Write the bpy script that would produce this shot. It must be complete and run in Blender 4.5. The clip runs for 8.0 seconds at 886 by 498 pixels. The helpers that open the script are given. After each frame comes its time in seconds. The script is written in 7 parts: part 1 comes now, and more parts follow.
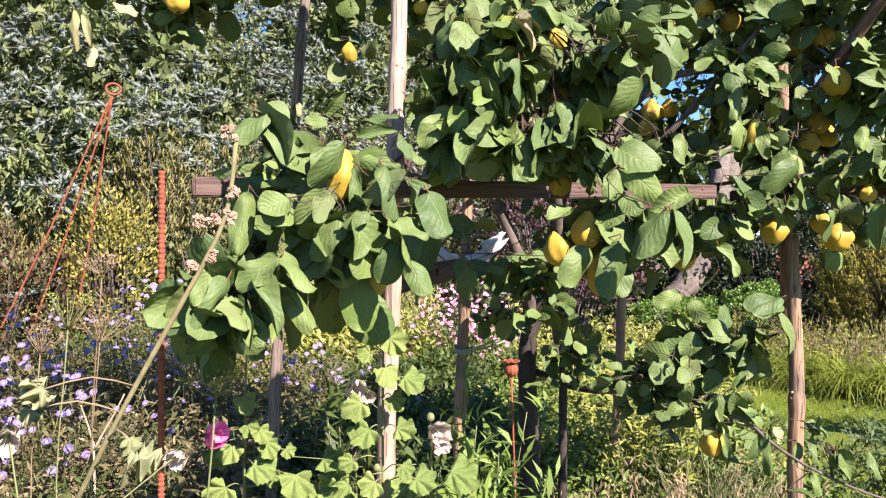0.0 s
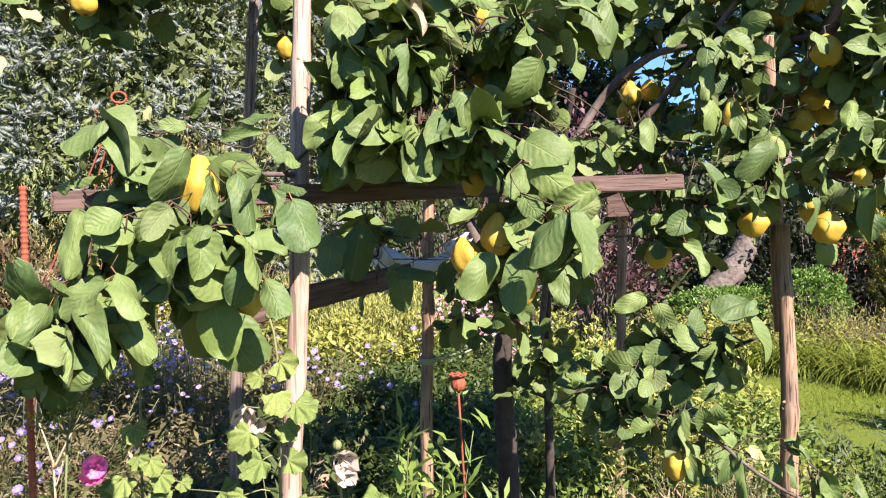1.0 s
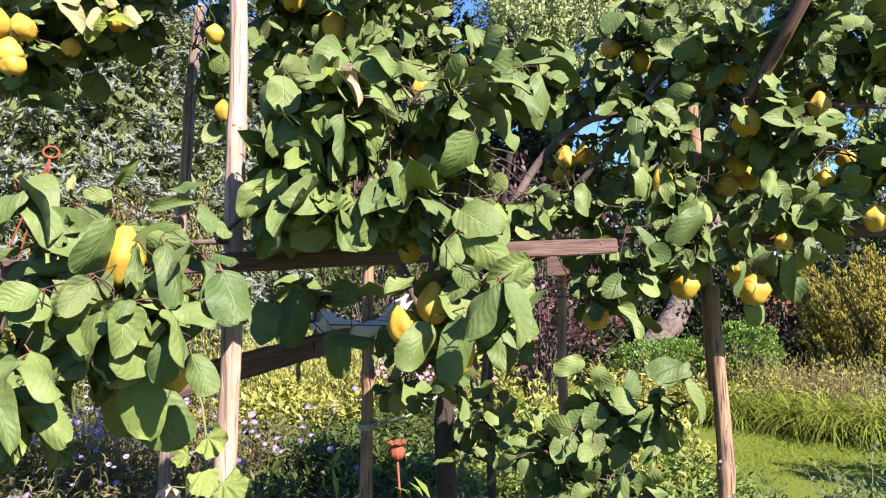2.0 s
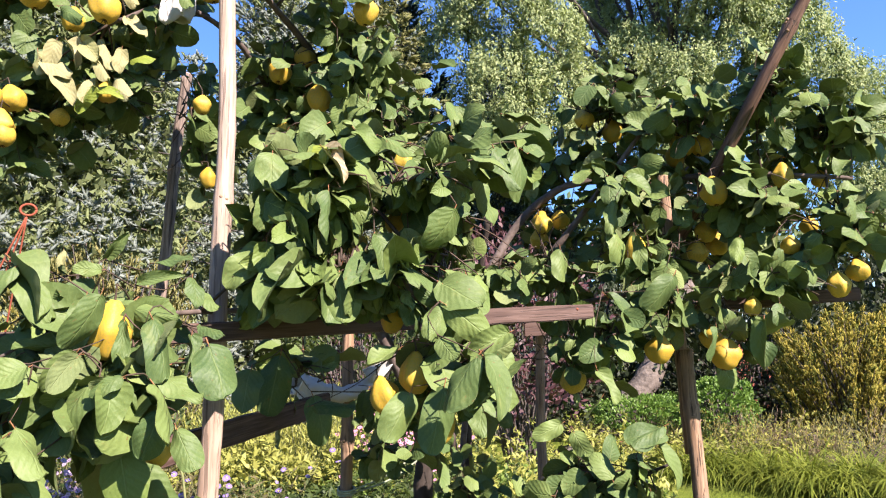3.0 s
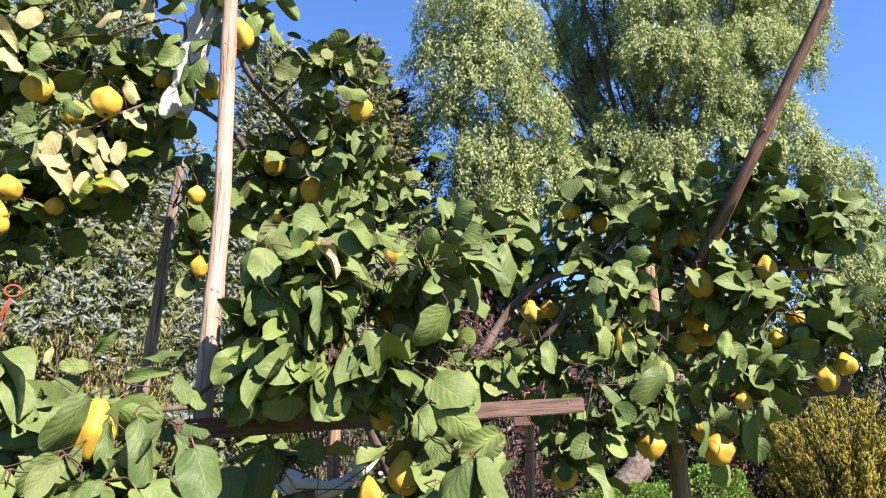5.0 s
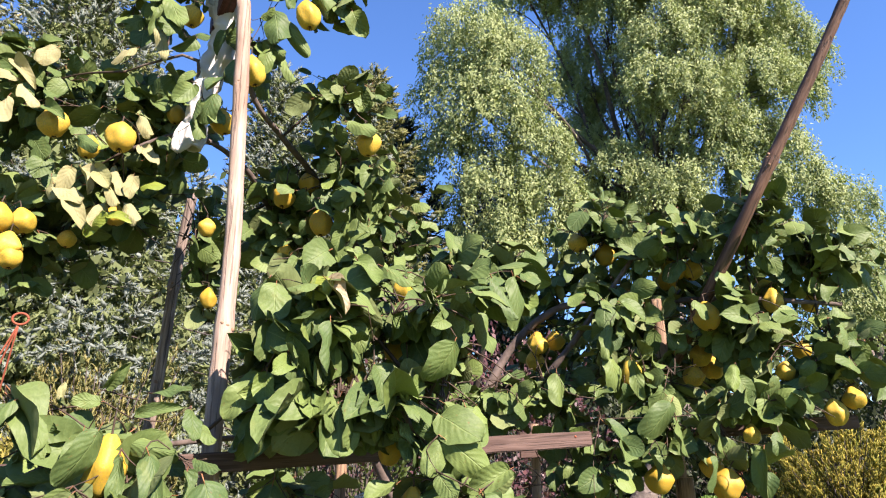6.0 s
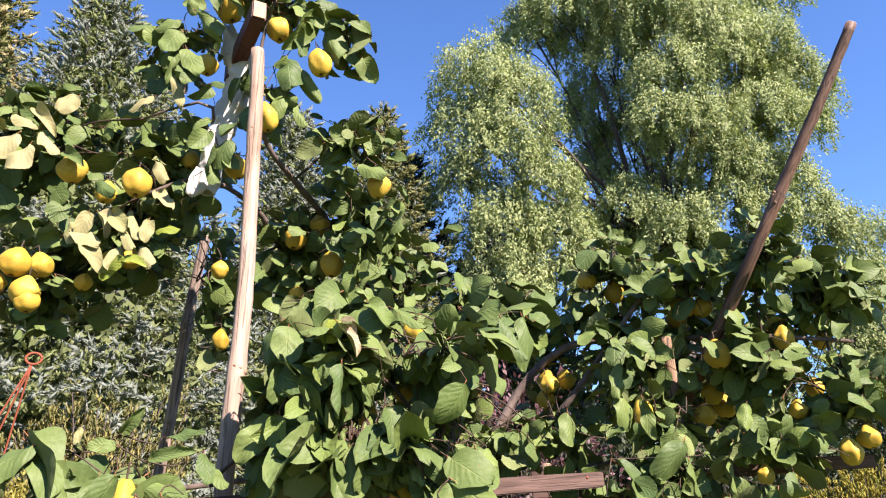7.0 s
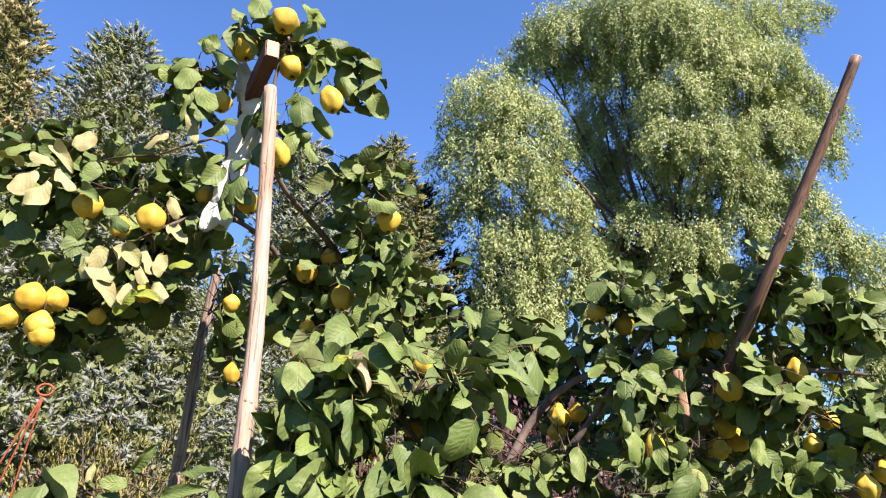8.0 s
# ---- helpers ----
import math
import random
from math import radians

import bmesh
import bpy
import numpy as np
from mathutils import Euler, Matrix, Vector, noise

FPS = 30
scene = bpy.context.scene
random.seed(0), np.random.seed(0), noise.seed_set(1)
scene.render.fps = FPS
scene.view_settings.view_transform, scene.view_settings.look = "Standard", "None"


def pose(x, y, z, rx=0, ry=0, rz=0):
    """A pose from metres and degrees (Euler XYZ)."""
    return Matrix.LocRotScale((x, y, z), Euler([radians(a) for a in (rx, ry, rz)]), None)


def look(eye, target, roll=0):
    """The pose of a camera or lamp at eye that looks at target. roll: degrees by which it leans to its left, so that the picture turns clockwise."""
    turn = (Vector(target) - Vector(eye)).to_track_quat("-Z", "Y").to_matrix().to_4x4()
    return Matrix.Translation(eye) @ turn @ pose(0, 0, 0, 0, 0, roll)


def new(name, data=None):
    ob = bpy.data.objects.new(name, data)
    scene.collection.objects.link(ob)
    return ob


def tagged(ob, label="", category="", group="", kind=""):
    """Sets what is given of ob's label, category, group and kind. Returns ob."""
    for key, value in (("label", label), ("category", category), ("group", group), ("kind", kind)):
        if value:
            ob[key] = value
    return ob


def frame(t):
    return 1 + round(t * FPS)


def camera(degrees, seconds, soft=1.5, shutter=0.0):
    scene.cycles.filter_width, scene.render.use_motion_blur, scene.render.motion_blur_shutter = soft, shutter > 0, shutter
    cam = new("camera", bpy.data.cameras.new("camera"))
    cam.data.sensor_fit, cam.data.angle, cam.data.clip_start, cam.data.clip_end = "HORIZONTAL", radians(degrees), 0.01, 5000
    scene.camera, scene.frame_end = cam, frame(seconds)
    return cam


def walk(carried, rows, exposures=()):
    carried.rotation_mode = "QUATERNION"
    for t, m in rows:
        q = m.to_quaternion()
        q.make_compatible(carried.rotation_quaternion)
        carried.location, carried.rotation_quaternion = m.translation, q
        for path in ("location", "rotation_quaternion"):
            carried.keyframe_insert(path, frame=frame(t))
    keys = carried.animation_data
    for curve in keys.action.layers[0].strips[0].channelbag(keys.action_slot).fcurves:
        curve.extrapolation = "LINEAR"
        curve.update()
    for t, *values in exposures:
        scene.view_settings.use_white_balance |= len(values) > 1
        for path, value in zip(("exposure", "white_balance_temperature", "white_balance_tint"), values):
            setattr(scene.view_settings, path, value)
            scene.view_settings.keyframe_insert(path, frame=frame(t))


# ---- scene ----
cam = camera(65.6, 8.0, soft=1.15)
PATH = [
    (0, (0.013, 0.013, 1.491), (-0.003, 2.013, 1.503), -0.0),
    (0.1, (0.058, 0.045, 1.503), (0.013, 2.044, 1.473), -0.2),
    (0.2, (0.100, 0.077, 1.503), (0.048, 2.076, 1.486), -0.5),
    (0.3, (0.140, 0.101, 1.505), (0.034, 2.098, 1.503), -0.3),
    (0.4, (0.182, 0.117, 1.503), (0.008, 2.109, 1.545), -0.1),
    (0.5, (0.224, 0.132, 1.505), (0.014, 2.121, 1.536), 0.1),
    (0.6, (0.258, 0.148, 1.511), (0.041, 2.136, 1.525), -0.1),
    (0.7, (0.285, 0.163, 1.517), (0.072, 2.151, 1.500), -0.2),
    (0.8, (0.307, 0.175, 1.520), (0.097, 2.164, 1.502), -0.6),
    (1, (0.337, 0.193, 1.521), (0.167, 2.185, 1.515), -1.8),
    (1.2, (0.351, 0.203, 1.526), (0.271, 2.201, 1.546), -2.4),
    (1.5, (0.355, 0.208, 1.539), (0.312, 2.207, 1.593), -2.2),
    (1.7, (0.356, 0.206, 1.545), (0.318, 2.204, 1.634), -2.1),
    (2, (0.357, 0.198, 1.553), (0.35, 2.193, 1.694), -2.2),
    (2.2, (0.357, 0.190, 1.559), (0.377, 2.183, 1.727), -2.2),
    (3.3, (0.345, 0.139, 1.596), (0.427, 2.107, 1.946), -2.4),
    (3.5, (0.343, 0.134, 1.601), (0.437, 2.093, 1.99), -2.4),
    (3.7, (0.341, 0.131, 1.605), (0.427, 2.086, 2.020), -2.4),
    (4, (0.34, 0.13, 1.608), (0.426, 2.077, 2.058), -2.4),
    (4.5, (0.342, 0.134, 1.613), (0.432, 2.073, 2.097), -2.4),
    (5, (0.341, 0.134, 1.619), (0.45, 2.063, 2.135), -2.2),
    (6.5, (0.331, 0.097, 1.638), (0.416, 1.991, 2.275), -1.9),
    (7, (0.334, 0.084, 1.642), (0.404, 1.961, 2.329), -2.2),
    (7.5, (0.339, 0.073, 1.648), (0.413, 1.936, 2.374), -2.3),
    (8, (0.334, 0.066, 1.653), (0.378, 1.914, 2.417), -2.1),
]
walk(cam, [(t, look(eye, target, roll)) for t, eye, target, roll in PATH], [(0.0, 1.96, 5850, 22), (2.0, 1.93, 5900, 22), (4.0, 1.88, 5980, 22), (6.5, 1.83, 6080, 23), (8.0, 1.83, 6150, 24)])

# ---- light ----
SUN_TO = Vector((0.50, -0.58, 0.64)).normalized()
world = bpy.data.worlds.new("sky")
scene.world = world
world.use_nodes = True
wn = world.node_tree.nodes
sky = wn.new("ShaderNodeTexSky")
sky.sky_type = "NISHITA"
sky.sun_disc = False
sky.sun_elevation = math.asin(SUN_TO.z)
sky.sun_rotation = math.atan2(SUN_TO.x, SUN_TO.y)
sky.air_density, sky.dust_density, sky.ozone_density = 1.2, 0.0, 10.0
wn["Background"].inputs[1].default_value = 0.070
world.node_tree.links.new(sky.outputs[0], wn["Background"].inputs[0])
sun_data = bpy.data.lights.new("sun", "SUN")
sun_data.energy, sun_data.angle, sun_data.color = 5.0, radians(0.53), (1.0, 0.865, 0.675)
sun = new("sun", sun_data)
sun.matrix_world = look(SUN_TO * 40, (0, 0, 0))


# ---- materials ----
def base_material(name, rough=0.6, spec=0.4):
    m = bpy.data.materials.new(name)
    m.use_nodes = True
    nt = m.node_tree
    b = nt.nodes["Principled BSDF"]
    b.inputs["Roughness"].default_value = rough
    b.inputs["Specular IOR Level"].default_value = spec
    return m, nt, b


def nd(nt, kind, **kw):
    n = nt.nodes.new(kind)
    for k, v in kw.items():
        n.inputs[k].default_value = v
    return n


def mixc(nt, fac, a, b, mode="MIX"):
    n = nt.nodes.new("ShaderNodeMix")
    n.data_type, n.blend_type = "RGBA", mode
    for sock, val in ((n.inputs[0], fac), (n.inputs[6], a), (n.inputs[7], b)):
        if isinstance(val, bpy.types.NodeSocket):
            nt.links.new(val, sock)
        elif isinstance(val, (int, float)):
            sock.default_value = val
        else:
            sock.default_value = (*val, 1)
    return n.outputs[2]


def math_node(nt, op, a, b=0.0, c=0.0):
    n = nt.nodes.new("ShaderNodeMath")
    n.operation = op
    for i, val in enumerate((a, b, c)):
        if isinstance(val, bpy.types.NodeSocket):
            nt.links.new(val, n.inputs[i])
        else:
            n.inputs[i].default_value = val
    return n.outputs[0]


def ramp(nt, fac, lo, hi):
    n = nt.nodes.new("ShaderNodeMapRange")
    n.inputs[1].default_value, n.inputs[2].default_value = lo, hi
    nt.links.new(fac, n.inputs[0])
    return n.outputs[0]


def noise_tex(nt, scale, detail=4.0, stretch=None, coord="Object"):
    tc = nt.nodes.new("ShaderNodeTexCoord")
    n = nd(nt, "ShaderNodeTexNoise", Scale=scale, Detail=detail)
    src = tc.outputs[coord]
    if stretch:
        mp = nt.nodes.new("ShaderNodeMapping")
        mp.inputs["Scale"].default_value = stretch
        nt.links.new(src, mp.inputs[0])
        src = mp.outputs[0]
    nt.links.new(src, n.inputs["Vector"])
    return n.outputs["Fac"]


def bump(nt, b, height, strength=0.3, dist=0.002):
    n = nd(nt, "ShaderNodeBump", Strength=strength, Distance=dist)
    nt.links.new(height, n.inputs["Height"])
    nt.links.new(n.outputs[0], b.inputs["Normal"])


def rand_socket(nt):
    """A value per leaf: its own number mixed with its island's."""
    oi = nt.nodes.new("ShaderNodeObjectInfo")
    ge = nt.nodes.new("ShaderNodeNewGeometry")
    return math_node(nt, "FRACT", math_node(nt, "ADD", oi.outputs["Random"], ge.outputs["Random Per Island"]))


def translucent(nt, b, colour, amount):
    tr = nt.nodes.new("ShaderNodeBsdfTranslucent")
    nt.links.new(colour, tr.inputs[0])
    mx = nt.nodes.new("ShaderNodeMixShader")
    mx.inputs[0].default_value = amount
    nt.links.new(b.outputs[0], mx.inputs[1])
    nt.links.new(tr.outputs[0], mx.inputs[2])
    nt.links.new(mx.outputs[0], nt.nodes["Material Output"].inputs[0])


def plant_material(name, c1, c2, trans=0.25, rough=0.55, spec=0.35, patch=1.5, fine=0.0):
    m, nt, b = base_material(name, rough, spec)
    r = rand_socket(nt)
    n = noise_tex(nt, patch, 3)
    f = math_node(nt, "ADD", math_node(nt, "MULTIPLY", r, 0.65), math_node(nt, "MULTIPLY", ramp(nt, n, 0.3, 0.7), 0.35))
    col = mixc(nt, f, c1, c2)
    if fine:
        grain = noise_tex(nt, fine, 4)
        col = mixc(nt, math_node(nt, "MULTIPLY", ramp(nt, grain, 0.42, 0.68), 0.6), col, [c * 0.55 for c in c1])
        bump(nt, b, noise_tex(nt, fine * 2, 3), 0.6, 0.003)
    nt.links.new(col, b.inputs["Base Color"])
    if trans:
        translucent(nt, b, mixc(nt, 0.5, col, (0.5, 0.6, 0.1), "SOFT_LIGHT"), trans)
    return m


def leaf_material(name, c1, c2, vein, rough, trans, spec=0.5):
    """A broad leaf: midrib, faint side veins, soft swellings, spots and blotches, all in leaf lengths."""
    m, nt, b = base_material(name, rough, spec)
    uv = nt.nodes.new("ShaderNodeUVMap")
    sp = nt.nodes.new("ShaderNodeSeparateXYZ")
    nt.links.new(uv.outputs[0], sp.inputs[0])
    r = rand_socket(nt)
    own = nt.nodes.new("ShaderNodeCombineXYZ")
    nt.links.new(sp.outputs[0], own.inputs[0])
    nt.links.new(sp.outputs[1], own.inputs[1])
    nt.links.new(math_node(nt, "MULTIPLY", r, 37.0), own.inputs[2])

    def grain(scale, detail):
        n = nd(nt, "ShaderNodeTexNoise", Scale=scale, Detail=detail)
        nt.links.new(own.outputs[0], n.inputs["Vector"])
        return n.outputs["Fac"]

    u = math_node(nt, "ABSOLUTE", math_node(nt, "SUBTRACT", sp.outputs[0], 0.5))
    rib = math_node(nt, "SUBTRACT", 1.0, ramp(nt, u, 0.006, 0.028))
    way = math_node(nt, "ADD", math_node(nt, "SUBTRACT", sp.outputs[1], math_node(nt, "MULTIPLY", math_node(nt, "POWER", u, 0.75), 0.66)), math_node(nt, "MULTIPLY", grain(4.0, 2), 0.16))
    wv = math_node(nt, "SINE", math_node(nt, "MULTIPLY", way, 40.0))
    side = ramp(nt, wv, 0.95, 1.0)
    veins = math_node(nt, "MAXIMUM", rib, math_node(nt, "MULTIPLY", side, 0.45))
    col = mixc(nt, math_node(nt, "ADD", math_node(nt, "MULTIPLY", r, 0.75), math_node(nt, "MULTIPLY", ramp(nt, grain(1.6, 3), 0.3, 0.7), 0.25)), c1, c2)
    odd = ramp(nt, math_node(nt, "FRACT", math_node(nt, "MULTIPLY", r, 7.3)), 0.80, 1.0)
    col = mixc(nt, math_node(nt, "MULTIPLY", odd, 0.42), col, (0.175, 0.235, 0.045))
    col = mixc(nt, math_node(nt, "MULTIPLY", ramp(nt, grain(26.0, 3), 0.42, 0.72), 0.16), col, [c * 1.5 for c in c2])
    col = mixc(nt, math_node(nt, "MULTIPLY", ramp(nt, grain(3.2, 3), 0.62, 0.74), 0.35), col, (0.17, 0.19, 0.06))
    col = mixc(nt, math_node(nt, "MULTIPLY", ramp(nt, grain(9.0, 2), 0.70, 0.74), 0.6), col, (0.13, 0.08, 0.03))
    col = mixc(nt, math_node(nt, "MULTIPLY", veins, 0.32), col, vein)
    nt.links.new(col, b.inputs["Base Color"])
    h = math_node(nt, "ADD", math_node(nt, "MULTIPLY", wv, 0.22), math_node(nt, "MULTIPLY", rib, -0.8))
    h = math_node(nt, "ADD", h, math_node(nt, "MULTIPLY", grain(5.5, 3), 1.6))
    bump(nt, b, h, 0.6, 0.0018)
    translucent(nt, b, mixc(nt, 0.45, col, (0.36, 0.5, 0.04)), trans)
    return m


def wood_material(name, c1, c2, grain, crack, rough=0.7, patch=None):
    m, nt, b = base_material(name, rough, 0.3)
    g = noise_tex(nt, 130.0, 6, (1, 1, 0.06))
    big = noise_tex(nt, 9.0, 5, (1, 1, 0.35))
    col = mixc(nt, ramp(nt, g, 0.36, 0.64), c1, c2)
    col = mixc(nt, math_node(nt, "MULTIPLY", ramp(nt, big, 0.45, 0.66), 0.75), col, patch or c1)
    cr = noise_tex(nt, 150.0, 3, (1, 1, 0.03))
    dark = ramp(nt, cr, 0.585, 0.64)
    col = mixc(nt, math_node(nt, "MULTIPLY", dark, crack), col, (0.035, 0.025, 0.02))
    nt.links.new(col, b.inputs["Base Color"])
    bump(nt, b, math_node(nt, "SUBTRACT", g, dark), grain, 0.003)
    return m


def plain_material(name, c1, c2, rough=0.7, scale=20.0, bmp=0.3, metal=0.0, spec=0.35, dist=0.002):
    m, nt, b = base_material(name, rough, spec)
    b.inputs["Metallic"].default_value = metal
    n = noise_tex(nt, scale, 5)
    n2 = noise_tex(nt, scale * 0.15, 3)
    f = math_node(nt, "ADD", math_node(nt, "MULTIPLY", n, 0.6), math_node(nt, "MULTIPLY", n2, 0.4))
    nt.links.new(mixc(nt, ramp(nt, f, 0.32, 0.68), c1, c2), b.inputs["Base Color"])
    bump(nt, b, n, bmp, dist)
    return m


def quince_material():
    m, nt, b = base_material("quince_skin", 0.56, 0.3)
    big = noise_tex(nt, 14.0, 3)
    r = rand_socket(nt)
    col = mixc(nt, r, (0.40, 0.245, 0.018), (0.53, 0.355, 0.036))
    col = mixc(nt, math_node(nt, "MULTIPLY", ramp(nt, big, 0.45, 0.65), 0.7), col, (0.30, 0.25, 0.03))
    fuzz = noise_tex(nt, 34.0, 5)
    col = mixc(nt, math_node(nt, "MULTIPLY", ramp(nt, fuzz, 0.50, 0.68), 0.55), col, (0.29, 0.20, 0.075))
    spots = noise_tex(nt, 110.0, 1)
    col = mixc(nt, math_node(nt, "MULTIPLY", ramp(nt, spots, 0.72, 0.76), 0.7), col, (0.2, 0.1, 0.03))
    nt.links.new(col, b.inputs["Base Color"])
    b.inputs["Subsurface Weight"].default_value = 0.0
    bump(nt, b, math_node(nt, "ADD", big, math_node(nt, "MULTIPLY", fuzz, 0.15)), 0.15, 0.004)
    return m


LEAF_TOP = leaf_material("leaf_upper_side", (0.042, 0.076, 0.025), (0.128, 0.172, 0.050), (0.20, 0.25, 0.09), 0.54, 0.05, 0.20)
LEAF_UNDER = leaf_material("leaf_lower_side", (0.095, 0.125, 0.045), (0.16, 0.19, 0.078), (0.22, 0.25, 0.11), 0.75, 0.08, 0.2)
LEAF_YELLOW = leaf_material("yellowing_leaf", (0.18, 0.235, 0.026), (0.25, 0.29, 0.045), (0.5, 0.5, 0.15), 0.5, 0.25)
LEAF_CREAM = leaf_material("withered_pale_leaf", (0.27, 0.22, 0.13), (0.34, 0.28, 0.17), (0.2, 0.14, 0.08), 0.6, 0.15)
LEAF_PALE = leaf_material("pale_leaf_side", (0.25, 0.24, 0.105), (0.37, 0.34, 0.18), (0.4, 0.36, 0.2), 0.65, 0.25, 0.2)
# trunk bark darkened to hold the crown's shade; limb bark in its sunlit tone
SHADED_BARK = plain_material("shaded_quince_bark", (0.020, 0.015, 0.012), (0.06, 0.046, 0.038), 0.85, 40, 0.6, dist=0.004)
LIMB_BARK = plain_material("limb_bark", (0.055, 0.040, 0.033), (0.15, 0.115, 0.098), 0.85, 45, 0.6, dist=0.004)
TWIG = plain_material("twig_bark", (0.035, 0.024, 0.016), (0.08, 0.052, 0.034), 0.7, 60, 0.3)
STALK_RED = plain_material("reddish_stalk", (0.22, 0.07, 0.035), (0.26, 0.14, 0.05), 0.6, 60, 0.2)
POLE_PALE = wood_material("peeled_pole", (0.25, 0.177, 0.134), (0.385, 0.293, 0.232), 0.5, 0.55, 0.75, (0.22, 0.14, 0.095))
POLE_GREY = wood_material("weathered_pole", (0.18, 0.108, 0.062), (0.36, 0.232, 0.138), 0.7, 0.8, 0.8, (0.13, 0.095, 0.08))
POLE_DARK = wood_material("dark_pole", (0.13, 0.098, 0.08), (0.33, 0.25, 0.195), 0.6, 0.7, 0.8, (0.07, 0.055, 0.05))
ROD_BROWN = wood_material("brown_rod", (0.075, 0.040, 0.028), (0.17, 0.098, 0.068), 0.6, 0.8, 0.6, (0.05, 0.028, 0.02))
BOARD = wood_material("stained_board", (0.052, 0.030, 0.024), (0.122, 0.078, 0.064), 0.5, 0.5, 0.75, (0.11, 0.067, 0.055))
RED_BOARD = wood_material("red_stained_board", (0.055, 0.016, 0.013), (0.11, 0.034, 0.026), 0.4, 0.4, 0.6, (0.04, 0.014, 0.012))
KNOT = plain_material("knot_wood", (0.13, 0.075, 0.045), (0.34, 0.22, 0.14), 0.85, 110, 0.7)
END_GRAIN = plain_material("end_grain", (0.36, 0.22, 0.14), (0.5, 0.33, 0.22), 0.8, 90, 0.5)
RUST = plain_material("rust", (0.16, 0.035, 0.018), (0.30, 0.085, 0.04), 0.85, 90, 0.5)
CLOTH = plain_material("white_cloth", (0.46, 0.445, 0.42), (0.58, 0.565, 0.54), 0.95, 22, 0.8, spec=0.1, dist=0.006)
STRING = plain_material("pale_string", (0.19, 0.215, 0.145), (0.27, 0.30, 0.21), 0.8, 60, 0.3)
QUINCE = quince_material()
CALYX = plain_material("dried_calyx", (0.05, 0.03, 0.015), (0.12, 0.07, 0.03), 0.9, 120, 0.5)


# ---- building ----
def mesh_arrays(name, V, F, UV=None, M=None, smooth=True):
    me = bpy.data.meshes.new(name)
    n, k = F.shape
    me.vertices.add(len(V))
    me.vertices.foreach_set("co", np.asarray(V, np.float32).ravel())
    me.loops.add(n * k)
    me.loops.foreach_set("vertex_index", F.astype(np.int32).ravel())
    me.polygons.add(n)
    me.polygons.foreach_set("loop_start", np.arange(0, n * k, k, dtype=np.int32))
    if M is not None:
        me.polygons.foreach_set("material_index", M.astype(np.int32))
    if smooth:
        me.polygons.foreach_set("use_smooth", np.ones(n, bool))
    if UV is not None:
        layer = me.uv_layers.new(name="UVMap")
        layer.data.foreach_set("uv", np.asarray(UV, np.float32)[F.ravel()].ravel())
    me.update(calc_edges=True)
    return me


def part(name, data, material, parent=None, label="", kind="", m=None):
    """One mesh object from a bmesh or a mesh, in world places, under a thing."""
    if isinstance(data, bmesh.types.BMesh):
        me = bpy.data.meshes.new(name)
        data.to_mesh(me)
        data.free()
    else:
        me = data
    if not me.materials:
        for mt in material if isinstance(material, (list, tuple)) else [material]:
            me.materials.append(mt)
    ob = new(name, me)
    if m is not None:
        ob.matrix_basis = m
    if parent:
        ob.parent = parent
        w, p = Matrix.Identity(4), parent
        while p:
            w = p.matrix_basis @ w if p.parent is None else p.matrix_parent_inverse @ p.matrix_basis @ w
            p = p.parent
        ob.matrix_parent_inverse = w.inverted()
    return tagged(ob, label=label, kind=kind)


def thing(name, at, label, category, group="", kind=""):
    ob = new(name)
    ob.empty_display_size = 0.05
    ob.matrix_basis = Matrix.Translation(at)
    return tagged(ob, label, category, group, kind)


def spline(pts, step):
    """Points along a smooth line through pts."""
    P = [np.array(p, float) for p in pts]
    P = [2 * P[0] - P[1], *P, 2 * P[-1] - P[-2]]
    out = []
    for a, b, c, d in zip(P, P[1:], P[2:], P[3:]):
        n = max(2, int(np.linalg.norm(c - b) / step))
        for i in range(n):
            t = i / n
            out.append(0.5 * (2 * b + (c - a) * t + (2 * a - 5 * b + 4 * c - d) * t * t + (3 * b - a - 3 * c + d) * t ** 3))
    out.append(P[-2])
    return np.array(out)


def tube_arrays(line, radii, seg=8, wobble=0.0, rng=None):
    line = np.asarray(line, float)
    n = len(line)
    tan = np.gradient(line, axis=0)
    tan /= np.linalg.norm(tan, axis=1)[:, None] + 1e-9
    ref = np.array([0, 0, 1.0]) if abs(tan[0][2]) < 0.9 else np.array([0, 1.0, 0])
    a = np.cross(tan, ref)
    a /= np.linalg.norm(a, axis=1)[:, None] + 1e-9
    b = np.cross(tan, a)
    ang = np.linspace(0, 2 * np.pi, seg, endpoint=False)
    r = np.broadcast_to(np.asarray(radii, float), (n,))[:, None]
    if wobble and rng is not None:
        r = r * (1 + wobble * rng.standard_normal((n, seg)) * 0.5 + wobble * rng.standard_normal((n, 1)))
    else:
        r = np.repeat(r, seg, 1)
    V = line[:, None] + r[..., None] * (np.cos(ang)[None, :, None] * a[:, None] + np.sin(ang)[None, :, None] * b[:, None])
    V = np.concatenate([V.reshape(-1, 3), line[:1], line[-1:]])
    i = np.arange(n - 1)[:, None] * seg
    j = np.arange(seg)[None]
    jn = (j + 1) % seg
    F = np.stack([i + j, i + jn, i + seg + jn, i + seg + j], -1).reshape(-1, 4)
    j, jn = j[0], jn[0]
    c0, c1 = n * seg, n * seg + 1
    cap0 = np.stack([jn, j, np.full(seg, c0), np.full(seg, c0)], -1)
    cap1 = np.stack([(n - 1) * seg + j, (n - 1) * seg + jn, np.full(seg, c1), np.full(seg, c1)], -1)
    return V, F, cap0, cap1


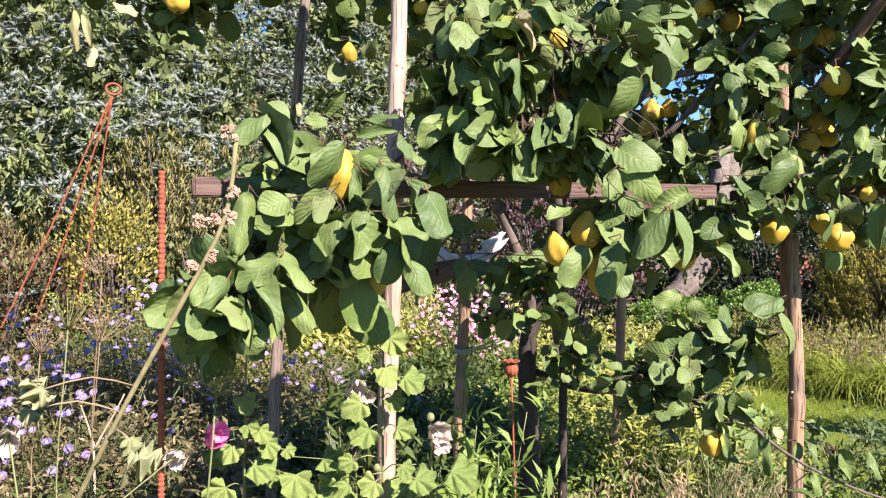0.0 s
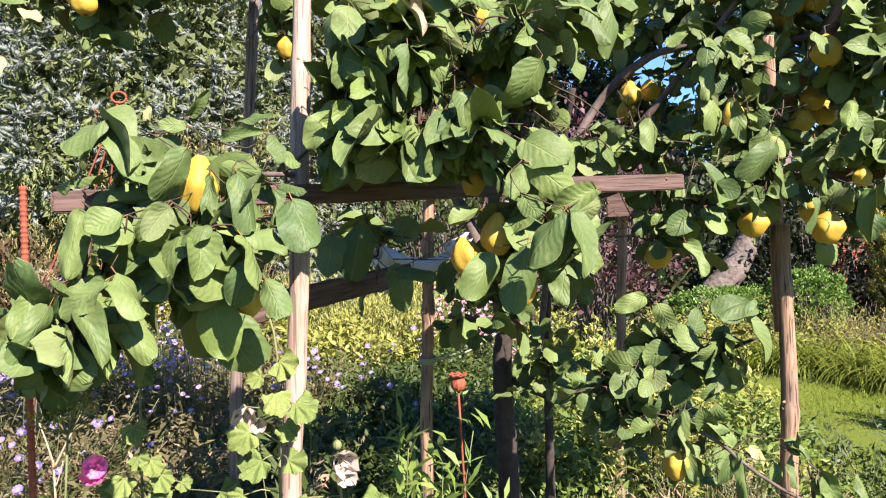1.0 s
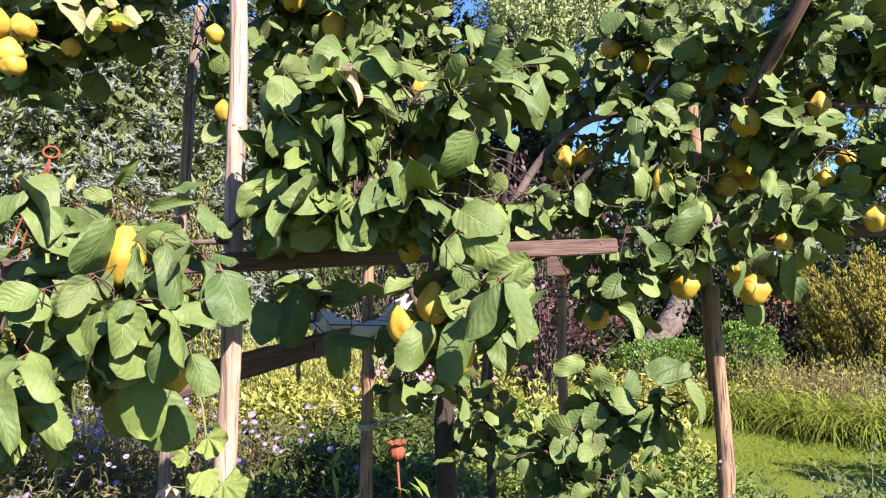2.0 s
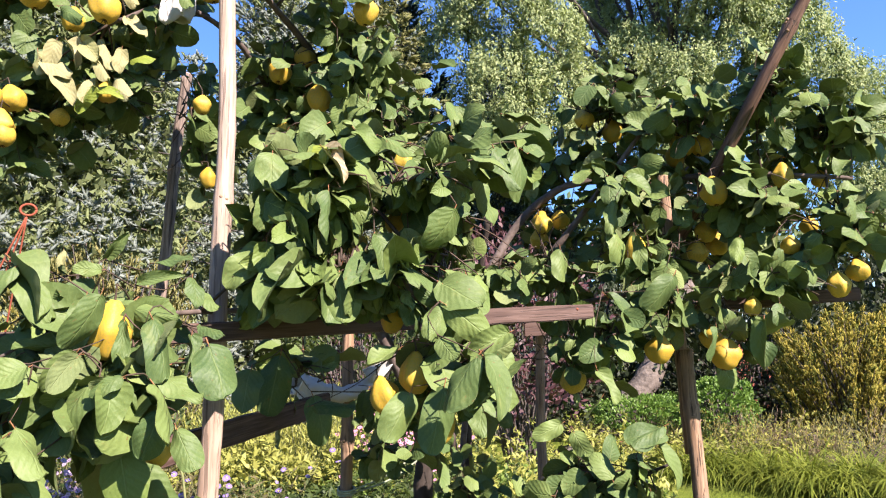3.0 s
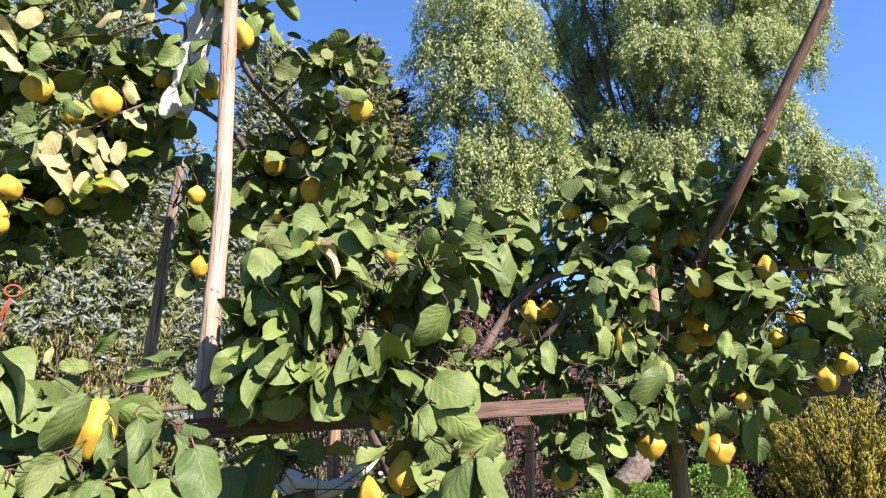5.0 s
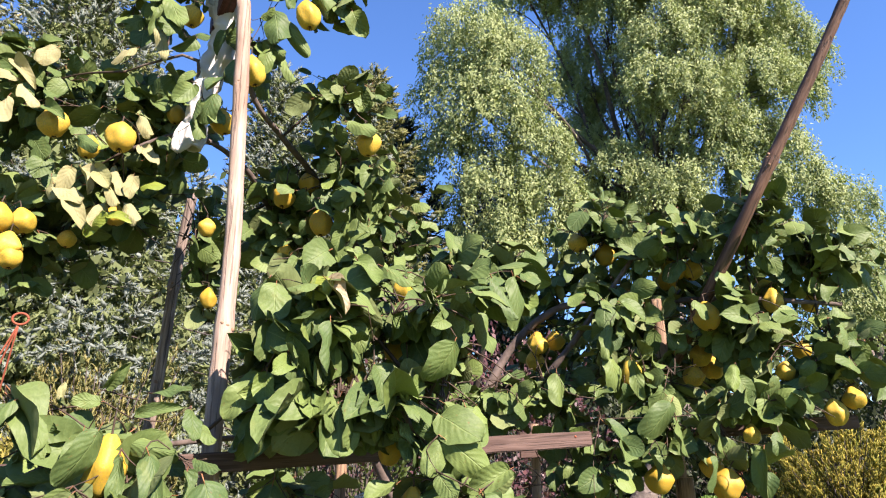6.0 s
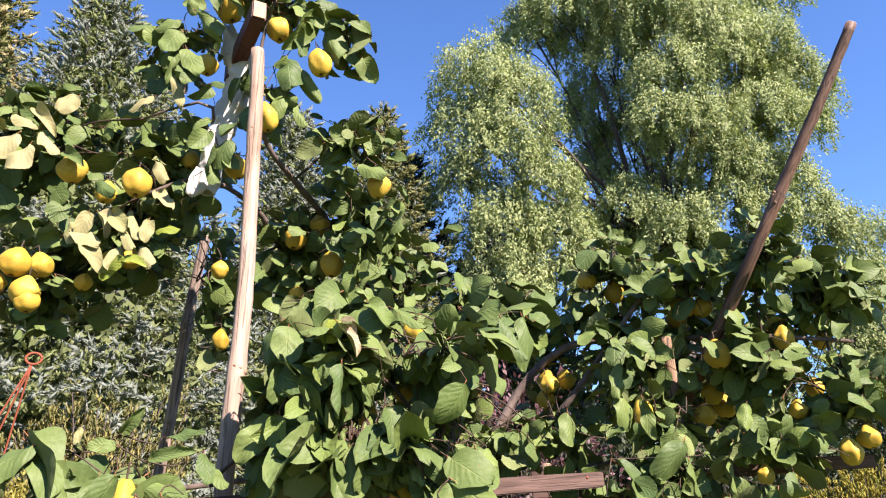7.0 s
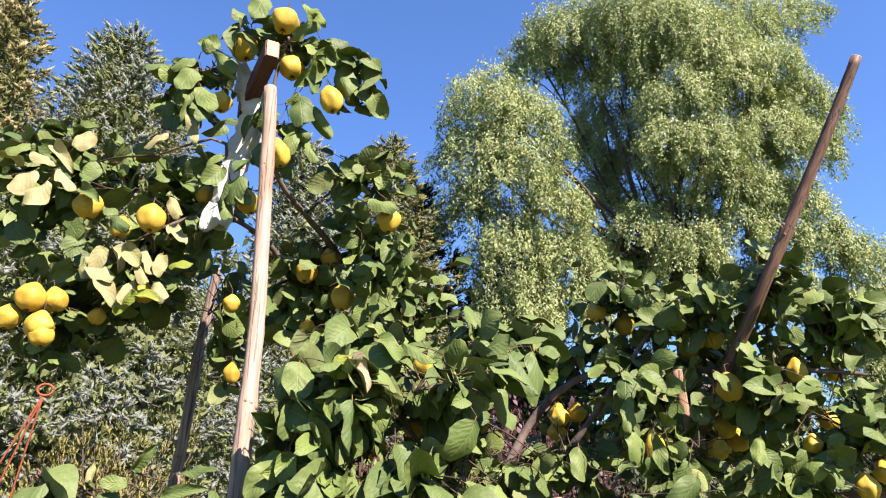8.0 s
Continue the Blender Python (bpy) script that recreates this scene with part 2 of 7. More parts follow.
def tubes(name, lines, seg=6, wobble=0.0, rng=None):
    """One mesh of several tubes: (points, radii) each."""
    Vs, Fs, o = [], [], 0
    for line, radii in lines:
        V, F, c0, c1 = tube_arrays(line, radii, seg, wobble, rng)
        Vs.append(V)
        Fs.append(F + o)
        for c in (c0, c1):
            Fs.append(c + o)
        o += len(V)
    V, F = np.concatenate(Vs), np.concatenate(Fs)
    me = bpy.data.meshes.new(name)
    faces = [tuple(f) if f[2] != f[3] else tuple(f[:3]) for f in F.tolist()]
    me.from_pydata(V.tolist(), [], faces)
    me.polygons.foreach_set("use_smooth", np.ones(len(faces), bool))
    me.update()
    return me


def frames_of(d, n):
    """Turns (N,3,3) whose columns are across, along d, and near n."""
    d = d / (np.linalg.norm(d, axis=1)[:, None] + 1e-9)
    x = np.cross(d, n)
    x /= np.linalg.norm(x, axis=1)[:, None] + 1e-9
    z = np.cross(x, d)
    return np.stack([x, d, z], -1)


def scatter(name, variants, pos, rot, scale, rng, smooth=True):
    """One mesh of many copies. variants: (V, F, UV, M) each; scale (N,3)."""
    which = rng.integers(0, len(variants), len(pos))
    Vs, Fs, Us, Ms, o = [], [], [], [], 0
    for k, (V, F, U, M) in enumerate(variants):
        sel = which == k
        c = int(sel.sum())
        if not c:
            continue
        W = np.einsum("nij,nvj->nvi", rot[sel], V[None] * scale[sel][:, None]) + pos[sel][:, None]
        Vs.append(W.reshape(-1, 3))
        Fs.append((F[None] + (np.arange(c) * len(V))[:, None, None] + o).reshape(-1, F.shape[1]))
        Us.append(np.tile(U, (c, 1)))
        Ms.append(np.tile(M, c))
        o += c * len(V)
    return mesh_arrays(name, np.concatenate(Vs), np.concatenate(Fs), np.concatenate(Us), np.concatenate(Ms), smooth)


def broad_leaf(rng, nu=4, nv=6, aspect=1.0):
    """A quince leaf of length 1 along y: rounded base, short blunt tip, cupped and waved; two faces and a short stalk."""
    u = np.linspace(-1, 1, nu + 1)
    v = np.linspace(0, 1, nv + 1)
    v = 0.25 * v + 0.75 * (0.5 - 0.5 * np.cos(np.pi * v))
    uu, vv = np.meshgrid(u, v)
    base, tip = rng.uniform(0.40, 0.50), rng.uniform(0.42, 0.58)
    peak = (base / (base + tip)) ** base * (tip / (base + tip)) ** tip
    hw = 0.47 * aspect * np.maximum(vv, 0) ** base * np.maximum(1 - vv, 0) ** tip / peak
    ph = rng.uniform(0, 6.28, 5)
    hw = hw * (1 + 0.035 * np.sin(vv * 11 + ph[0] + 0.8 * uu))
    fold, droop = rng.uniform(-0.35, 0.55), rng.uniform(-0.25, 0.6)
    wave, side = rng.uniform(0.03, 0.09), rng.uniform(-0.16, 0.16)
    twist = rng.uniform(-0.5, 0.5)
    edge = np.abs(uu)
    x = uu * hw * (1 - 0.28 * abs(fold)) + side * vv ** 2
    y = vv * (1 - 0.12 * abs(droop)) - 0.05 * edge ** 2 * (1 - vv)
    z = fold * edge ** 1.5 * hw * 1.1 - droop * vv ** 2 + twist * uu * hw * (vv - 0.3)
    z = z + wave * edge ** 1.6 * np.sin(vv * rng.uniform(7, 12) + ph[1] + np.sign(uu) * ph[2]) + 0.018 * np.sin(vv * 9 + uu * 2.5 + ph[3])
    if nv > 8:
        # soft swellings between the side veins
        z = z + 0.010 * np.sin((vv - edge * 0.22) * 38 + ph[4]) * edge ** 0.5 * (1 - edge ** 3)
    top = np.stack([x, y, z], -1).reshape(-1, 3)
    low = top - np.array([0, 0, 0.010])
    uv = np.stack([uu * 0.5 + 0.5, vv], -1).reshape(-1, 2)
    w = nu + 1
    i = (np.arange(nv)[:, None] * w + np.arange(nu)[None]).ravel()
    F = np.stack([i, i + 1, i + w + 1, i + w], -1)
    n = len(top)
    # stalk
    zt = top[nu // 2]
    st = np.array([[-0.013, -0.17, 0.02], [0.013, -0.17, 0.02], [0.010, 0.03, zt[2] - 0.004], [-0.010, 0.03, zt[2] - 0.004], [0, -0.17, -0.004], [0, 0.03, zt[2] - 0.026]])
    sf = np.array([[0, 1, 2, 3], [0, 3, 5, 4], [1, 4, 5, 2]]) + 2 * n
    V = np.concatenate([top, low, st])
    UV = np.concatenate([uv, uv, np.tile([[0.5, 0.1]], (6, 1))])
    Fa = np.concatenate([F, F[:, [0, 3, 2, 1]] + n, sf])
    M = np.concatenate([np.zeros(len(F)), np.ones(len(F)), np.full(3, 2)]).astype(int)
    return V, Fa, UV, M


def blade(width=0.3, fold=0.15, bend=0.0):
    """A small pointed leaf of length 1 along y, two faces."""
    V = np.array([[0, 0, 0], [width * 0.5, 0.4, fold * width - bend * 0.2], [0, 1, -bend], [-width * 0.5, 0.4, fold * width - bend * 0.2], [0, 0.42, -bend * 0.2]])
    F = np.array([[0, 1, 2, 4], [0, 4, 2, 3]])
    return V, F, np.tile([[0.5, 0.5]], (5, 1)) + V[:, :2] * 0.4, np.zeros(2, int)


def sliver(width=0.2, fold=0.1, bend=0.0):
    """A narrow pointed leaf of length 1 along y, one folded face."""
    V = np.array([[0, 0, 0], [width * 0.5, 0.45, fold * width], [0, 1, -bend], [-width * 0.5, 0.45, fold * width]])
    return V, np.array([[0, 1, 2, 3]]), np.tile([[0.5, 0.5]], (4, 1)), np.zeros(1, int)


def strap_blade(arc, seg=7):
    """A strap leaf of length 1 that rises along y and arches over through the angle arc."""
    v = np.linspace(0, 1, seg + 1)
    hw = 0.5 * (1 - v ** 2.5 * 0.92)
    y, z = np.sin(arc * v) / arc, (np.cos(arc * v) - 1) / arc
    V = np.concatenate([np.stack([-hw, y, z], -1), np.stack([hw, y, z], -1)])
    i = np.arange(seg)
    return V, np.stack([i, i + seg + 1, i + seg + 2, i + 1], -1), np.concatenate([np.stack([0 * v, v], -1), np.stack([0 * v + 1, v], -1)]), np.zeros(seg, int)


def grass_blade(bend, seg=4, width=0.05):
    v = np.linspace(0, 1, seg + 1)
    hw = width * 0.5 * (1 - v ** 2 * 0.95)
    y, z = v * (1 - 0.25 * bend * v), -bend * v ** 2
    V = np.concatenate([np.stack([-hw, y, z], -1), np.stack([hw, y, z + 0.15 * hw], -1)])
    i = np.arange(seg)
    F = np.stack([i, i + seg + 1, i + seg + 2, i + 1], -1)
    return V, F, np.concatenate([np.stack([0 * v, v], -1), np.stack([0 * v + 1, v], -1)]), np.zeros(seg, int)


def chip(width=0.4, bend=0.1):
    """A very small far leaf of length 1 along y, one triangle."""
    return np.array([[-width * 0.5, 0.0, 0], [width * 0.5, 0.12, bend], [0, 1, 0]]), np.array([[0, 1, 2]]), np.zeros((3, 2)), np.zeros(1, int)


def needle_twig(rng, needles=14, long=0.22, wide=0.055, core=0.17):
    """A plump shoot of length 1 along y: a thin spindle of close needles, with more needles standing off all round it."""
    V, F = [[0, 0, 0], [rng.uniform(-0.05, 0.05), 1, rng.uniform(-0.05, 0.05)]], []
    for k in range(3):
        a, r = k * math.pi * 2 / 3, core * rng.uniform(0.75, 1.25)
        V.append([math.cos(a) * r, rng.uniform(0.35, 0.6), math.sin(a) * r])
        F += [[0, 2 + (k + 1) % 3, 2 + k], [2 + k, 2 + (k + 1) % 3, 1]]
    for i in range(needles):
        t = (i + rng.uniform(0, 1)) / needles
        a = i * 2.4 + rng.uniform(-0.5, 0.5)
        out = np.array([math.cos(a), 0, math.sin(a)])
        side = np.array([-math.sin(a), rng.uniform(-0.5, 0.5), math.cos(a)]) * wide
        c = np.array([0, 0.04 + t * 0.9, 0]) + out * core * 0.5
        o = len(V)
        V += [list(c - side), list(c + side), list(c + out * long * (1.2 - 0.4 * t) + np.array([0, long * rng.uniform(0.3, 1.2), 0]))]
        F.append([o, o + 1, o + 2])
    return np.array(V, float), np.array(F), np.zeros((len(V), 2)), np.zeros(len(F), int)


def unit(rng, n):
    v = rng.standard_normal((n, 3))
    return v / np.linalg.norm(v, axis=1)[:, None]




# ---- ground ----
def ground_material():
    m, nt, b = base_material("lawn_and_soil", 0.9, 0.2)
    big, fine = noise_tex(nt, 0.8, 4), noise_tex(nt, 45.0, 5)
    grass = mixc(nt, ramp(nt, fine, 0.3, 0.7), (0.062, 0.094, 0.007), (0.125, 0.155, 0.015))
    grass = mixc(nt, math_node(nt, "MULTIPLY", ramp(nt, big, 0.5, 0.7), 0.5), grass, (0.085, 0.09, 0.022))
    nt.links.new(grass, b.inputs["Base Color"])
    bump(nt, b, fine, 0.6, 0.02)
    return m


def build_ground():
    xs = np.concatenate([np.linspace(-400, -14, 14), np.linspace(-12, 14, 66), np.linspace(16, 400, 14)])
    ys = np.concatenate([np.linspace(-400, -8, 14), np.linspace(-6, 20, 66), np.linspace(22, 400, 14)])
    xx, yy = np.meshgrid(xs, ys)
    zz = 0.03 * np.sin(xx * 0.9) * np.cos(yy * 0.7) + 0.02 * np.sin(yy * 2.1 + xx)
    zz = np.where((np.abs(xx) < 13) & (np.abs(yy) < 20), zz, -0.02)
    V = np.stack([xx, yy, zz], -1).reshape(-1, 3)
    w = len(xs)
    i = (np.arange(len(ys) - 1)[:, None] * w + np.arange(w - 1)[None]).ravel()
    me = mesh_arrays("ground", V, np.stack([i, i + 1, i + w + 1, i + w], -1))
    ob = part("ground", me, ground_material())
    tagged(ob, "green lawn and garden soil", "ground", kind="structure")


build_ground()
SOIL = plain_material("garden_soil", (0.035, 0.026, 0.018), (0.08, 0.058, 0.04), 0.95, 30, 0.8, dist=0.02)


def build_bed():
    """The dug flower bed, a low uneven mound on the ground."""
    rng = np.random.default_rng(3)
    a = np.linspace(0, 2 * np.pi, 60, endpoint=False)
    rings, V = 8, [[-1.6, 4.2, 0.1]]
    for k in range(1, rings + 1):
        for t in a:
            r = k / rings * (1 + 0.05 * math.sin(5 * t) + 0.03 * math.sin(11 * t))
            V.append([-1.6 + 3.9 * r * math.cos(t), 4.2 + 4.3 * r * math.sin(t), 0.10 * (1 - (k / rings) ** 3) + rng.uniform(-0.015, 0.015) - (0.06 if k == rings else 0)])
    F = [[0, 1 + i, 1 + (i + 1) % 60, 1 + (i + 1) % 60] for i in range(60)]
    Q = [[1 + (k - 1) * 60 + i, 1 + k * 60 + i, 1 + k * 60 + (i + 1) % 60, 1 + (k - 1) * 60 + (i + 1) % 60] for k in range(1, rings) for i in range(60)]
    me = bpy.data.meshes.new("flower_bed")
    me.from_pydata(V, [], [f[:3] for f in F] + Q)
    tagged(part("flower_bed_soil", me, SOIL), "dark soil of the planted flower bed", "ground", kind="structure")


build_bed()
GRASS = plant_material("grass", (0.085, 0.13, 0.010), (0.20, 0.235, 0.026), 0.25, 0.6, 0.12)
LILY = plant_material("strap_leaves", (0.09, 0.13, 0.014), (0.25, 0.28, 0.04), 0.25, 0.5, 0.2)
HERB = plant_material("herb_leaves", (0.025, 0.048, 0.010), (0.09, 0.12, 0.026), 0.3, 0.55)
HERB_OLIVE = plant_material("olive_herb_leaves", (0.055, 0.056, 0.020), (0.20, 0.165, 0.073), 0.35, 0.6)
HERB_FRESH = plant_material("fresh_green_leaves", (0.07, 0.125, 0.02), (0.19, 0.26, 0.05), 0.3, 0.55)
HERB_YELLOW = plant_material("yellow_green_leaves", (0.16, 0.19, 0.03), (0.34, 0.33, 0.075), 0.3, 0.55)
DRY = plant_material("dry_stems", (0.14, 0.095, 0.055), (0.33, 0.245, 0.145), 0.15, 0.8)
SPRUCE_BLUE = plant_material("blue_needles", (0.165, 0.192, 0.165), (0.245, 0.275, 0.24), 0.25, 0.95, 0.03, patch=1.2)
SPRUCE_GREEN = plant_material("green_needles", (0.13, 0.16, 0.066), (0.22, 0.25, 0.112), 0.25, 0.95, 0.03, patch=2.5)
SPRUCE_OLIVE = plant_material("olive_needles", (0.125, 0.135, 0.052), (0.25, 0.245, 0.11), 0.35, 0.95, 0.03)
SPRUCE_INNER = plant_material("inner_needles", (0.095, 0.12, 0.05), (0.19, 0.22, 0.10), 0.25, 0.9, 0.05)
SPRUCE_TIP = plant_material("brownish_needle_tips", (0.20, 0.17, 0.075), (0.32, 0.27, 0.13), 0.1, 0.6)
CONE = plain_material("spruce_cone", (0.13, 0.07, 0.035), (0.24, 0.14, 0.07), 0.8, 60, 0.5)
SPRUCE_DARK = plant_material("dark_needles", (0.012, 0.026, 0.026), (0.03, 0.055, 0.055), 0.05, 0.6)
WILLOW = plant_material("willow_leaves", (0.150, 0.200, 0.078), (0.345, 0.39, 0.165), 0.3, 0.65, patch=0.5)
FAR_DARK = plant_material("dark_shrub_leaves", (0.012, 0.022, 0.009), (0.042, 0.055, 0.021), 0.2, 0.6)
FAR_LEAF = plant_material("far_leaves", (0.05, 0.085, 0.03), (0.13, 0.17, 0.06), 0.25, 0.6)
BRONZE = plant_material("bronze_conifer", (0.09, 0.13, 0.026), (0.46, 0.36, 0.07), 0.2, 0.8, 0.1, patch=6.0)
GOLD = plant_material("golden_leaves", (0.075, 0.095, 0.028), (0.30, 0.255, 0.085), 0.25, 0.6, patch=6.0)
YELLOW_LEAF = plant_material("yellow_leaves", (0.10, 0.12, 0.028), (0.38, 0.31, 0.06), 0.25, 0.6, patch=7.0)
RUSSET = plant_material("russet_leaves", (0.022, 0.030, 0.012), (0.12, 0.062, 0.030), 0.2, 0.6, patch=3.0)
PURPLE = plant_material("purple_leaves", (0.05, 0.022, 0.028), (0.13, 0.06, 0.065), 0.2, 0.5)
BOX = plant_material("box_leaves", (0.07, 0.14, 0.02), (0.17, 0.28, 0.05), 0.25, 0.5)
ASTER = plant_material("aster_petals", (0.17, 0.12, 0.32), (0.27, 0.21, 0.41), 0.3, 0.8, 0.1)
PHLOX = plant_material("pink_petals", (0.50, 0.15, 0.27), (0.66, 0.33, 0.42), 0.25, 0.6)
PISTIL = plain_material("flower_centre", (0.5, 0.36, 0.04), (0.65, 0.5, 0.1), 0.7, 90, 0.3)
STONE = plain_material("grey_stone", (0.05, 0.043, 0.038), (0.14, 0.125, 0.11), 0.9, 12, 0.7, dist=0.02)
OLD_BARK = plain_material("grey_tree_bark", (0.085, 0.068, 0.056), (0.20, 0.165, 0.14), 0.9, 14, 0.9, dist=0.03)
DARK_BARK = plain_material("dark_tree_bark", (0.05, 0.04, 0.035), (0.11, 0.09, 0.08), 0.9, 14, 0.9, dist=0.03)
BRICK = plain_material("red_brick_wall", (0.26, 0.07, 0.045), (0.36, 0.12, 0.08), 0.9, 8, 0.5)


def upright_blades(n, rng, lean=0.35):
    d = np.stack([rng.normal(0, lean, n), rng.normal(0, lean, n), np.ones(n)], -1)
    return d


# lawn blades, where the lawn comes into view
def build_lawn_blades():
    rng = np.random.default_rng(5)
    n = 44000
    x, y = rng.uniform(1.6, 6.5, n), rng.uniform(3.6, 8.0, n)
    keep = ((x + 1.6) / 3.7) ** 2 + ((y - 4.2) / 4.1) ** 2 > 1.0
    x, y = x[keep], y[keep]
    n = len(x)
    pos = np.stack([x, y, np.full(n, -0.01)], -1)
    d = upright_blades(n, rng, 0.5)
    s = rng.uniform(0.018, 0.04, n)
    me = scatter("lawn_blades", [grass_blade(0.3, 1, 0.2), grass_blade(0.6, 1, 0.2)], pos, frames_of(d, unit(rng, n)), np.stack([s, s, s], -1), rng)
    tagged(part("lawn_grass", me, GRASS), "short mown sunlit lawn grass", "grass", kind="stuff")


build_lawn_blades()


def strap_clump(name, x, y, n, h, mat, label, seed, width=0.012):
    """A fountain of arching strap leaves from a tight base."""
    rng = np.random.default_rng(seed)
    root = thing(name, (x, y, 0), label, "plant", "strap leaved clumps beside the lawn")
    pos = np.stack([x + rng.normal(0, 0.05, n), y + rng.normal(0, 0.05, n), np.full(n, 0.0)], -1)
    a, e = rng.uniform(0, 2 * np.pi, n), rng.uniform(0.05, 0.75, n)
    d = np.stack([np.cos(a) * e, np.sin(a) * e, np.ones(n)], -1)
    s = h * rng.uniform(1.0, 2.2, n)
    vs = [strap_blade(b) for b in (1.7, 2.1, 2.4, 2.7)]
    up = np.stack([-np.cos(a), -np.sin(a), np.full(n, 0.6)], -1)
    me = scatter("blades", vs, pos, frames_of(d, up), np.stack([width * rng.uniform(0.7, 1.2, n), s, s], -1), rng)
    part("foliage", me, mat, root, kind="stuff")


# the bed's edge runs slantwise beside the lawn
EDGE_A, EDGE_WAY, EDGE_OUT = np.array([2.55, 8.86]), np.array([0.677, -0.736]), np.array([0.736, 0.677])
for i in range(26):
    c = EDGE_A + EDGE_WAY * 0.30 * (i // 2) + EDGE_OUT * (0.16 + 0.30 * (i % 2)) + EDGE_WAY * 0.12 * math.sin(i * 2.3)
    strap_clump("daylily_clump", c[0], c[1], 230, 0.42 + 0.05 * math.sin(i * 1.7), LILY, "arching yellow-green daylily leaves beside the lawn", 40 + i)


def leaf_cloud(rng, centre, radii, n, shell=0.55, low=-0.9):
    """Places and outward ways in an uneven rounded mass."""
    u = unit(rng, n * 2)
    u = u[u[:, 2] > low][:n]
    lump = 1 + 0.16 * np.sin(u[:, 0] * 6 + centre[0] * 3) * np.cos(u[:, 1] * 5 + u[:, 2] * 7) + 0.10 * np.sin(u[:, 2] * 11 + u[:, 0] * 9)
    r = (shell + (1 - shell) * rng.random(len(u)) ** 0.6) * lump
    return np.array(centre) + u * r[:, None] * np.array(radii), u


def shrub(name, centre, radii, n, size, mat, label, seed, category="shrub", shape=0.45, up=0.6, stems=7, group="", shell=0.55, loose=0.10):
    """A shrub on the ground: stems and a crown of many small leaves in clumps."""
    rng = np.random.default_rng(seed)
    x, y, z = centre
    root = thing(name, (x, y, 0), label, category, group)
    lines = []
    tips, _ = leaf_cloud(rng, centre, np.array(radii) * 0.8, stems + 40, 0.6, -0.2)
    for p in tips[:stems + (30 if category != "tree" else 4)]:
        a = np.array([x + rng.normal(0, radii[0] * 0.12), y + rng.normal(0, radii[1] * 0.12), -0.02])
        lines.append((spline([a, (a + p) / 2 + rng.normal(0, 0.05, 3), p], 0.25), np.linspace(0.018, 0.005, len(spline([a, (a + p) / 2, p], 0.25)))[: 999]))
    lines = [(l, np.linspace(0.02, 0.005, len(l))) for l, _ in lines]
    part("stem_wood", tubes("stem_wood", lines, 5), DARK_BARK, root, kind="stuff")
    nc = max(8, n // 24)
    cp, cu = leaf_cloud(rng, centre, radii, nc, shell)
    k = n // nc
    pos = np.repeat(cp, k, 0) + rng.normal(0, 1, (nc * k, 3)) * np.array(radii) * loose
    pos[:, 2] = np.maximum(pos[:, 2], 0.03)
    d = np.repeat(cu, k, 0) * 0.7 + unit(rng, len(pos)) * 0.8 + np.array([0, 0, up])
    s = size * rng.uniform(0.6, 1.3, len(pos))
    me = scatter("foliage", [sliver(shape), sliver(shape, 0.3, 0.2), sliver(shape * 1.2, 0.1, -0.1)], pos, frames_of(d, unit(rng, len(pos)) + np.array([0, -0.5, 0.8])), np.stack([s, s, s], -1), rng)
    part("foliage", me, mat, root, kind="stuff")
    return root


def conifer_shrub(name, centre, radii, n, size, mat, label, seed, plumes=26):
    """A shrub of many upright feathery plumes."""
    rng = np.random.default_rng(seed)
    x, y, z = centre
    root = thing(name, (x, y, 0), label, "shrub")
    tip, u = leaf_cloud(rng, centre, radii, plumes * 3, 0.75, -0.3)
    lines, P_, D_ = [], [], []
    for p, w in zip(tip, u):
        a = np.array([x + (p[0] - x) * 0.35, y + (p[1] - y) * 0.35, max(0.02, p[2] - radii[2] * 1.0)])
        l = spline([a, (a + p) / 2 + np.array([0, 0, 0.05]), p], 0.2)
        lines.append((l, np.linspace(0.014, 0.004, len(l))))
        k = n // (plumes * 3)
        t = rng.random(k) ** 0.6
        q = a + (p - a) * t[:, None] + rng.normal(0, 0.042, (k, 3)) * (1.3 - t)[:, None]
        P_.append(q)
        D_.append((p - a) / np.linalg.norm(p - a) * 0.9 + unit(rng, k) * 0.6 + np.array([0, 0, 0.45]))
    part("stem_wood", tubes("stem_wood", lines, 4), DARK_BARK, root, kind="stuff")
    pos, d = np.concatenate(P_), np.concatenate(D_)
    pos[:, 2] = np.maximum(pos[:, 2], 0.03)
    s = size * rng.uniform(0.6, 1.4, len(pos))
    me = scatter("foliage", [needle_twig(rng, 6, 0.26, 0.06, 0.09) for _ in range(5)], pos, frames_of(d, unit(rng, len(pos))), np.stack([s, s, s], -1), rng)
    part("foliage", me, mat, root, kind="stuff")


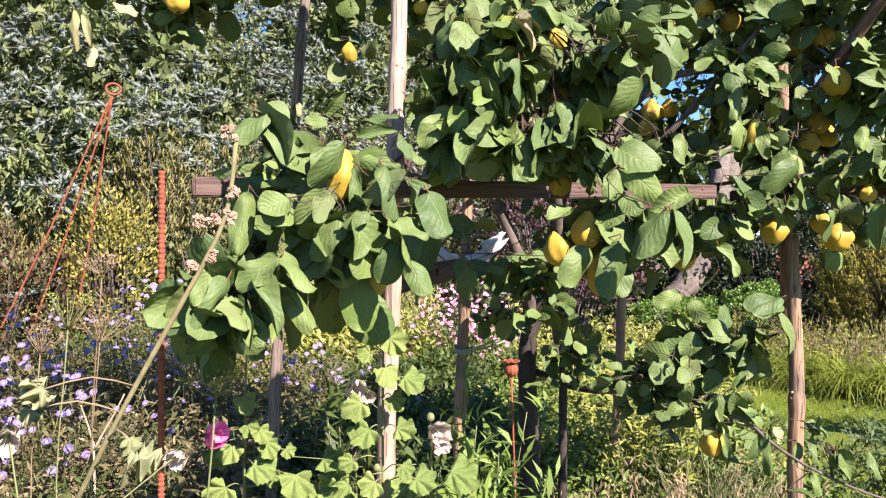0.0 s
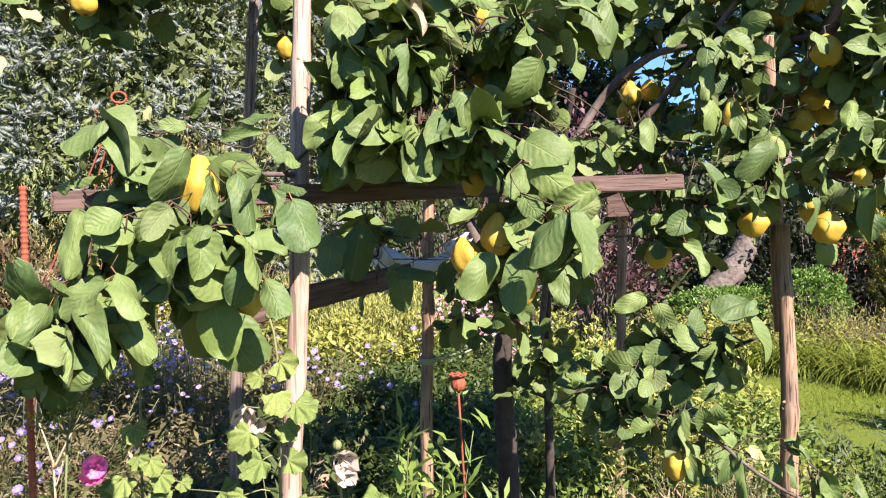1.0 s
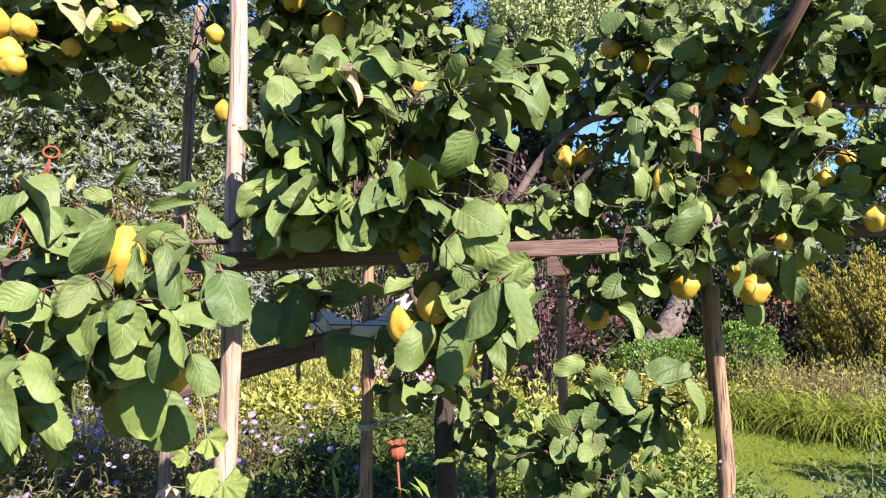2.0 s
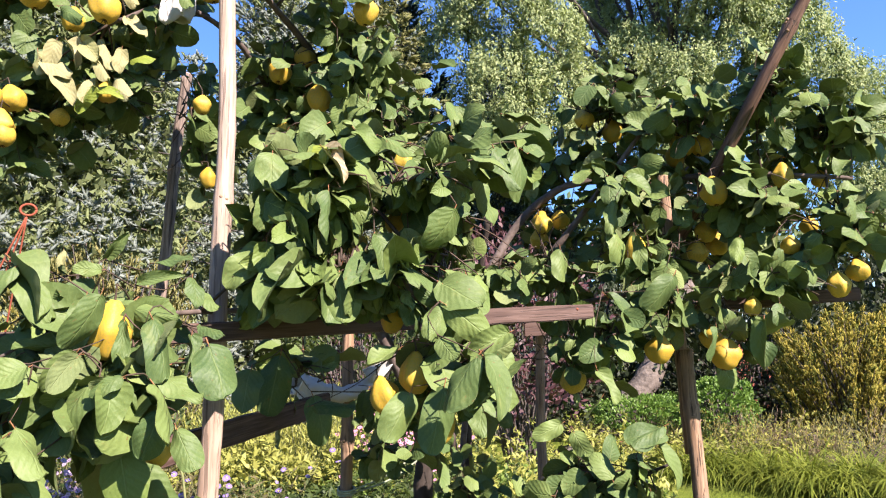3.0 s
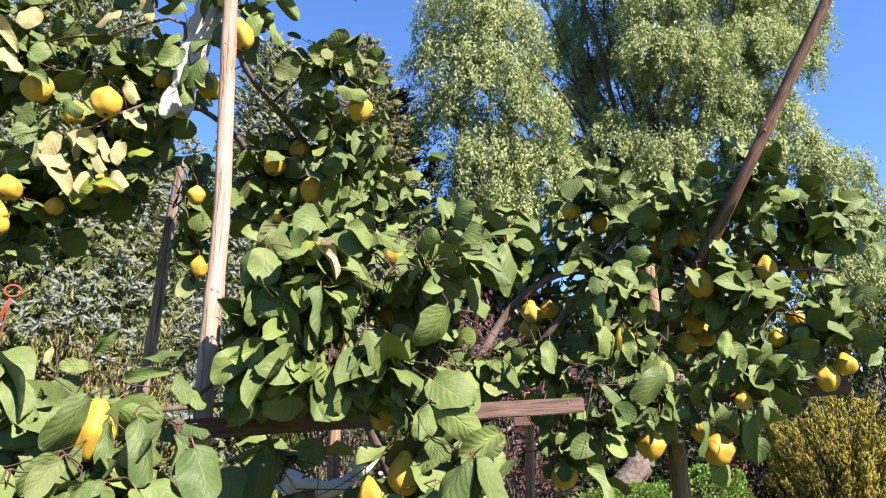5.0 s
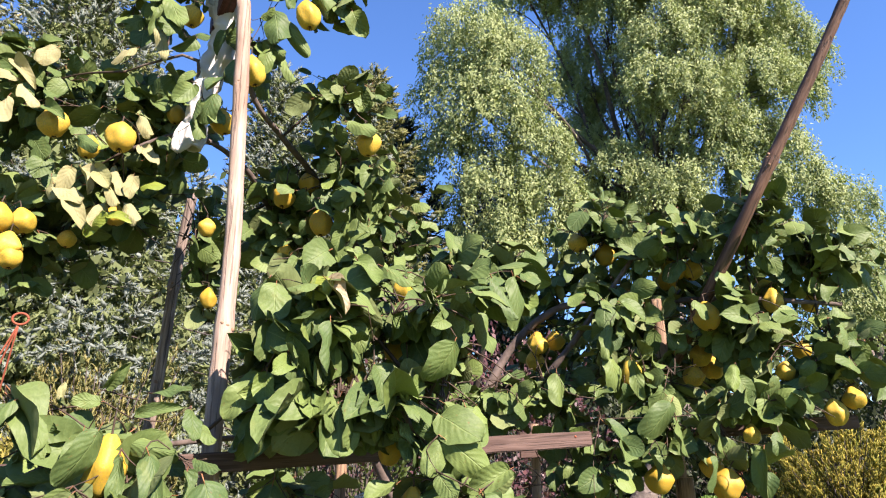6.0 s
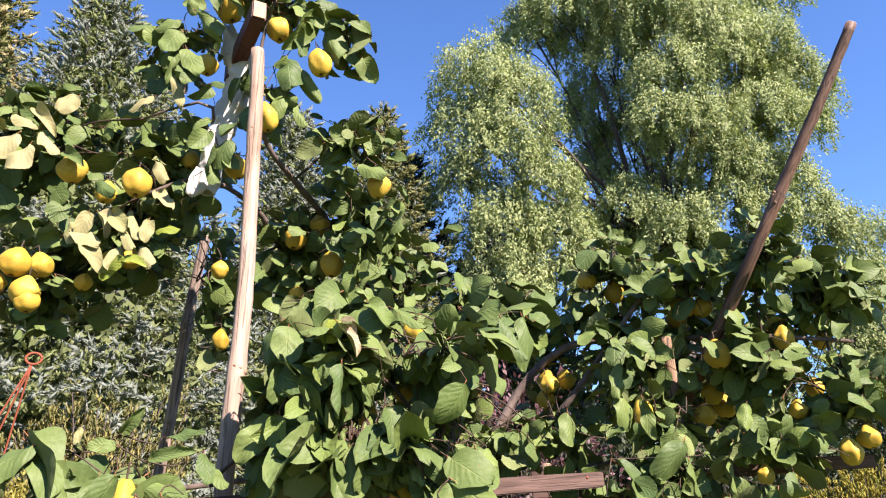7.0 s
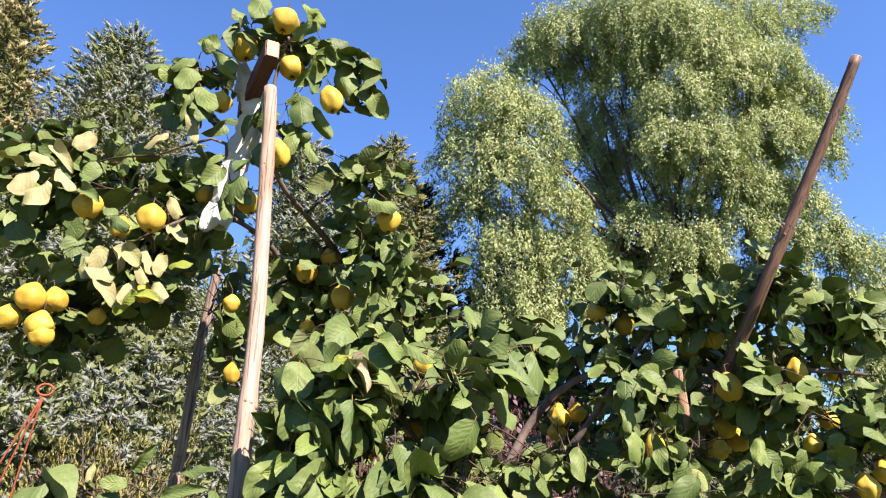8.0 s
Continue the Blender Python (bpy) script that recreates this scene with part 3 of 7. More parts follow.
def spruce(name, x, y, height, radius, mats, label, seed, whorls=28, size=0.17, sag=0.35, weep=0.6, lift=0.5, gap=0.12, silver=0.0, cones=0, boughs=9):
    """A spruce: trunk and whorls of boughs that rise near the top and sag lower down, each a flat spray of side shoots with plump needled twigs."""
    rng = np.random.default_rng(seed)
    root = thing(name, (x, y, 0), label, "tree")
    l = spline([[x, y, -0.05], [x + 0.03, y, height * 0.5], [x, y, height]], 0.4)
    part("trunk", tubes("trunk", [(l, np.linspace(0.17, 0.012, len(l)))], 8), DARK_BARK, root)
    lines, P_, D_, S_, K_, I_ = [], [], [], [], [], []
    for w in range(whorls):
        f = (w + rng.uniform(-0.25, 0.25)) / whorls
        h = height * (0.04 + 0.95 * max(0.0, f) ** 0.95)
        top = h / height
        reach = radius * (1 - top) + 0.07
        for k in range(boughs):
            a = 2 * np.pi * (k + rng.uniform(-0.3, 0.3)) / boughs + w * 1.3
            R = reach * rng.uniform(0.68, 1.15)
            out = np.array([math.cos(a), math.sin(a), 0])
            if out[1] > 0.4 and rng.random() < 0.85:
                continue
            side = np.array([-out[1], out[0], 0])
            slope = lift * max(0, top - 0.45) * 2 - sag * (1 - top)
            b0 = np.array([x, y, h])
            ln = spline([b0, b0 + out * R * 0.45 + np.array([0, 0, R * (slope * 0.5 + 0.05)]), b0 + out * R + np.array([0, 0, R * slope]), b0 + out * (R + 0.10) + np.array([0, 0, R * slope + 0.07])], 0.2)
            lines.append((ln[::2], np.linspace(0.018, 0.004, len(ln[::2]))))
            n = max(4, int(R * 0.85 / (gap * (1.05 - 0.55 * top))))
            for j in range(n):
                t = 1.0 - 0.68 * ((j + rng.uniform(0, 1)) / n) ** 1.3
                q = ln[min(len(ln) - 1, int(t * (len(ln) - 1)))]
                length = min(0.75, 0.13 + 0.40 * (1.08 - t) * R) * rng.uniform(0.7, 1.2)
                pale = rng.random() < silver * (0.35 + 0.9 * t)
                for sgn in (-1, 1):
                    way = out * 0.62 + side * sgn * 0.78 + np.array([0, 0, 0.10 * lift - 0.25 * weep + rng.normal(0, 0.34)])
                    m = max(2, int(length / (size * 0.56)))
                    tt = (np.arange(m) + rng.uniform(0.2, 1, m)) / m
                    P_.append(q + way * (tt * length)[:, None] + rng.normal(0, 0.02, (m, 3)))
                    alt = np.where(np.arange(m) % 2, 1.0, -1.0)[:, None] * np.cross(way, [0, 0, 1.0])
                    hang = (0.12 if pale else 1.0) * weep * (1.1 - 0.8 * top)
                    D_.append(way * (0.4 if pale else 0.45) + alt * 0.3 + rng.normal(0, 0.45 if pale else 0.28, (m, 3)) + np.array([0, 0, 0.35 * lift * top - hang + (0.3 if pale else 0.0)]))
                    S_.append(size * (1.0 if pale else 1.1) * rng.uniform(0.7, 1.25, m) * (1.1 - 0.3 * tt) * (1.05 - 0.35 * top))
                    K_.append((np.full(m, pale) & (rng.random(m) < 0.9)) | (rng.random(m) < silver * 0.06))
            P_.append(ln[-1][None])
            D_.append((out + np.array([0, 0, 0.6 * slope + 0.2]))[None])
            S_.append(np.array([size * 1.2]))
            K_.append(np.array([rng.random() < silver]))
        # needle chips inside the tree, coloured light so its shaded gaps look brighter
        m = int(640 * reach)
        a = rng.uniform(0, 2 * np.pi, m)
        r = reach * 0.84 * rng.random(m) ** 0.4
        I_.append(np.stack([x + np.cos(a) * r, y + np.sin(a) * r, h - r * sag * (1 - top) + rng.normal(0, 0.12, m)], -1))
    # the leading shoot
    P_.append(np.stack([np.full(7, x), np.full(7, y), height - 0.30 + 0.05 * np.arange(7)], -1))
    D_.append(rng.normal(0, 0.35, (7, 3)) + np.array([0, 0, 1.0]))
    S_.append(np.full(7, size * 1.1))
    K_.append(np.full(7, silver > 0))
    part("bough_wood", tubes("bough_wood", lines, 4), DARK_BARK, root, kind="stuff")
    pos, d, s, pale = np.concatenate(P_), np.concatenate(D_), np.concatenate(S_), np.concatenate(K_)
    keep = pos[:, 2] > 0.15
    pos, d, s, pale = pos[keep], d[keep], s[keep], pale[keep]
    vs = [needle_twig(rng) for _ in range(8)]
    for sel, name_, mt in ((~pale, "needle_foliage", mats[0]), (pale, "silvery_foliage", mats[1])):
        if sel.any():
            c = int(sel.sum())
            part(name_, scatter(name_, vs, pos[sel], frames_of(d[sel], unit(rng, c)), np.stack([s[sel]] * 3, -1), rng), mt, root, kind="stuff")
    q = np.concatenate(I_)
    q = q[q[:, 2] > 0.2]
    s = 0.13 * rng.uniform(0.6, 1.3, len(q))
    part("inner_foliage", scatter("inner_foliage", [chip(0.5), chip(0.7, 0.3)], q, frames_of(unit(rng, len(q)), unit(rng, len(q))), np.stack([s] * 3, -1), rng), SPRUCE_INNER, root, kind="stuff")
    for i in range(cones):
        a, dz = rng.uniform(0, 6.28), rng.uniform(0.25, 1.3)
        r = 0.10 + dz * 0.20
        p = np.array([x + math.cos(a) * r, y - abs(math.sin(a)) * r, height - dz])
        c = spline([p, p - np.array([0, 0, 0.05]), p - np.array([0.01, 0, 0.11])], 0.02)
        part("cone", tubes("cone", [(c, 0.022 * np.sin(np.linspace(0.4, 2.9, len(c))))], 6), CONE, root, "brown hanging cone")


def weeping_crown(rng, lobes, tresses, leaves, drop):
    """Leaf places, ways and outward turns: each lobe of the crown wears many hanging tresses on its skin."""
    P_, D_, O_ = [], [], []
    for cx, cy, cz, r in lobes:
        n = int(tresses * r ** 1.7)
        u = unit(rng, n * 2)
        u = u[(u[:, 2] > -0.45) & (u[:, 1] < 0.75)][:n]
        n = len(u)
        lump = 1 + 0.20 * np.sin(u[:, 0] * 5 + cx * 7) * np.cos(u[:, 2] * 6 + cz * 3) + 0.10 * np.sin(u[:, 1] * 9 + cy * 5 + u[:, 0] * 7)
        a = np.array([cx, cy, cz]) + u * (r * (0.62 + 0.42 * rng.random(n) ** 0.6) * lump)[:, None] * np.array([1, 1, 0.92])
        ln = drop * rng.uniform(0.25, 1.0, n) ** 1.3 * (0.5 + 0.5 * min(1.3, r))
        k = np.maximum(6, (leaves * (0.35 + ln)).astype(int))
        at, t = np.repeat(np.arange(n), k), rng.random(int(k.sum()))
        out = u * np.array([1, 1, 0.3])
        arch = 0.16 * np.sin(np.minimum(1, t * 1.6) * 1.57)
        fall = np.maximum(0, t - 0.12) * ln[at]
        wide = (0.072 + 0.03 * rng.random(n))[at] * (1.15 - 0.75 * t)
        sway = rng.normal(0, 0.09, (n, 2))
        q = a[at] + out[at] * arch[:, None] + rng.normal(0, 1, (len(at), 3)) * wide[:, None]
        q[:, 2] -= fall
        q[:, :2] += sway[at] * t[:, None]
        P_.append(q)
        D_.append(np.array([0, 0, -0.8]) + rng.normal(0, 0.55, (len(at), 3)) + out[at] * 0.25)
        O_.append(u[at] + unit(rng, len(at)) * 0.75 + np.array([0, -0.15, 0.15]))
    return np.concatenate(P_), np.concatenate(D_), np.concatenate(O_)


def willow(name, x, y, fork, lobes, mat, label, seed, trunk_r, size, tresses=150, leaves=34, drop=1.2):
    """A weeping tree: trunk, limbs to the lobes, and a crown of hanging leafy tresses."""
    rng = np.random.default_rng(seed)
    root = thing(name, (x, y, 0), label, "tree")
    f0 = np.array(fork)
    l = spline([(x, y, -0.1), (x + 0.1, y, fork[2] * 0.5), f0], 0.4)
    part("trunk", tubes("trunk", [(l, np.linspace(trunk_r, trunk_r * 0.75, len(l)))], 12, 0.04, rng), OLD_BARK, root)
    lines = []
    for cx, cy, cz, r in lobes:
        c = np.array([cx, cy, cz])
        if r > 0.72:
            b0 = f0 + np.array([0, 0, rng.uniform(-0.9, 0.3)])
            low = np.array([0, 0.35, -0.25]) * np.linalg.norm(c - f0) * 0.4
            m = spline([b0, b0 * 0.7 + c * 0.3 + low * 0.5 + rng.normal(0, 0.15, 3), b0 * 0.35 + c * 0.65 + low * 0.4 + rng.normal(0, 0.15, 3), c], 0.35)
            lines.append((m, np.linspace(0.085 * min(1.2, r), 0.02, len(m))))
            for e in unit(rng, 4):
                q = m[len(m) * 3 // 4]
                b = spline([q, (q + c + e * r * 0.7) / 2 + np.array([0, 0, 0.15]), c + e * r * 0.75], 0.5)
                lines.append((b, np.linspace(0.022, 0.007, len(b))))
    part("limb_wood", tubes("limb_wood", lines, 6, 0.03, rng), DARK_BARK, root, kind="stuff")
    pos, d, o = weeping_crown(rng, lobes, tresses, leaves, drop)
    s = size * rng.uniform(0.6, 1.35, len(pos))
    part("crown", scatter("crown", [chip(0.42), chip(0.5, -0.1), chip(0.36, 0.2)], pos, frames_of(d, o), np.stack([s, s, s], -1), rng), mat, root, kind="stuff")


# the far garden
spruce("blue_spruce", -4.33, 9.0, 9.2, 3.5, (SPRUCE_GREEN, SPRUCE_BLUE), "tall silvery blue spruce with sagging boughs", 21, whorls=36, size=0.19, silver=0.62, weep=1.2, gap=0.23, boughs=13)
spruce("blue_spruce", -2.1, 12.3, 9.2, 3.1, (SPRUCE_GREEN, SPRUCE_BLUE), "silvery blue spruce behind the garden", 22, whorls=30, size=0.21, silver=0.75, weep=0.7, gap=0.32, boughs=12)
spruce("blue_spruce", -5.05, 12.6, 10.5, 2.05, (SPRUCE_OLIVE, SPRUCE_BLUE), "slender spruce with brown cones behind another", 27, whorls=36, size=0.17, silver=0.5, weep=0.3, gap=0.34, cones=9)
spruce("olive_spruce", -8.1, 11.5, 12.3, 3.7, (SPRUCE_OLIVE, SPRUCE_TIP), "tall olive-green spruce behind the garden", 23, whorls=38, size=0.24, silver=0.35, weep=0.12, gap=0.42, sag=0.2, lift=0.8)
spruce("green_spruce", -0.43, 13.4, 9.85, 2.6, (SPRUCE_OLIVE, SPRUCE_BLUE), "slender grey-green spruce with brown cones", 28, whorls=28, size=0.22, silver=0.35, weep=0.2, gap=0.36, cones=10)
spruce("dark_spruce", 2.4, 17.8, 9.0, 3.0, (SPRUCE_DARK, SPRUCE_DARK), "dark blue-green spruce behind the garden", 26, whorls=16, size=0.42, sag=0.15, weep=0.15, gap=0.75)
spruce("dark_spruce", 0.0, 15.8, 10.0, 2.7, (SPRUCE_DARK, SPRUCE_DARK), "dark blue-green spruce behind the garden", 24, whorls=20, size=0.38, sag=0.15, weep=0.15, gap=0.65)
LEFT_LOBES = [(1.88, 14.2, 11.22, 0.98), (2.7, 14.0, 10.42, 0.9), (1.38, 14.4, 10.06, 0.73), (2.28, 14.0, 9.19, 1.0), (1.42, 14.4, 8.58, 0.75), (3.23, 14.3, 8.48, 0.75), (2.18, 14.2, 7.43, 0.85), (3.38, 14.6, 7.33, 0.8), (2.3, 14.5, 6.2, 0.9), (3.6, 14.9, 6.1, 0.8)]
TOP_LOBES = [(4.39, 15.2, 13.93, 1.2), (5.88, 15.0, 14.04, 1.4), (7.2, 14.8, 13.23, 1.3), (5.62, 15.6, 12.82, 1.1), (3.54, 15.6, 13.65, 0.8), (9.27, 15.8, 14.79, 1.1), (7.3, 15.8, 15.3, 1.0), (10.84, 16.2, 15.26, 0.7), (11.84, 16.2, 15.67, 0.36)]
RIGHT_LOBES = [(7.89, 14.6, 12.03, 1.15), (6.62, 14.4, 11.23, 0.95), (9.1, 15.0, 12.44, 1.1), (9.99, 15.4, 11.67, 1.05), (6.87, 14.2, 9.79, 0.95), (5.96, 14.0, 10.07, 0.55), (7.45, 14.6, 9.11, 0.75), (8.69, 14.8, 10.35, 1.0), (9.99, 15.2, 10.56, 0.75)]
LOW_LOBES = [(8.39, 15.0, 9.04, 0.8), (9.48, 15.4, 8.96, 0.7), (9.78, 15.2, 7.74, 0.75), (10.66, 15.2, 7.23, 0.7), (8.6, 15.0, 7.93, 0.65), (6.3, 14.7, 7.5, 0.8), (5.4, 15.0, 8.3, 0.6), (7.5, 14.7, 8.1, 0.6), (6.44, 16.8, 8.0, 0.9), (7.36, 16.2, 7.4, 0.85), (5.01, 16.0, 7.2, 0.9), (6.4, 15.6, 6.3, 0.9), (8.6, 15.4, 6.5, 0.9), (10.2, 15.2, 6.1, 0.8)]
BACK_LOBES = [(5.4, 16.6, 12.0, 0.9), (6.34, 17.4, 11.1, 1.0), (5.25, 17.4, 9.97, 1.0), (4.73, 17.0, 11.3, 0.8), (7.5, 17.8, 10.0, 0.8), (4.5, 17.2, 8.4, 0.9), (8.6, 17.4, 11.6, 0.8)]
willow("willow", 6.3, 15.9, (6.66, 15.8, 8.0), LEFT_LOBES + TOP_LOBES + RIGHT_LOBES + LOW_LOBES + BACK_LOBES, WILLOW, "large silvery-green weeping willow tree in sun", 31, 0.42, 0.088, tresses=165, leaves=66)
willow("birch", 11.8, 17.0, (11.8, 17.0, 4.0), [(11.0, 16.5, 6.4, 0.8), (12.2, 16.6, 6.6, 0.9), (13.4, 17.0, 6.3, 0.9), (12.6, 17.0, 5.2, 1.2), (11.2, 16.8, 5.0, 1.0), (14.3, 17.0, 7.2, 0.9), (15.0, 17.0, 5.6, 1.2)], WILLOW, "pale green tree with fine hanging leaves", 32, 0.2, 0.10, tresses=80, leaves=40)
# trees with y below 9 are unseen, added to block sky light
for i, (x, y, h, w) in enumerate([(-14, 17, 6, 4), (-9, 20, 8, 4), (-6, 17.5, 8.6, 2.6), (-3, 21, 7.5, 4), (3, 22, 6.5, 4), (9, 22, 6, 4), (15, 19, 6, 4), (19, 12, 5, 4), (-17, 10, 8, 4), (-14, 3, 16, 5), (17, 3, 12, 4.5), (15, -5, 9.5, 4.5), (10, -11, 9.5, 5), (3, -12, 12, 5), (-4, -11, 17, 5), (-9, -8, 18, 5), (-13, -3, 17, 5)]):
    shrub("sky_blocking_tree", (x, y, h * 0.5), (w, 2.2, h * 0.52), 5400 if y > 9 else 2200, 0.34, FAR_LEAF, "dense green trees closing the garden, unseen ones blocking sky light", 60 + i, "tree", 0.5)
shrub("box_ball", (4.22, 9.4, 0.66), (0.46, 0.42, 0.40), 9000, 0.038, BOX, "clipped round bright green box bush", 81, shell=0.86, loose=0.05, shape=0.6)
shrub("low_evergreen", (3.25, 9.6, 0.62), (0.62, 0.45, 0.26), 6000, 0.045, BOX, "low spreading green evergreen bush", 82, shell=0.75, loose=0.07)
conifer_shrub("bronze_conifer", (6.05, 9.5, 1.1), (1.05, 0.85, 0.9), 7000, 0.095, BRONZE, "bronze-green feathery conifer bush beside the lawn", 83, plumes=44)
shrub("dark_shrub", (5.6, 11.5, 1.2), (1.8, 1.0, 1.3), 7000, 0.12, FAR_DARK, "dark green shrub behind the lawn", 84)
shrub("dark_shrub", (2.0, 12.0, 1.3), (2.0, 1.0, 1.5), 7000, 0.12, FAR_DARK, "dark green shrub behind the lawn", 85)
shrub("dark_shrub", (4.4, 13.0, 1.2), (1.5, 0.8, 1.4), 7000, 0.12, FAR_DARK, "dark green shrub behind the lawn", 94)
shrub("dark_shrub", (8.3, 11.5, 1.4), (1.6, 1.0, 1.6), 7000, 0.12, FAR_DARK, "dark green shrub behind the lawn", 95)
# unseen shrub, added so that its shadow falls across the lawn
shrub("green_shrub", (4.75, 4.55, 0.95), (0.55, 0.5, 0.75), 2600, 0.08, FAR_LEAF, "unseen green shrub added to shade the lawn", 97)
shrub("purple_shrub", (1.5, 8.6, 1.9), (1.0, 0.8, 1.2), 3600, 0.09, PURPLE, "purple-leaved shrub behind the quince tree", 86)
shrub("purple_shrub", (-0.3, 9.6, 1.6), (0.8, 0.7, 1.3), 2400, 0.09, PURPLE, "purple-leaved shrub behind the quince tree", 87)
shrub("green_shrub", (-0.5, 8.8, 1.3), (1.0, 0.8, 1.1), 3000, 0.08, HERB, "light green leafy shrub behind the poles", 88)
conifer_shrub("golden_shrub", (-2.75, 6.9, 1.45), (1.0, 0.8, 1.30), 5000, 0.12, GOLD, "golden-green feathery shrub below the spruce", 89, plumes=55)
conifer_shrub("golden_shrub", (-4.1, 6.7, 0.95), (1.0, 0.8, 1.0), 4000, 0.12, GOLD, "golden-green feathery shrub below the spruce", 90, plumes=45)
shrub("yellow_shrub", (-2.95, 6.0, 1.2), (0.42, 0.4, 0.8), 5200, 0.045, YELLOW_LEAF, "yellow-leaved shrub in the flower bed", 91)
shrub("russet_shrub", (-3.7, 5.6, 0.8), (0.95, 0.6, 0.85), 4200, 0.06, RUSSET, "russet autumn shrub in the flower bed", 92)
shrub("green_shrub", (-2.35, 6.5, 0.8), (0.8, 0.6, 0.9), 3400, 0.07, FAR_LEAF, "dark green leafy shrub in the flower bed", 93)


def leaning_trunk():
    rng = np.random.default_rng(8)
    root = thing("old_tree", (3.2, 11.2, 0), "leaning grey gnarled trunk of an old tree", "tree")
    l = spline([(3.1, 11.2, -0.1), (3.45, 11.2, 0.5), (3.95, 11.2, 1.1), (4.35, 11.3, 2.0), (4.6, 11.5, 3.4)], 0.08)
    part("trunk", tubes("trunk", [(l, np.linspace(0.24, 0.13, len(l)))], 14, 0.03, rng), OLD_BARK, root)
    for k in range(4):
        a = np.array([3.2 + 0.15 * k, 11.1, 0.12])
        e = a + np.array([rng.uniform(-0.8, 0.4), -0.5, -0.14])
        r = spline([a, (a + e) / 2 + np.array([0, 0, 0.06]), e], 0.1)
        part("root", tubes("root", [(r, np.linspace(0.1, 0.03, len(r)))], 8, 0.05, rng), OLD_BARK, root)


leaning_trunk()


def rockery():
    """A low bank of earth behind the lilies, edged with stones."""
    a = np.linspace(0, 2 * np.pi, 40, endpoint=False)
    V = [[4.6, 10.1, 0.42]]
    for k in range(1, 6):
        for t in a:
            r = k / 5 * (1 + 0.05 * math.sin(4 * t) + 0.03 * math.sin(9 * t))
            V.append([4.6 + 2.9 * r * math.cos(t), 10.1 + 1.35 * r * math.sin(t), 0.42 * (1 - (k / 5) ** 2.2) - (0.05 if k == 5 else 0)])
    F = [[0, 1 + i, 1 + (i + 1) % 40] for i in range(40)] + [[1 + (k - 1) * 40 + i, 1 + k * 40 + i, 1 + k * 40 + (i + 1) % 40, 1 + (k - 1) * 40 + (i + 1) % 40] for k in range(1, 5) for i in range(40)]
    me = bpy.data.meshes.new("rockery_bank")
    me.from_pydata(V, [], F)
    tagged(part("rockery_bank", me, SOIL), "dark earth bank of the rockery", "ground", kind="structure")
    rng = np.random.default_rng(9)
    root = tagged(thing("rock_edging", (4, 9.0, 0), "row of grey edging stones of the rockery", "rocks"), kind="structure")
    for i in range(16):
        bm = bmesh.new()
        bmesh.ops.create_icosphere(bm, subdivisions=2, radius=1)
        s = rng.uniform(0.06, 0.15, 3) * np.array([1.3, 1, 0.7])
        o = rng.uniform(0, 9, 3)
        for v in bm.verts:
            n = noise.noise(Vector(v.co) * 1.3 + Vector(o)) * 0.45 + 1
            v.co = Vector((v.co.x * s[0] * n, v.co.y * s[1] * n, v.co.z * s[2] * n))
        t = math.pi * (1.03 + 0.94 * (i + rng.uniform(-0.3, 0.3)) / 16)
        q = 0.82 if i % 2 else 0.66
        bmesh.ops.translate(bm, verts=bm.verts, vec=(4.6 + 2.9 * q * math.cos(t), 10.1 + 1.35 * q * math.sin(t), 0.42 * (1 - q ** 2.2) + 0.0))
        part("stone", bm, STONE, root)


rockery()


def brick_wall():
    root = tagged(thing("brick_wall", (6.6, 13.6, 0), "low red brick wall seen through the shrubs", "wall"), kind="structure")
    bm = bmesh.new()
    bmesh.ops.create_cube(bm, size=1, matrix=Matrix.LocRotScale((6.75, 13.87, 0.75), None, (1.05, 0.2, 1.5)))
    part("wall_core", bm, STONE, root)
    me = bpy.data.meshes.new("brick")
    bm = bmesh.new()
    bmesh.ops.create_cube(bm, size=1, matrix=Matrix.Diagonal((0.23, 0.06, 0.063, 1)))
    bmesh.ops.bevel(bm, geom=bm.edges[:], offset=0.004, segments=1, affect="EDGES")
    bm.to_mesh(me)
    bm.free()
    for r in range(19):
        for c in range(4):
            part("brick", me, BRICK, root, m=Matrix.Translation((6.35 + c * 0.241 + 0.12 * (r % 2), 13.74, 0.05 + r * 0.0765)))


brick_wall()


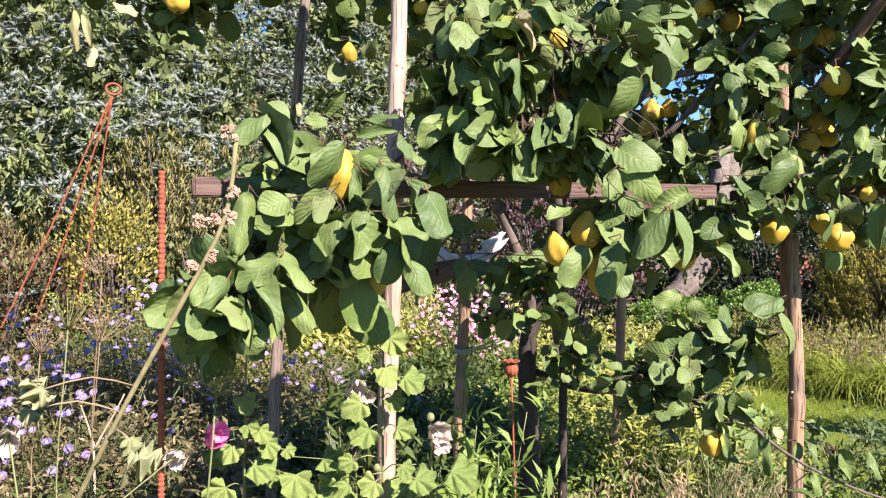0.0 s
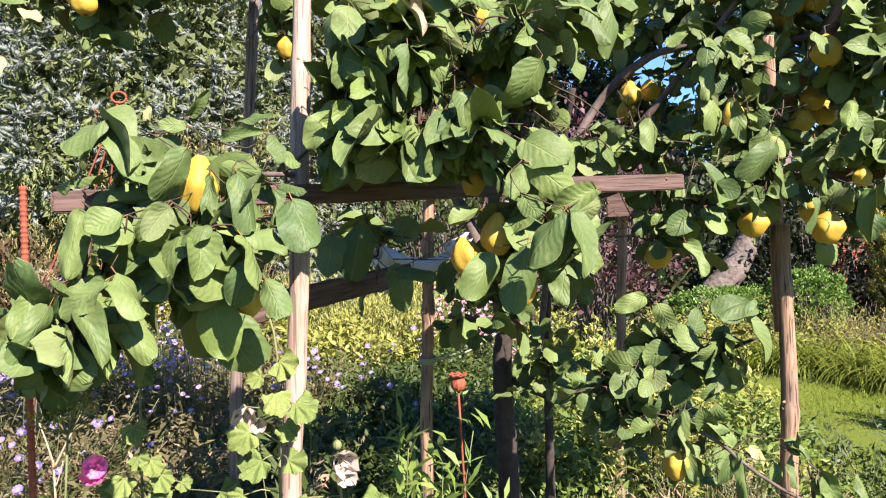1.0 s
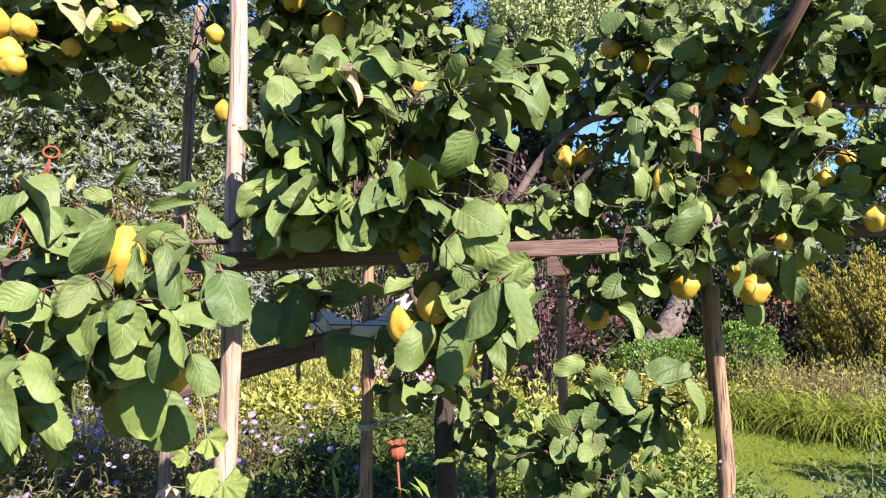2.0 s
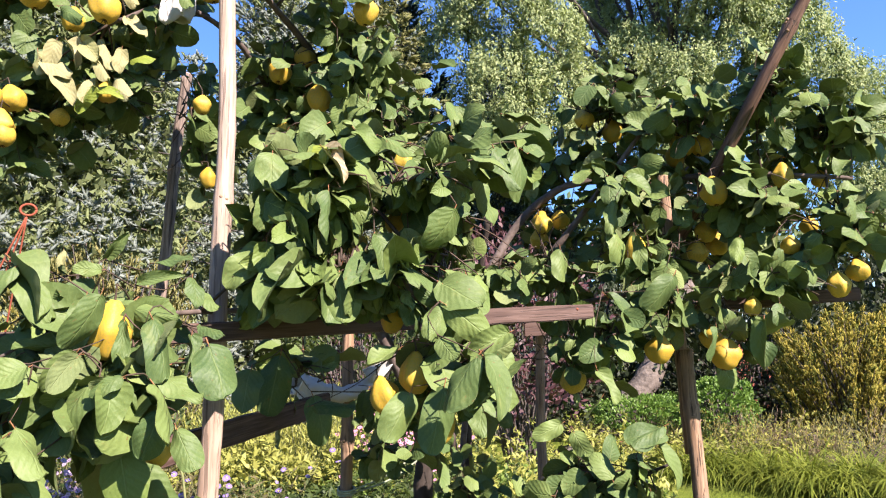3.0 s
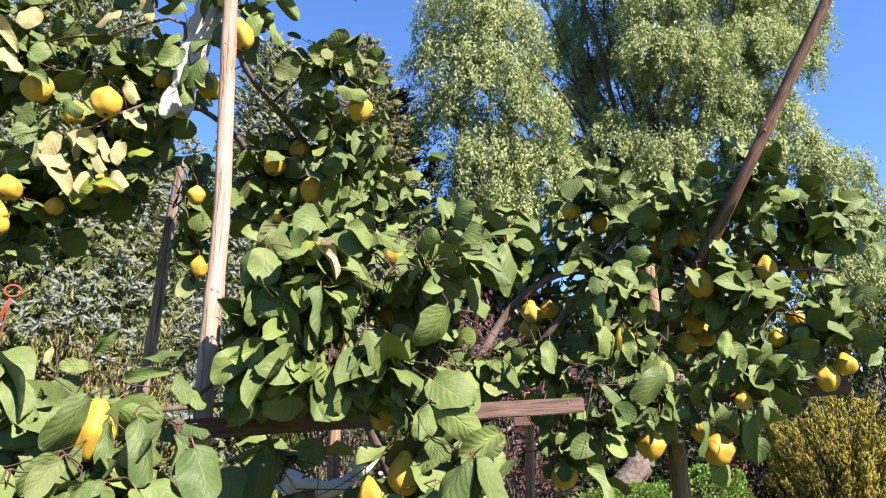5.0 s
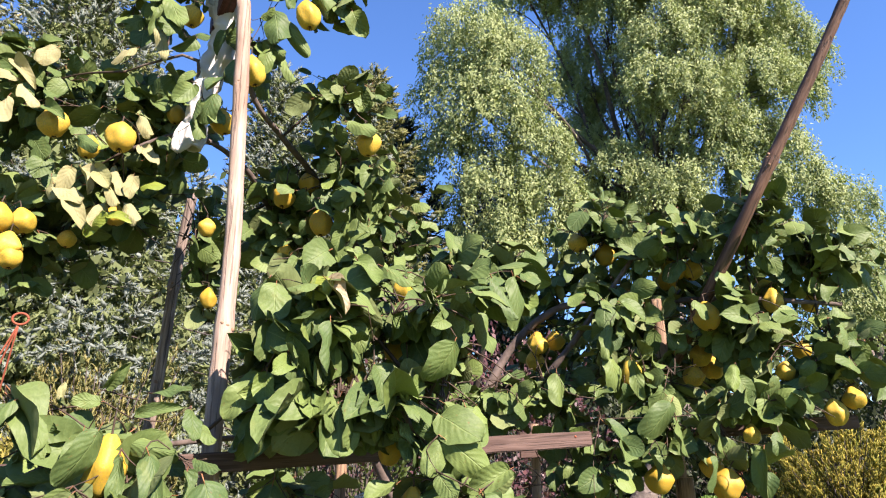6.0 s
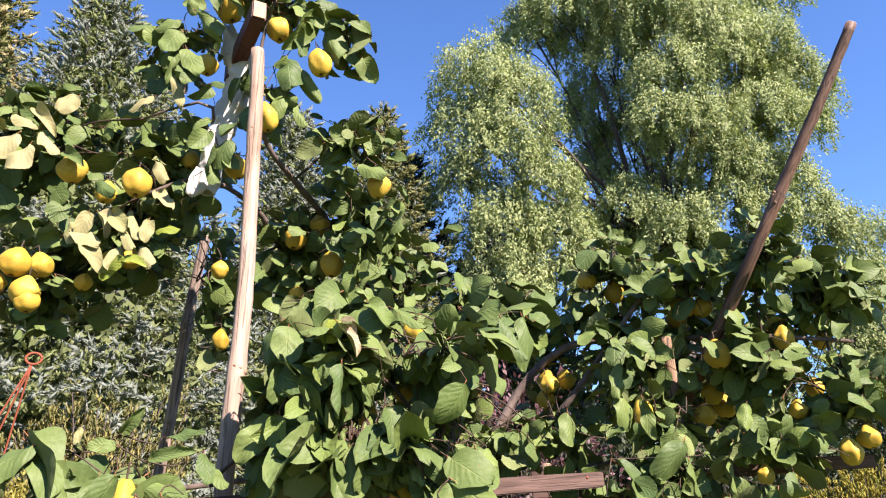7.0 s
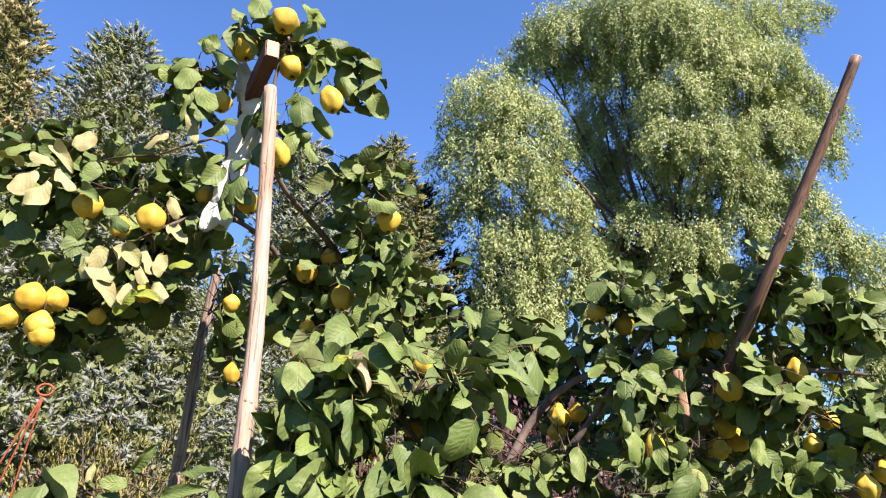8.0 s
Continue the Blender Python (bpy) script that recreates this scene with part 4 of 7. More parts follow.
# ---- poles and boards ----
def pole(name, pts, r0, r1, mat, label, seed, knots=(), cut=True):
    """A round pole with swellings at its knots, and its sawn top."""
    rng = np.random.default_rng(seed)
    l = spline(pts, 0.03)
    r = np.linspace(r0, r1, len(l))
    for kz in knots:
        r = r * (1 + 0.20 * np.exp(-((l[:, 2] - kz) / 0.022) ** 2))
    l = l + np.stack([0.0025 * np.sin(l[:, 2] * 9 + seed), 0.002 * np.cos(l[:, 2] * 7), 0 * l[:, 2]], -1)
    for kz in knots:
        near = np.exp(-((l[:, 2] - kz) / 0.018) ** 2)
        r = r * (1 + 0.10 * near * rng.standard_normal(len(l)))
    way = Vector((l[-1] - l[0]).tolist()).normalized()
    axes = Matrix.Translation(l[0].tolist()) @ Vector((0, 0, 1)).rotation_difference(way).to_matrix().to_4x4()
    me = tubes(name, [(l, r)], 18, 0.022, rng)
    me.transform(axes.inverted())
    ob = part(name, me, mat, m=axes)
    tagged(ob, label, "pole", "support poles round the quince tree")
    if cut:
        e, d = l[-1], l[-1] - l[-2]
        d /= np.linalg.norm(d)
        part("cut_end", tubes("cut_end", [(np.array([e, e + d * 0.003]), np.array([r1 * 0.97, r1 * 0.93]))], 14), END_GRAIN, ob, "pale sawn end")
    for kz in knots:
        i = int(np.argmin(np.abs(l[:, 2] - kz)))
        for a in rng.uniform(-2.9, -0.2, 3):
            o = np.array([math.cos(a), math.sin(a), rng.uniform(-0.3, 0.3)])
            c = l[i] + np.array([0, 0, rng.normal(0, 0.008)])
            w = rng.uniform(0.005, 0.009)
            part("knot", tubes("knot", [(np.array([c + o * r[i] * 0.7, c + o * r[i] * 0.98, c + o * r[i] * 1.03]), np.array([w * 1.1, w * 0.8, w * 0.2]))], 7, 0.15, rng), KNOT, ob)
    return ob


pole("support_pole", [(-0.140, 1.52, -0.05), (-0.137, 1.60, 0.6), (-0.134, 1.655, 1.02), (-0.131, 1.71, 1.28), (-0.117, 1.771, 1.964), (-0.122, 1.82, 2.40), (-0.131, 1.84, 2.658), (-0.147, 1.87, 2.96)], 0.0245, 0.0200, POLE_PALE, "pale peeled wooden pole beside the quince tree", 1, (1.96, 2.655, 1.25), False)
pole("support_pole", [(-0.69, 2.62, -0.05), (-0.645, 2.63, 1.0), (-0.615, 2.66, 1.6), (-0.561, 2.68, 2.295), (-0.522, 2.68, 2.67)], 0.0225, 0.019, POLE_DARK, "dark weathered wooden pole behind the tree", 2, (1.93, 2.3))
pole("support_pole", [(0.03, 2.58, -0.05), (0.057, 2.58, 0.875), (0.066, 2.60, 1.2), (0.082, 2.60, 1.55), (0.09, 2.60, 1.80)], 0.0235, 0.0195, POLE_GREY, "weathered wooden pole tied to the tree trunk", 3, (0.875, 1.3))
pole("support_pole", [(1.14, 2.28, -0.05), (1.178, 2.33, 0.85), (1.185, 2.34, 1.0), (1.203, 2.40, 1.40), (1.209, 2.41, 1.556)], 0.027, 0.022, POLE_GREY, "thick weathered wooden pole beside the lawn", 4, (0.985, 1.36))
pole("support_pole", [(1.213, 2.455, 1.22), (1.201, 2.45, 1.725), (1.201, 2.46, 2.152)], 0.021, 0.0185, POLE_GREY, "weathered wooden pole lashed on above another pole", 5, (1.9,))
pole("support_post", [(0.85, 3.55, -0.05), (0.886, 3.55, 0.82), (0.922, 3.55, 1.79)], 0.026, 0.022, POLE_GREY, "thin weathered post behind the tree", 6)
pole("slanting_rod", [(1.237, 2.620, 1.855), (1.386, 2.330, 2.229), (1.545, 2.170, 2.554), (1.812, 1.970, 3.103)], 0.0225, 0.0175, ROD_BROWN, "brown slanting wooden rod through the crown", 7, (2.55,))


def board(name, a, b, height, thick, label, seed, nails=2, ends=BOARD, wood=BOARD):
    rng = np.random.default_rng(seed)
    a, b = Vector(a), Vector(b)
    along = (b - a).normalized()
    side = along.cross(Vector((0, 0, 1))).normalized()
    up = side.cross(along)
    n = 24
    bm = bmesh.new()
    rings = []
    for i in range(n + 1):
        c = a.lerp(b, i / n)
        j = [rng.uniform(-0.0012, 0.0012) for _ in range(4)]
        rings.append([bm.verts.new(c + side * (thick / 2 * s) + up * (height / 2 * u + j[k])) for k, (s, u) in enumerate(((-1, -1), (1, -1), (1, 1), (-1, 1)))])
    for r, q in zip(rings, rings[1:]):
        for k in range(4):
            bm.faces.new((r[k], r[(k + 1) % 4], q[(k + 1) % 4], q[k]))
    bm.faces.new(rings[0][::-1])
    bm.faces.new(rings[-1])
    bmesh.ops.recalc_face_normals(bm, faces=bm.faces)
    sharp = [e for e in bm.edges if len(e.link_faces) == 2 and e.calc_face_angle(0) > 0.8]
    bmesh.ops.bevel(bm, geom=sharp, offset=0.003, segments=2, affect="EDGES")
    # mesh in the board's own axes, so that the grain runs along it
    m = Matrix((side, up, along)).transposed().to_4x4()
    m.translation = a
    bm.transform(m.inverted())
    ob = part(name, bm, wood, m=m)
    tagged(ob, label, "board", "boards of the tree frame")
    for c, way in ((a, -along), (b, along)):
        bm = bmesh.new()
        bmesh.ops.create_cube(bm, size=1, matrix=Matrix.LocRotScale(c + way * 0.001, m.to_quaternion(), (thick - 0.008, height - 0.008, 0.004)))
        part("cut_end", bm, ends, ob, "pale sawn end" if ends is END_GRAIN else "")
    for k in range(nails):
        p = a.lerp(b, 0.04 + 0.92 * k / max(1, nails - 1)) + side * (thick / 2) * (1 if side.y < 0 else -1)
        bm = bmesh.new()
        bmesh.ops.create_uvsphere(bm, u_segments=8, v_segments=5, radius=0.004)
        bmesh.ops.translate(bm, verts=bm.verts, vec=p + up * 0.008)
        part("nail", bm, RUST, ob)
    return ob


board("cross_board", (-0.523, 1.452, 1.630), (0.845, 2.175, 1.683), 0.043, 0.025, "dark brown stained board across the poles", 1, 4)
board("cross_board", (-0.290, 1.545, 1.380), (0.045, 2.33, 1.442), 0.062, 0.025, "brown stained lower board of the frame", 2, 2)
board("cross_board", (1.02, 2.47, 1.692), (1.75, 2.32, 1.712), 0.043, 0.025, "brown stained board under the branches", 3, 2)
board("cross_board", (0.839, 3.508, 1.695), (1.042, 3.48, 1.695), 0.12, 0.026, "short brown board on the thin post", 4, 2)
board("top_board", (-0.129, 1.80, 3.055), (-0.305, 2.14, 3.055), 0.064, 0.044, "red-brown stained board resting on the pole top", 5, 0, END_GRAIN, RED_BOARD)


# ---- the quince tree ----
TREE = thing("quince_tree", (0.345, 2.75, 0), "quince tree with green leaves and ripe yellow fruit", "tree")
NODES = []
wood_rng = np.random.default_rng(2)


def limb(pts, r0, r1, name="limb", bark=LIMB_BARK):
    """A limb of the quince tree, thinning along its way; twigs grow from the limbs."""
    l = spline(pts, 0.04)
    part(name, tubes(name, [(l, np.linspace(r0, r1, len(l)))], 10, 0.035, wood_rng), bark, TREE)
    if name == "limb":
        NODES.append(l)


limb([(0.337, 2.75, -0.05), (0.337, 2.75, 0.658), (0.327, 2.75, 0.960), (0.337, 2.75, 1.187), (0.423, 2.72, 1.348)], 0.045, 0.034, "trunk", SHADED_BARK)
limb([(0.337, 2.75, 1.187), (0.30, 2.62, 1.42), (0.16, 2.56, 1.75), (-0.02, 2.52, 2.15), (-0.06, 2.50, 2.351), (-0.148, 2.42, 2.49), (-0.22, 2.25, 2.60), (-0.355, 2.1, 2.64), (-0.53, 2.05, 2.56)], 0.026, 0.006)
limb([(0.423, 2.72, 1.348), (0.42, 2.60, 1.45), (0.36, 2.40, 1.85), (0.12, 2.36, 2.40), (0.002, 2.3, 2.59), (-0.073, 2.15, 2.653), (-0.129, 2.0, 2.702), (-0.165, 1.96, 2.85), (-0.15, 1.94, 3.05), (-0.11, 1.92, 3.2)], 0.024, 0.004)
limb([(0.423, 2.72, 1.348), (0.45, 2.80, 1.50), (0.584, 2.75, 1.825), (0.723, 2.77, 2.05), (0.85, 2.74, 2.16), (0.971, 2.7, 2.20), (1.232, 2.6, 2.18), (1.5, 2.45, 2.15), (1.8, 2.35, 2.1)], 0.021, 0.007)
limb([(0.45, 2.80, 1.50), (0.66, 2.72, 1.75), (0.85, 2.6, 1.95), (1.05, 2.5, 2.2), (1.2, 2.42, 2.4)], 0.018, 0.006)
limb([(0.36, 2.40, 1.85), (0.35, 2.05, 1.92), (0.33, 1.75, 1.88), (0.30, 1.62, 1.78), (0.33, 1.55, 1.70)], 0.014, 0.005)
limb([(0.16, 2.56, 1.75), (-0.05, 2.1, 1.72), (-0.15, 1.65, 1.69), (-0.22, 1.47, 1.67), (-0.33, 1.42, 1.645), (-0.40, 1.38, 1.60)], 0.012, 0.003)
limb([(0.423, 2.72, 1.348), (0.47, 2.9, 1.12), (0.50, 2.95, 1.3), (0.55, 2.9, 1.6), (0.82, 2.68, 1.72), (1.1, 2.55, 1.76), (1.4, 2.45, 1.85)], 0.016, 0.005)
limb([(0.36, 2.75, 1.02), (0.52, 2.6, 0.98), (0.70, 2.3, 1.05), (0.85, 2.12, 1.18), (1.0, 2.05, 1.26)], 0.014, 0.004, bark=SHADED_BARK)
limb([(0.52, 2.6, 0.98), (0.70, 2.25, 1.03), (0.847, 2.0, 1.018), (0.913, 1.97, 0.965), (0.995, 1.93, 0.907), (1.149, 1.9, 0.838), (1.3, 1.88, 0.80)], 0.0075, 0.003)
limb([(-0.355, 2.1, 2.64), (-0.31, 2.0, 2.842), (-0.42, 2.0, 2.845), (-0.523, 2.0, 2.806)], 0.009, 0.0025)
limb([(0.50, 2.97, -0.05), (0.505, 2.97, 0.9), (0.515, 2.97, 1.35), (0.56, 2.92, 1.75), (0.62, 2.8, 2.1)], 0.022, 0.012, "trunk", SHADED_BARK)
NODES = np.concatenate(NODES)
LEFT_SPRAY_UPPER = [
    (-0.354, 1.345, 1.760, -0.253, 1.315, 1.698, 0.063), (-0.233, 1.355, 1.697, -0.233, 1.325, 1.608, 0.048),
    (-0.113, 1.345, 1.658, -0.057, 1.315, 1.574, 0.057), (-0.194, 1.395, 1.690, -0.074, 1.365, 1.663, 0.038),
    (-0.170, 1.365, 1.657, -0.166, 1.335, 1.567, 0.024), (-0.027, 1.375, 1.611, 0.018, 1.345, 1.526, 0.086),
    (-0.063, 1.395, 1.631, -0.058, 1.365, 1.566, 0.032), (-0.228, 1.315, 1.605, -0.265, 1.285, 1.547, 0.046),
    (-0.315, 1.285, 1.594, -0.284, 1.255, 1.543, 0.067), (-0.144, 1.295, 1.562, -0.182, 1.265, 1.554, 0.029),
    (-0.204, 1.315, 1.554, -0.259, 1.285, 1.516, 0.055), (-0.154, 1.325, 1.545, -0.159, 1.295, 1.489, 0.069),
    (-0.108, 1.355, 1.568, -0.026, 1.325, 1.522, 0.047)]
LEFT_SPRAY_TOP = [
    (-0.086, 1.465, 1.741, -0.068, 1.435, 1.687, 0.036), (-0.080, 1.485, 1.716, -0.030, 1.455, 1.686, 0.039),
    (-0.074, 1.475, 1.652, -0.023, 1.445, 1.636, 0.036), (-0.173, 1.435, 1.734, -0.105, 1.405, 1.753, 0.025),
    (-0.247, 1.465, 1.790, -0.202, 1.435, 1.822, 0.024), (-0.298, 1.415, 1.755, -0.291, 1.385, 1.790, 0.029),
    (-0.236, 1.415, 1.758, -0.272, 1.385, 1.759, 0.027), (-0.403, 1.435, 1.792, -0.340, 1.405, 1.791, 0.027),
    (-0.358, 1.375, 1.729, -0.273, 1.345, 1.702, 0.030), (-0.266, 1.375, 1.625, -0.352, 1.345, 1.615, 0.029),
    (-0.332, 1.315, 1.754, -0.399, 1.285, 1.711, 0.056), (-0.355, 1.345, 1.770, -0.258, 1.315, 1.695, 0.069),
    (-0.353, 1.315, 1.726, -0.384, 1.285, 1.640, 0.027), (-0.176, 1.515, 1.782, -0.097, 1.485, 1.789, 0.027)]
LEFT_SPRAY_LOWER = [
    (-0.357, 1.275, 1.598, -0.370, 1.245, 1.488, 0.047), (-0.278, 1.265, 1.586, -0.323, 1.235, 1.562, 0.057),
    (-0.209, 1.285, 1.600, -0.250, 1.255, 1.548, 0.042), (-0.189, 1.295, 1.556, -0.248, 1.265, 1.493, 0.061),
    (-0.155, 1.285, 1.554, -0.137, 1.255, 1.485, 0.065), (-0.134, 1.275, 1.565, -0.172, 1.245, 1.548, 0.031),
    (-0.083, 1.305, 1.505, -0.102, 1.275, 1.438, 0.058), (-0.095, 1.315, 1.548, -0.020, 1.285, 1.481, 0.065),
    (-0.062, 1.325, 1.475, -0.025, 1.295, 1.414, 0.048), (-0.285, 1.255, 1.494, -0.215, 1.225, 1.429, 0.064),
    (-0.293, 1.235, 1.482, -0.359, 1.205, 1.432, 0.050), (-0.400, 1.225, 1.467, -0.432, 1.195, 1.402, 0.041),
    (-0.375, 1.215, 1.445, -0.413, 1.185, 1.345, 0.041), (-0.330, 1.225, 1.439, -0.264, 1.195, 1.369, 0.050)]
LEFT_SPRAY_HANGING = [
    (-0.362, 1.235, 1.411, -0.353, 1.205, 1.340, 0.027), (-0.335, 1.215, 1.404, -0.322, 1.185, 1.325, 0.019),
    (-0.305, 1.235, 1.406, -0.277, 1.205, 1.348, 0.018), (-0.290, 1.275, 1.424, -0.222, 1.245, 1.371, 0.047),
    (-0.226, 1.315, 1.476, -0.183, 1.285, 1.434, 0.043), (-0.086, 1.435, 1.591, 0.008, 1.405, 1.597, 0.042),
    (-0.442, 1.345, 1.649, -0.350, 1.315, 1.672, 0.030), (-0.323, 1.375, 1.678, -0.245, 1.345, 1.642, 0.046),
    (-0.256, 1.335, 1.475, -0.278, 1.305, 1.392, 0.044)]
MIDDLE_SPRAY_TOP = [
    (0.024, 1.575, 2.022, -0.010, 1.545, 1.946, 0.064), (0.048, 1.545, 2.005, 0.047, 1.515, 1.922, 0.067),
    (0.160, 1.535, 1.947, 0.082, 1.505, 1.925, 0.035), (0.137, 1.535, 1.931, 0.091, 1.505, 1.849, 0.068),
    (0.167, 1.515, 1.913, 0.179, 1.485, 1.803, 0.050), (0.249, 1.515, 1.926, 0.285, 1.485, 1.807, 0.072),
    (0.259, 1.555, 1.825, 0.292, 1.525, 1.771, 0.051), (0.013, 1.570, 1.816, -0.048, 1.540, 1.732, 0.057),
    (0.024, 1.595, 1.814, 0.046, 1.565, 1.743, 0.037), (0.166, 1.565, 1.783, 0.184, 1.535, 1.708, 0.020),
    (0.203, 1.575, 1.740, 0.187, 1.545, 1.668, 0.034), (0.185, 1.575, 1.701, 0.181, 1.545, 1.657, 0.036),
    (0.049, 1.615, 1.999, 0.107, 1.585, 1.993, 0.042)]
MIDDLE_SPRAY_RIGHT = [
    (0.473, 1.685, 1.959, 0.533, 1.655, 1.874, 0.076), (0.437, 1.715, 2.076, 0.506, 1.685, 2.001, 0.057),
    (0.397, 1.675, 1.874, 0.447, 1.645, 1.817, 0.044), (0.312, 1.615, 1.970, 0.356, 1.585, 1.893, 0.058),
    (0.301, 1.595, 1.958, 0.309, 1.565, 1.892, 0.046), (0.216, 1.615, 2.074, 0.269, 1.585, 2.014, 0.056),
    (0.271, 1.665, 2.072, 0.349, 1.635, 2.026, 0.044), (0.591, 1.765, 2.064, 0.625, 1.735, 1.944, 0.058),
    (0.284, 1.615, 1.690, 0.208, 1.585, 1.647, 0.046), (0.292, 1.575, 1.771, 0.243, 1.545, 1.684, 0.047),
    (0.299, 1.595, 1.756, 0.332, 1.565, 1.720, 0.034), (0.392, 1.545, 1.678, 0.338, 1.515, 1.702, 0.040),
    (0.332, 1.575, 1.701, 0.313, 1.545, 1.641, 0.043), (0.537, 1.735, 2.053, 0.592, 1.705, 1.953, 0.056)]
MIDDLE_SPRAY_LOW = [
    (0.391, 1.515, 1.672, 0.356, 1.485, 1.610, 0.052), (0.396, 1.505, 1.674, 0.476, 1.475, 1.617, 0.066),
    (0.400, 1.545, 1.744, 0.473, 1.515, 1.699, 0.044), (0.456, 1.385, 1.571, 0.516, 1.355, 1.489, 0.069),
    (0.441, 1.375, 1.572, 0.368, 1.345, 1.499, 0.059), (0.447, 1.395, 1.567, 0.450, 1.365, 1.492, 0.042),
    (0.505, 1.435, 1.613, 0.433, 1.405, 1.581, 0.048), (0.370, 1.515, 1.592, 0.321, 1.485, 1.564, 0.048),
    (0.297, 1.575, 1.594, 0.237, 1.545, 1.560, 0.050), (0.380, 1.455, 1.608, 0.403, 1.425, 1.567, 0.042),
    (0.364, 1.515, 1.556, 0.309, 1.485, 1.529, 0.044), (0.068, 1.915, 1.464, 0.158, 1.885, 1.483, 0.057)]
RIGHT_SPRAY = [
    (1.096, 2.165, 1.777, 1.029, 2.135, 1.672, 0.087), (0.969, 2.265, 2.028, 0.946, 2.235, 1.919, 0.053),
    (0.955, 2.265, 1.930, 0.991, 2.235, 1.836, 0.069), (0.794, 2.315, 1.889, 0.793, 2.285, 1.786, 0.068),
    (1.000, 2.215, 2.094, 1.074, 2.185, 2.065, 0.058), (0.999, 2.215, 2.078, 1.026, 2.185, 2.004, 0.039),
    (1.229, 2.165, 1.724, 1.227, 2.135, 1.629, 0.068), (1.283, 2.115, 1.874, 1.252, 2.085, 1.807, 0.045),
    (1.282, 2.115, 1.837, 1.329, 2.085, 1.784, 0.054), (1.301, 2.065, 1.629, 1.241, 2.035, 1.524, 0.067),
    (0.911, 2.215, 1.728, 1.023, 2.185, 1.648, 0.071), (1.109, 2.165, 1.722, 1.124, 2.135, 1.625, 0.069),
    (0.839, 2.115, 1.511, 0.880, 2.085, 1.419, 0.062), (0.903, 2.265, 1.808, 0.951, 2.235, 1.826, 0.053)]
LOW_SPRAY = [
    (0.978, 2.015, 1.362, 0.876, 1.985, 1.331, 0.052), (0.962, 2.015, 1.311, 1.036, 1.985, 1.232, 0.058),
    (0.911, 2.035, 1.259, 0.937, 2.005, 1.173, 0.050), (0.855, 2.095, 1.222, 0.903, 2.065, 1.177, 0.058),
    (0.763, 2.135, 1.342, 0.792, 2.105, 1.264, 0.053), (0.732, 2.165, 1.364, 0.651, 2.135, 1.329, 0.051),
    (0.565, 2.245, 1.087, 0.484, 2.215, 1.070, 0.060), (0.584, 2.235, 1.106, 0.648, 2.205, 1.078, 0.056),
    (0.572, 2.215, 1.069, 0.639, 2.185, 1.042, 0.056), (0.666, 2.115, 1.043, 0.720, 2.085, 1.020, 0.047)]
LOW_SPRAY_MORE = [
    (0.778, 1.985, 1.067, 0.740, 1.955, 0.987, 0.052), (0.787, 1.975, 0.998, 0.811, 1.945, 0.919, 0.037),
    (1.025, 1.965, 1.013, 1.059, 1.935, 0.997, 0.039), (0.887, 2.065, 1.121, 0.859, 2.035, 1.201, 0.051),
    (0.876, 2.015, 1.332, 0.975, 1.985, 1.367, 0.072), (0.909, 1.965, 0.978, 0.942, 1.935, 0.868, 0.038),
    (1.028, 1.935, 1.009, 1.058, 1.905, 0.986, 0.031), (1.026, 1.955, 0.993, 1.057, 1.925, 1.035, 0.041),
    (1.028, 1.935, 0.983, 1.030, 1.905, 0.913, 0.028), (1.079, 1.915, 0.945, 1.123, 1.885, 0.877, 0.056)]
LOW_SPRAY_REST = [
    (1.160, 1.895, 0.951, 1.179, 1.865, 0.884, 0.034), (0.996, 1.965, 0.954, 0.996, 1.935, 0.907, 0.048),
    (1.017, 1.915, 0.882, 1.039, 1.885, 0.839, 0.037), (0.947, 1.915, 0.833, 0.994, 1.885, 0.861, 0.062),
    (0.785, 1.975, 1.007, 0.797, 1.945, 0.916, 0.035), (0.801, 1.975, 0.999, 0.836, 1.945, 0.935, 0.029),
    (0.785, 1.985, 1.085, 0.738, 1.955, 0.988, 0.055), (0.906, 1.995, 0.994, 0.869, 1.965, 1.057, 0.049),
    (0.910, 1.985, 0.972, 0.864, 1.955, 0.909, 0.039)]
PALE_LEAVES = [
    (-0.351, 1.235, 1.388, -0.338, 1.205, 1.318, 0.013), (-0.334, 1.245, 1.370, -0.305, 1.215, 1.339, 0.011),
    (-0.722, 1.965, 2.868, -0.762, 1.935, 2.809, 0.058), (-0.902, 1.935, 2.745, -0.966, 1.905, 2.789, 0.049),
    (-0.803, 1.935, 2.746, -0.871, 1.905, 2.780, 0.045), (-0.851, 1.915, 2.712, -0.900, 1.885, 2.634, 0.065),
    (-0.810, 1.915, 2.672, -0.843, 1.885, 2.583, 0.072), (-0.493, 1.975, 2.872, -0.560, 1.945, 2.834, 0.036),
    (-0.427, 1.965, 2.940, -0.387, 1.935, 2.803, 0.033), (-0.680, 1.995, 2.429, -0.594, 1.965, 2.369, 0.051)]
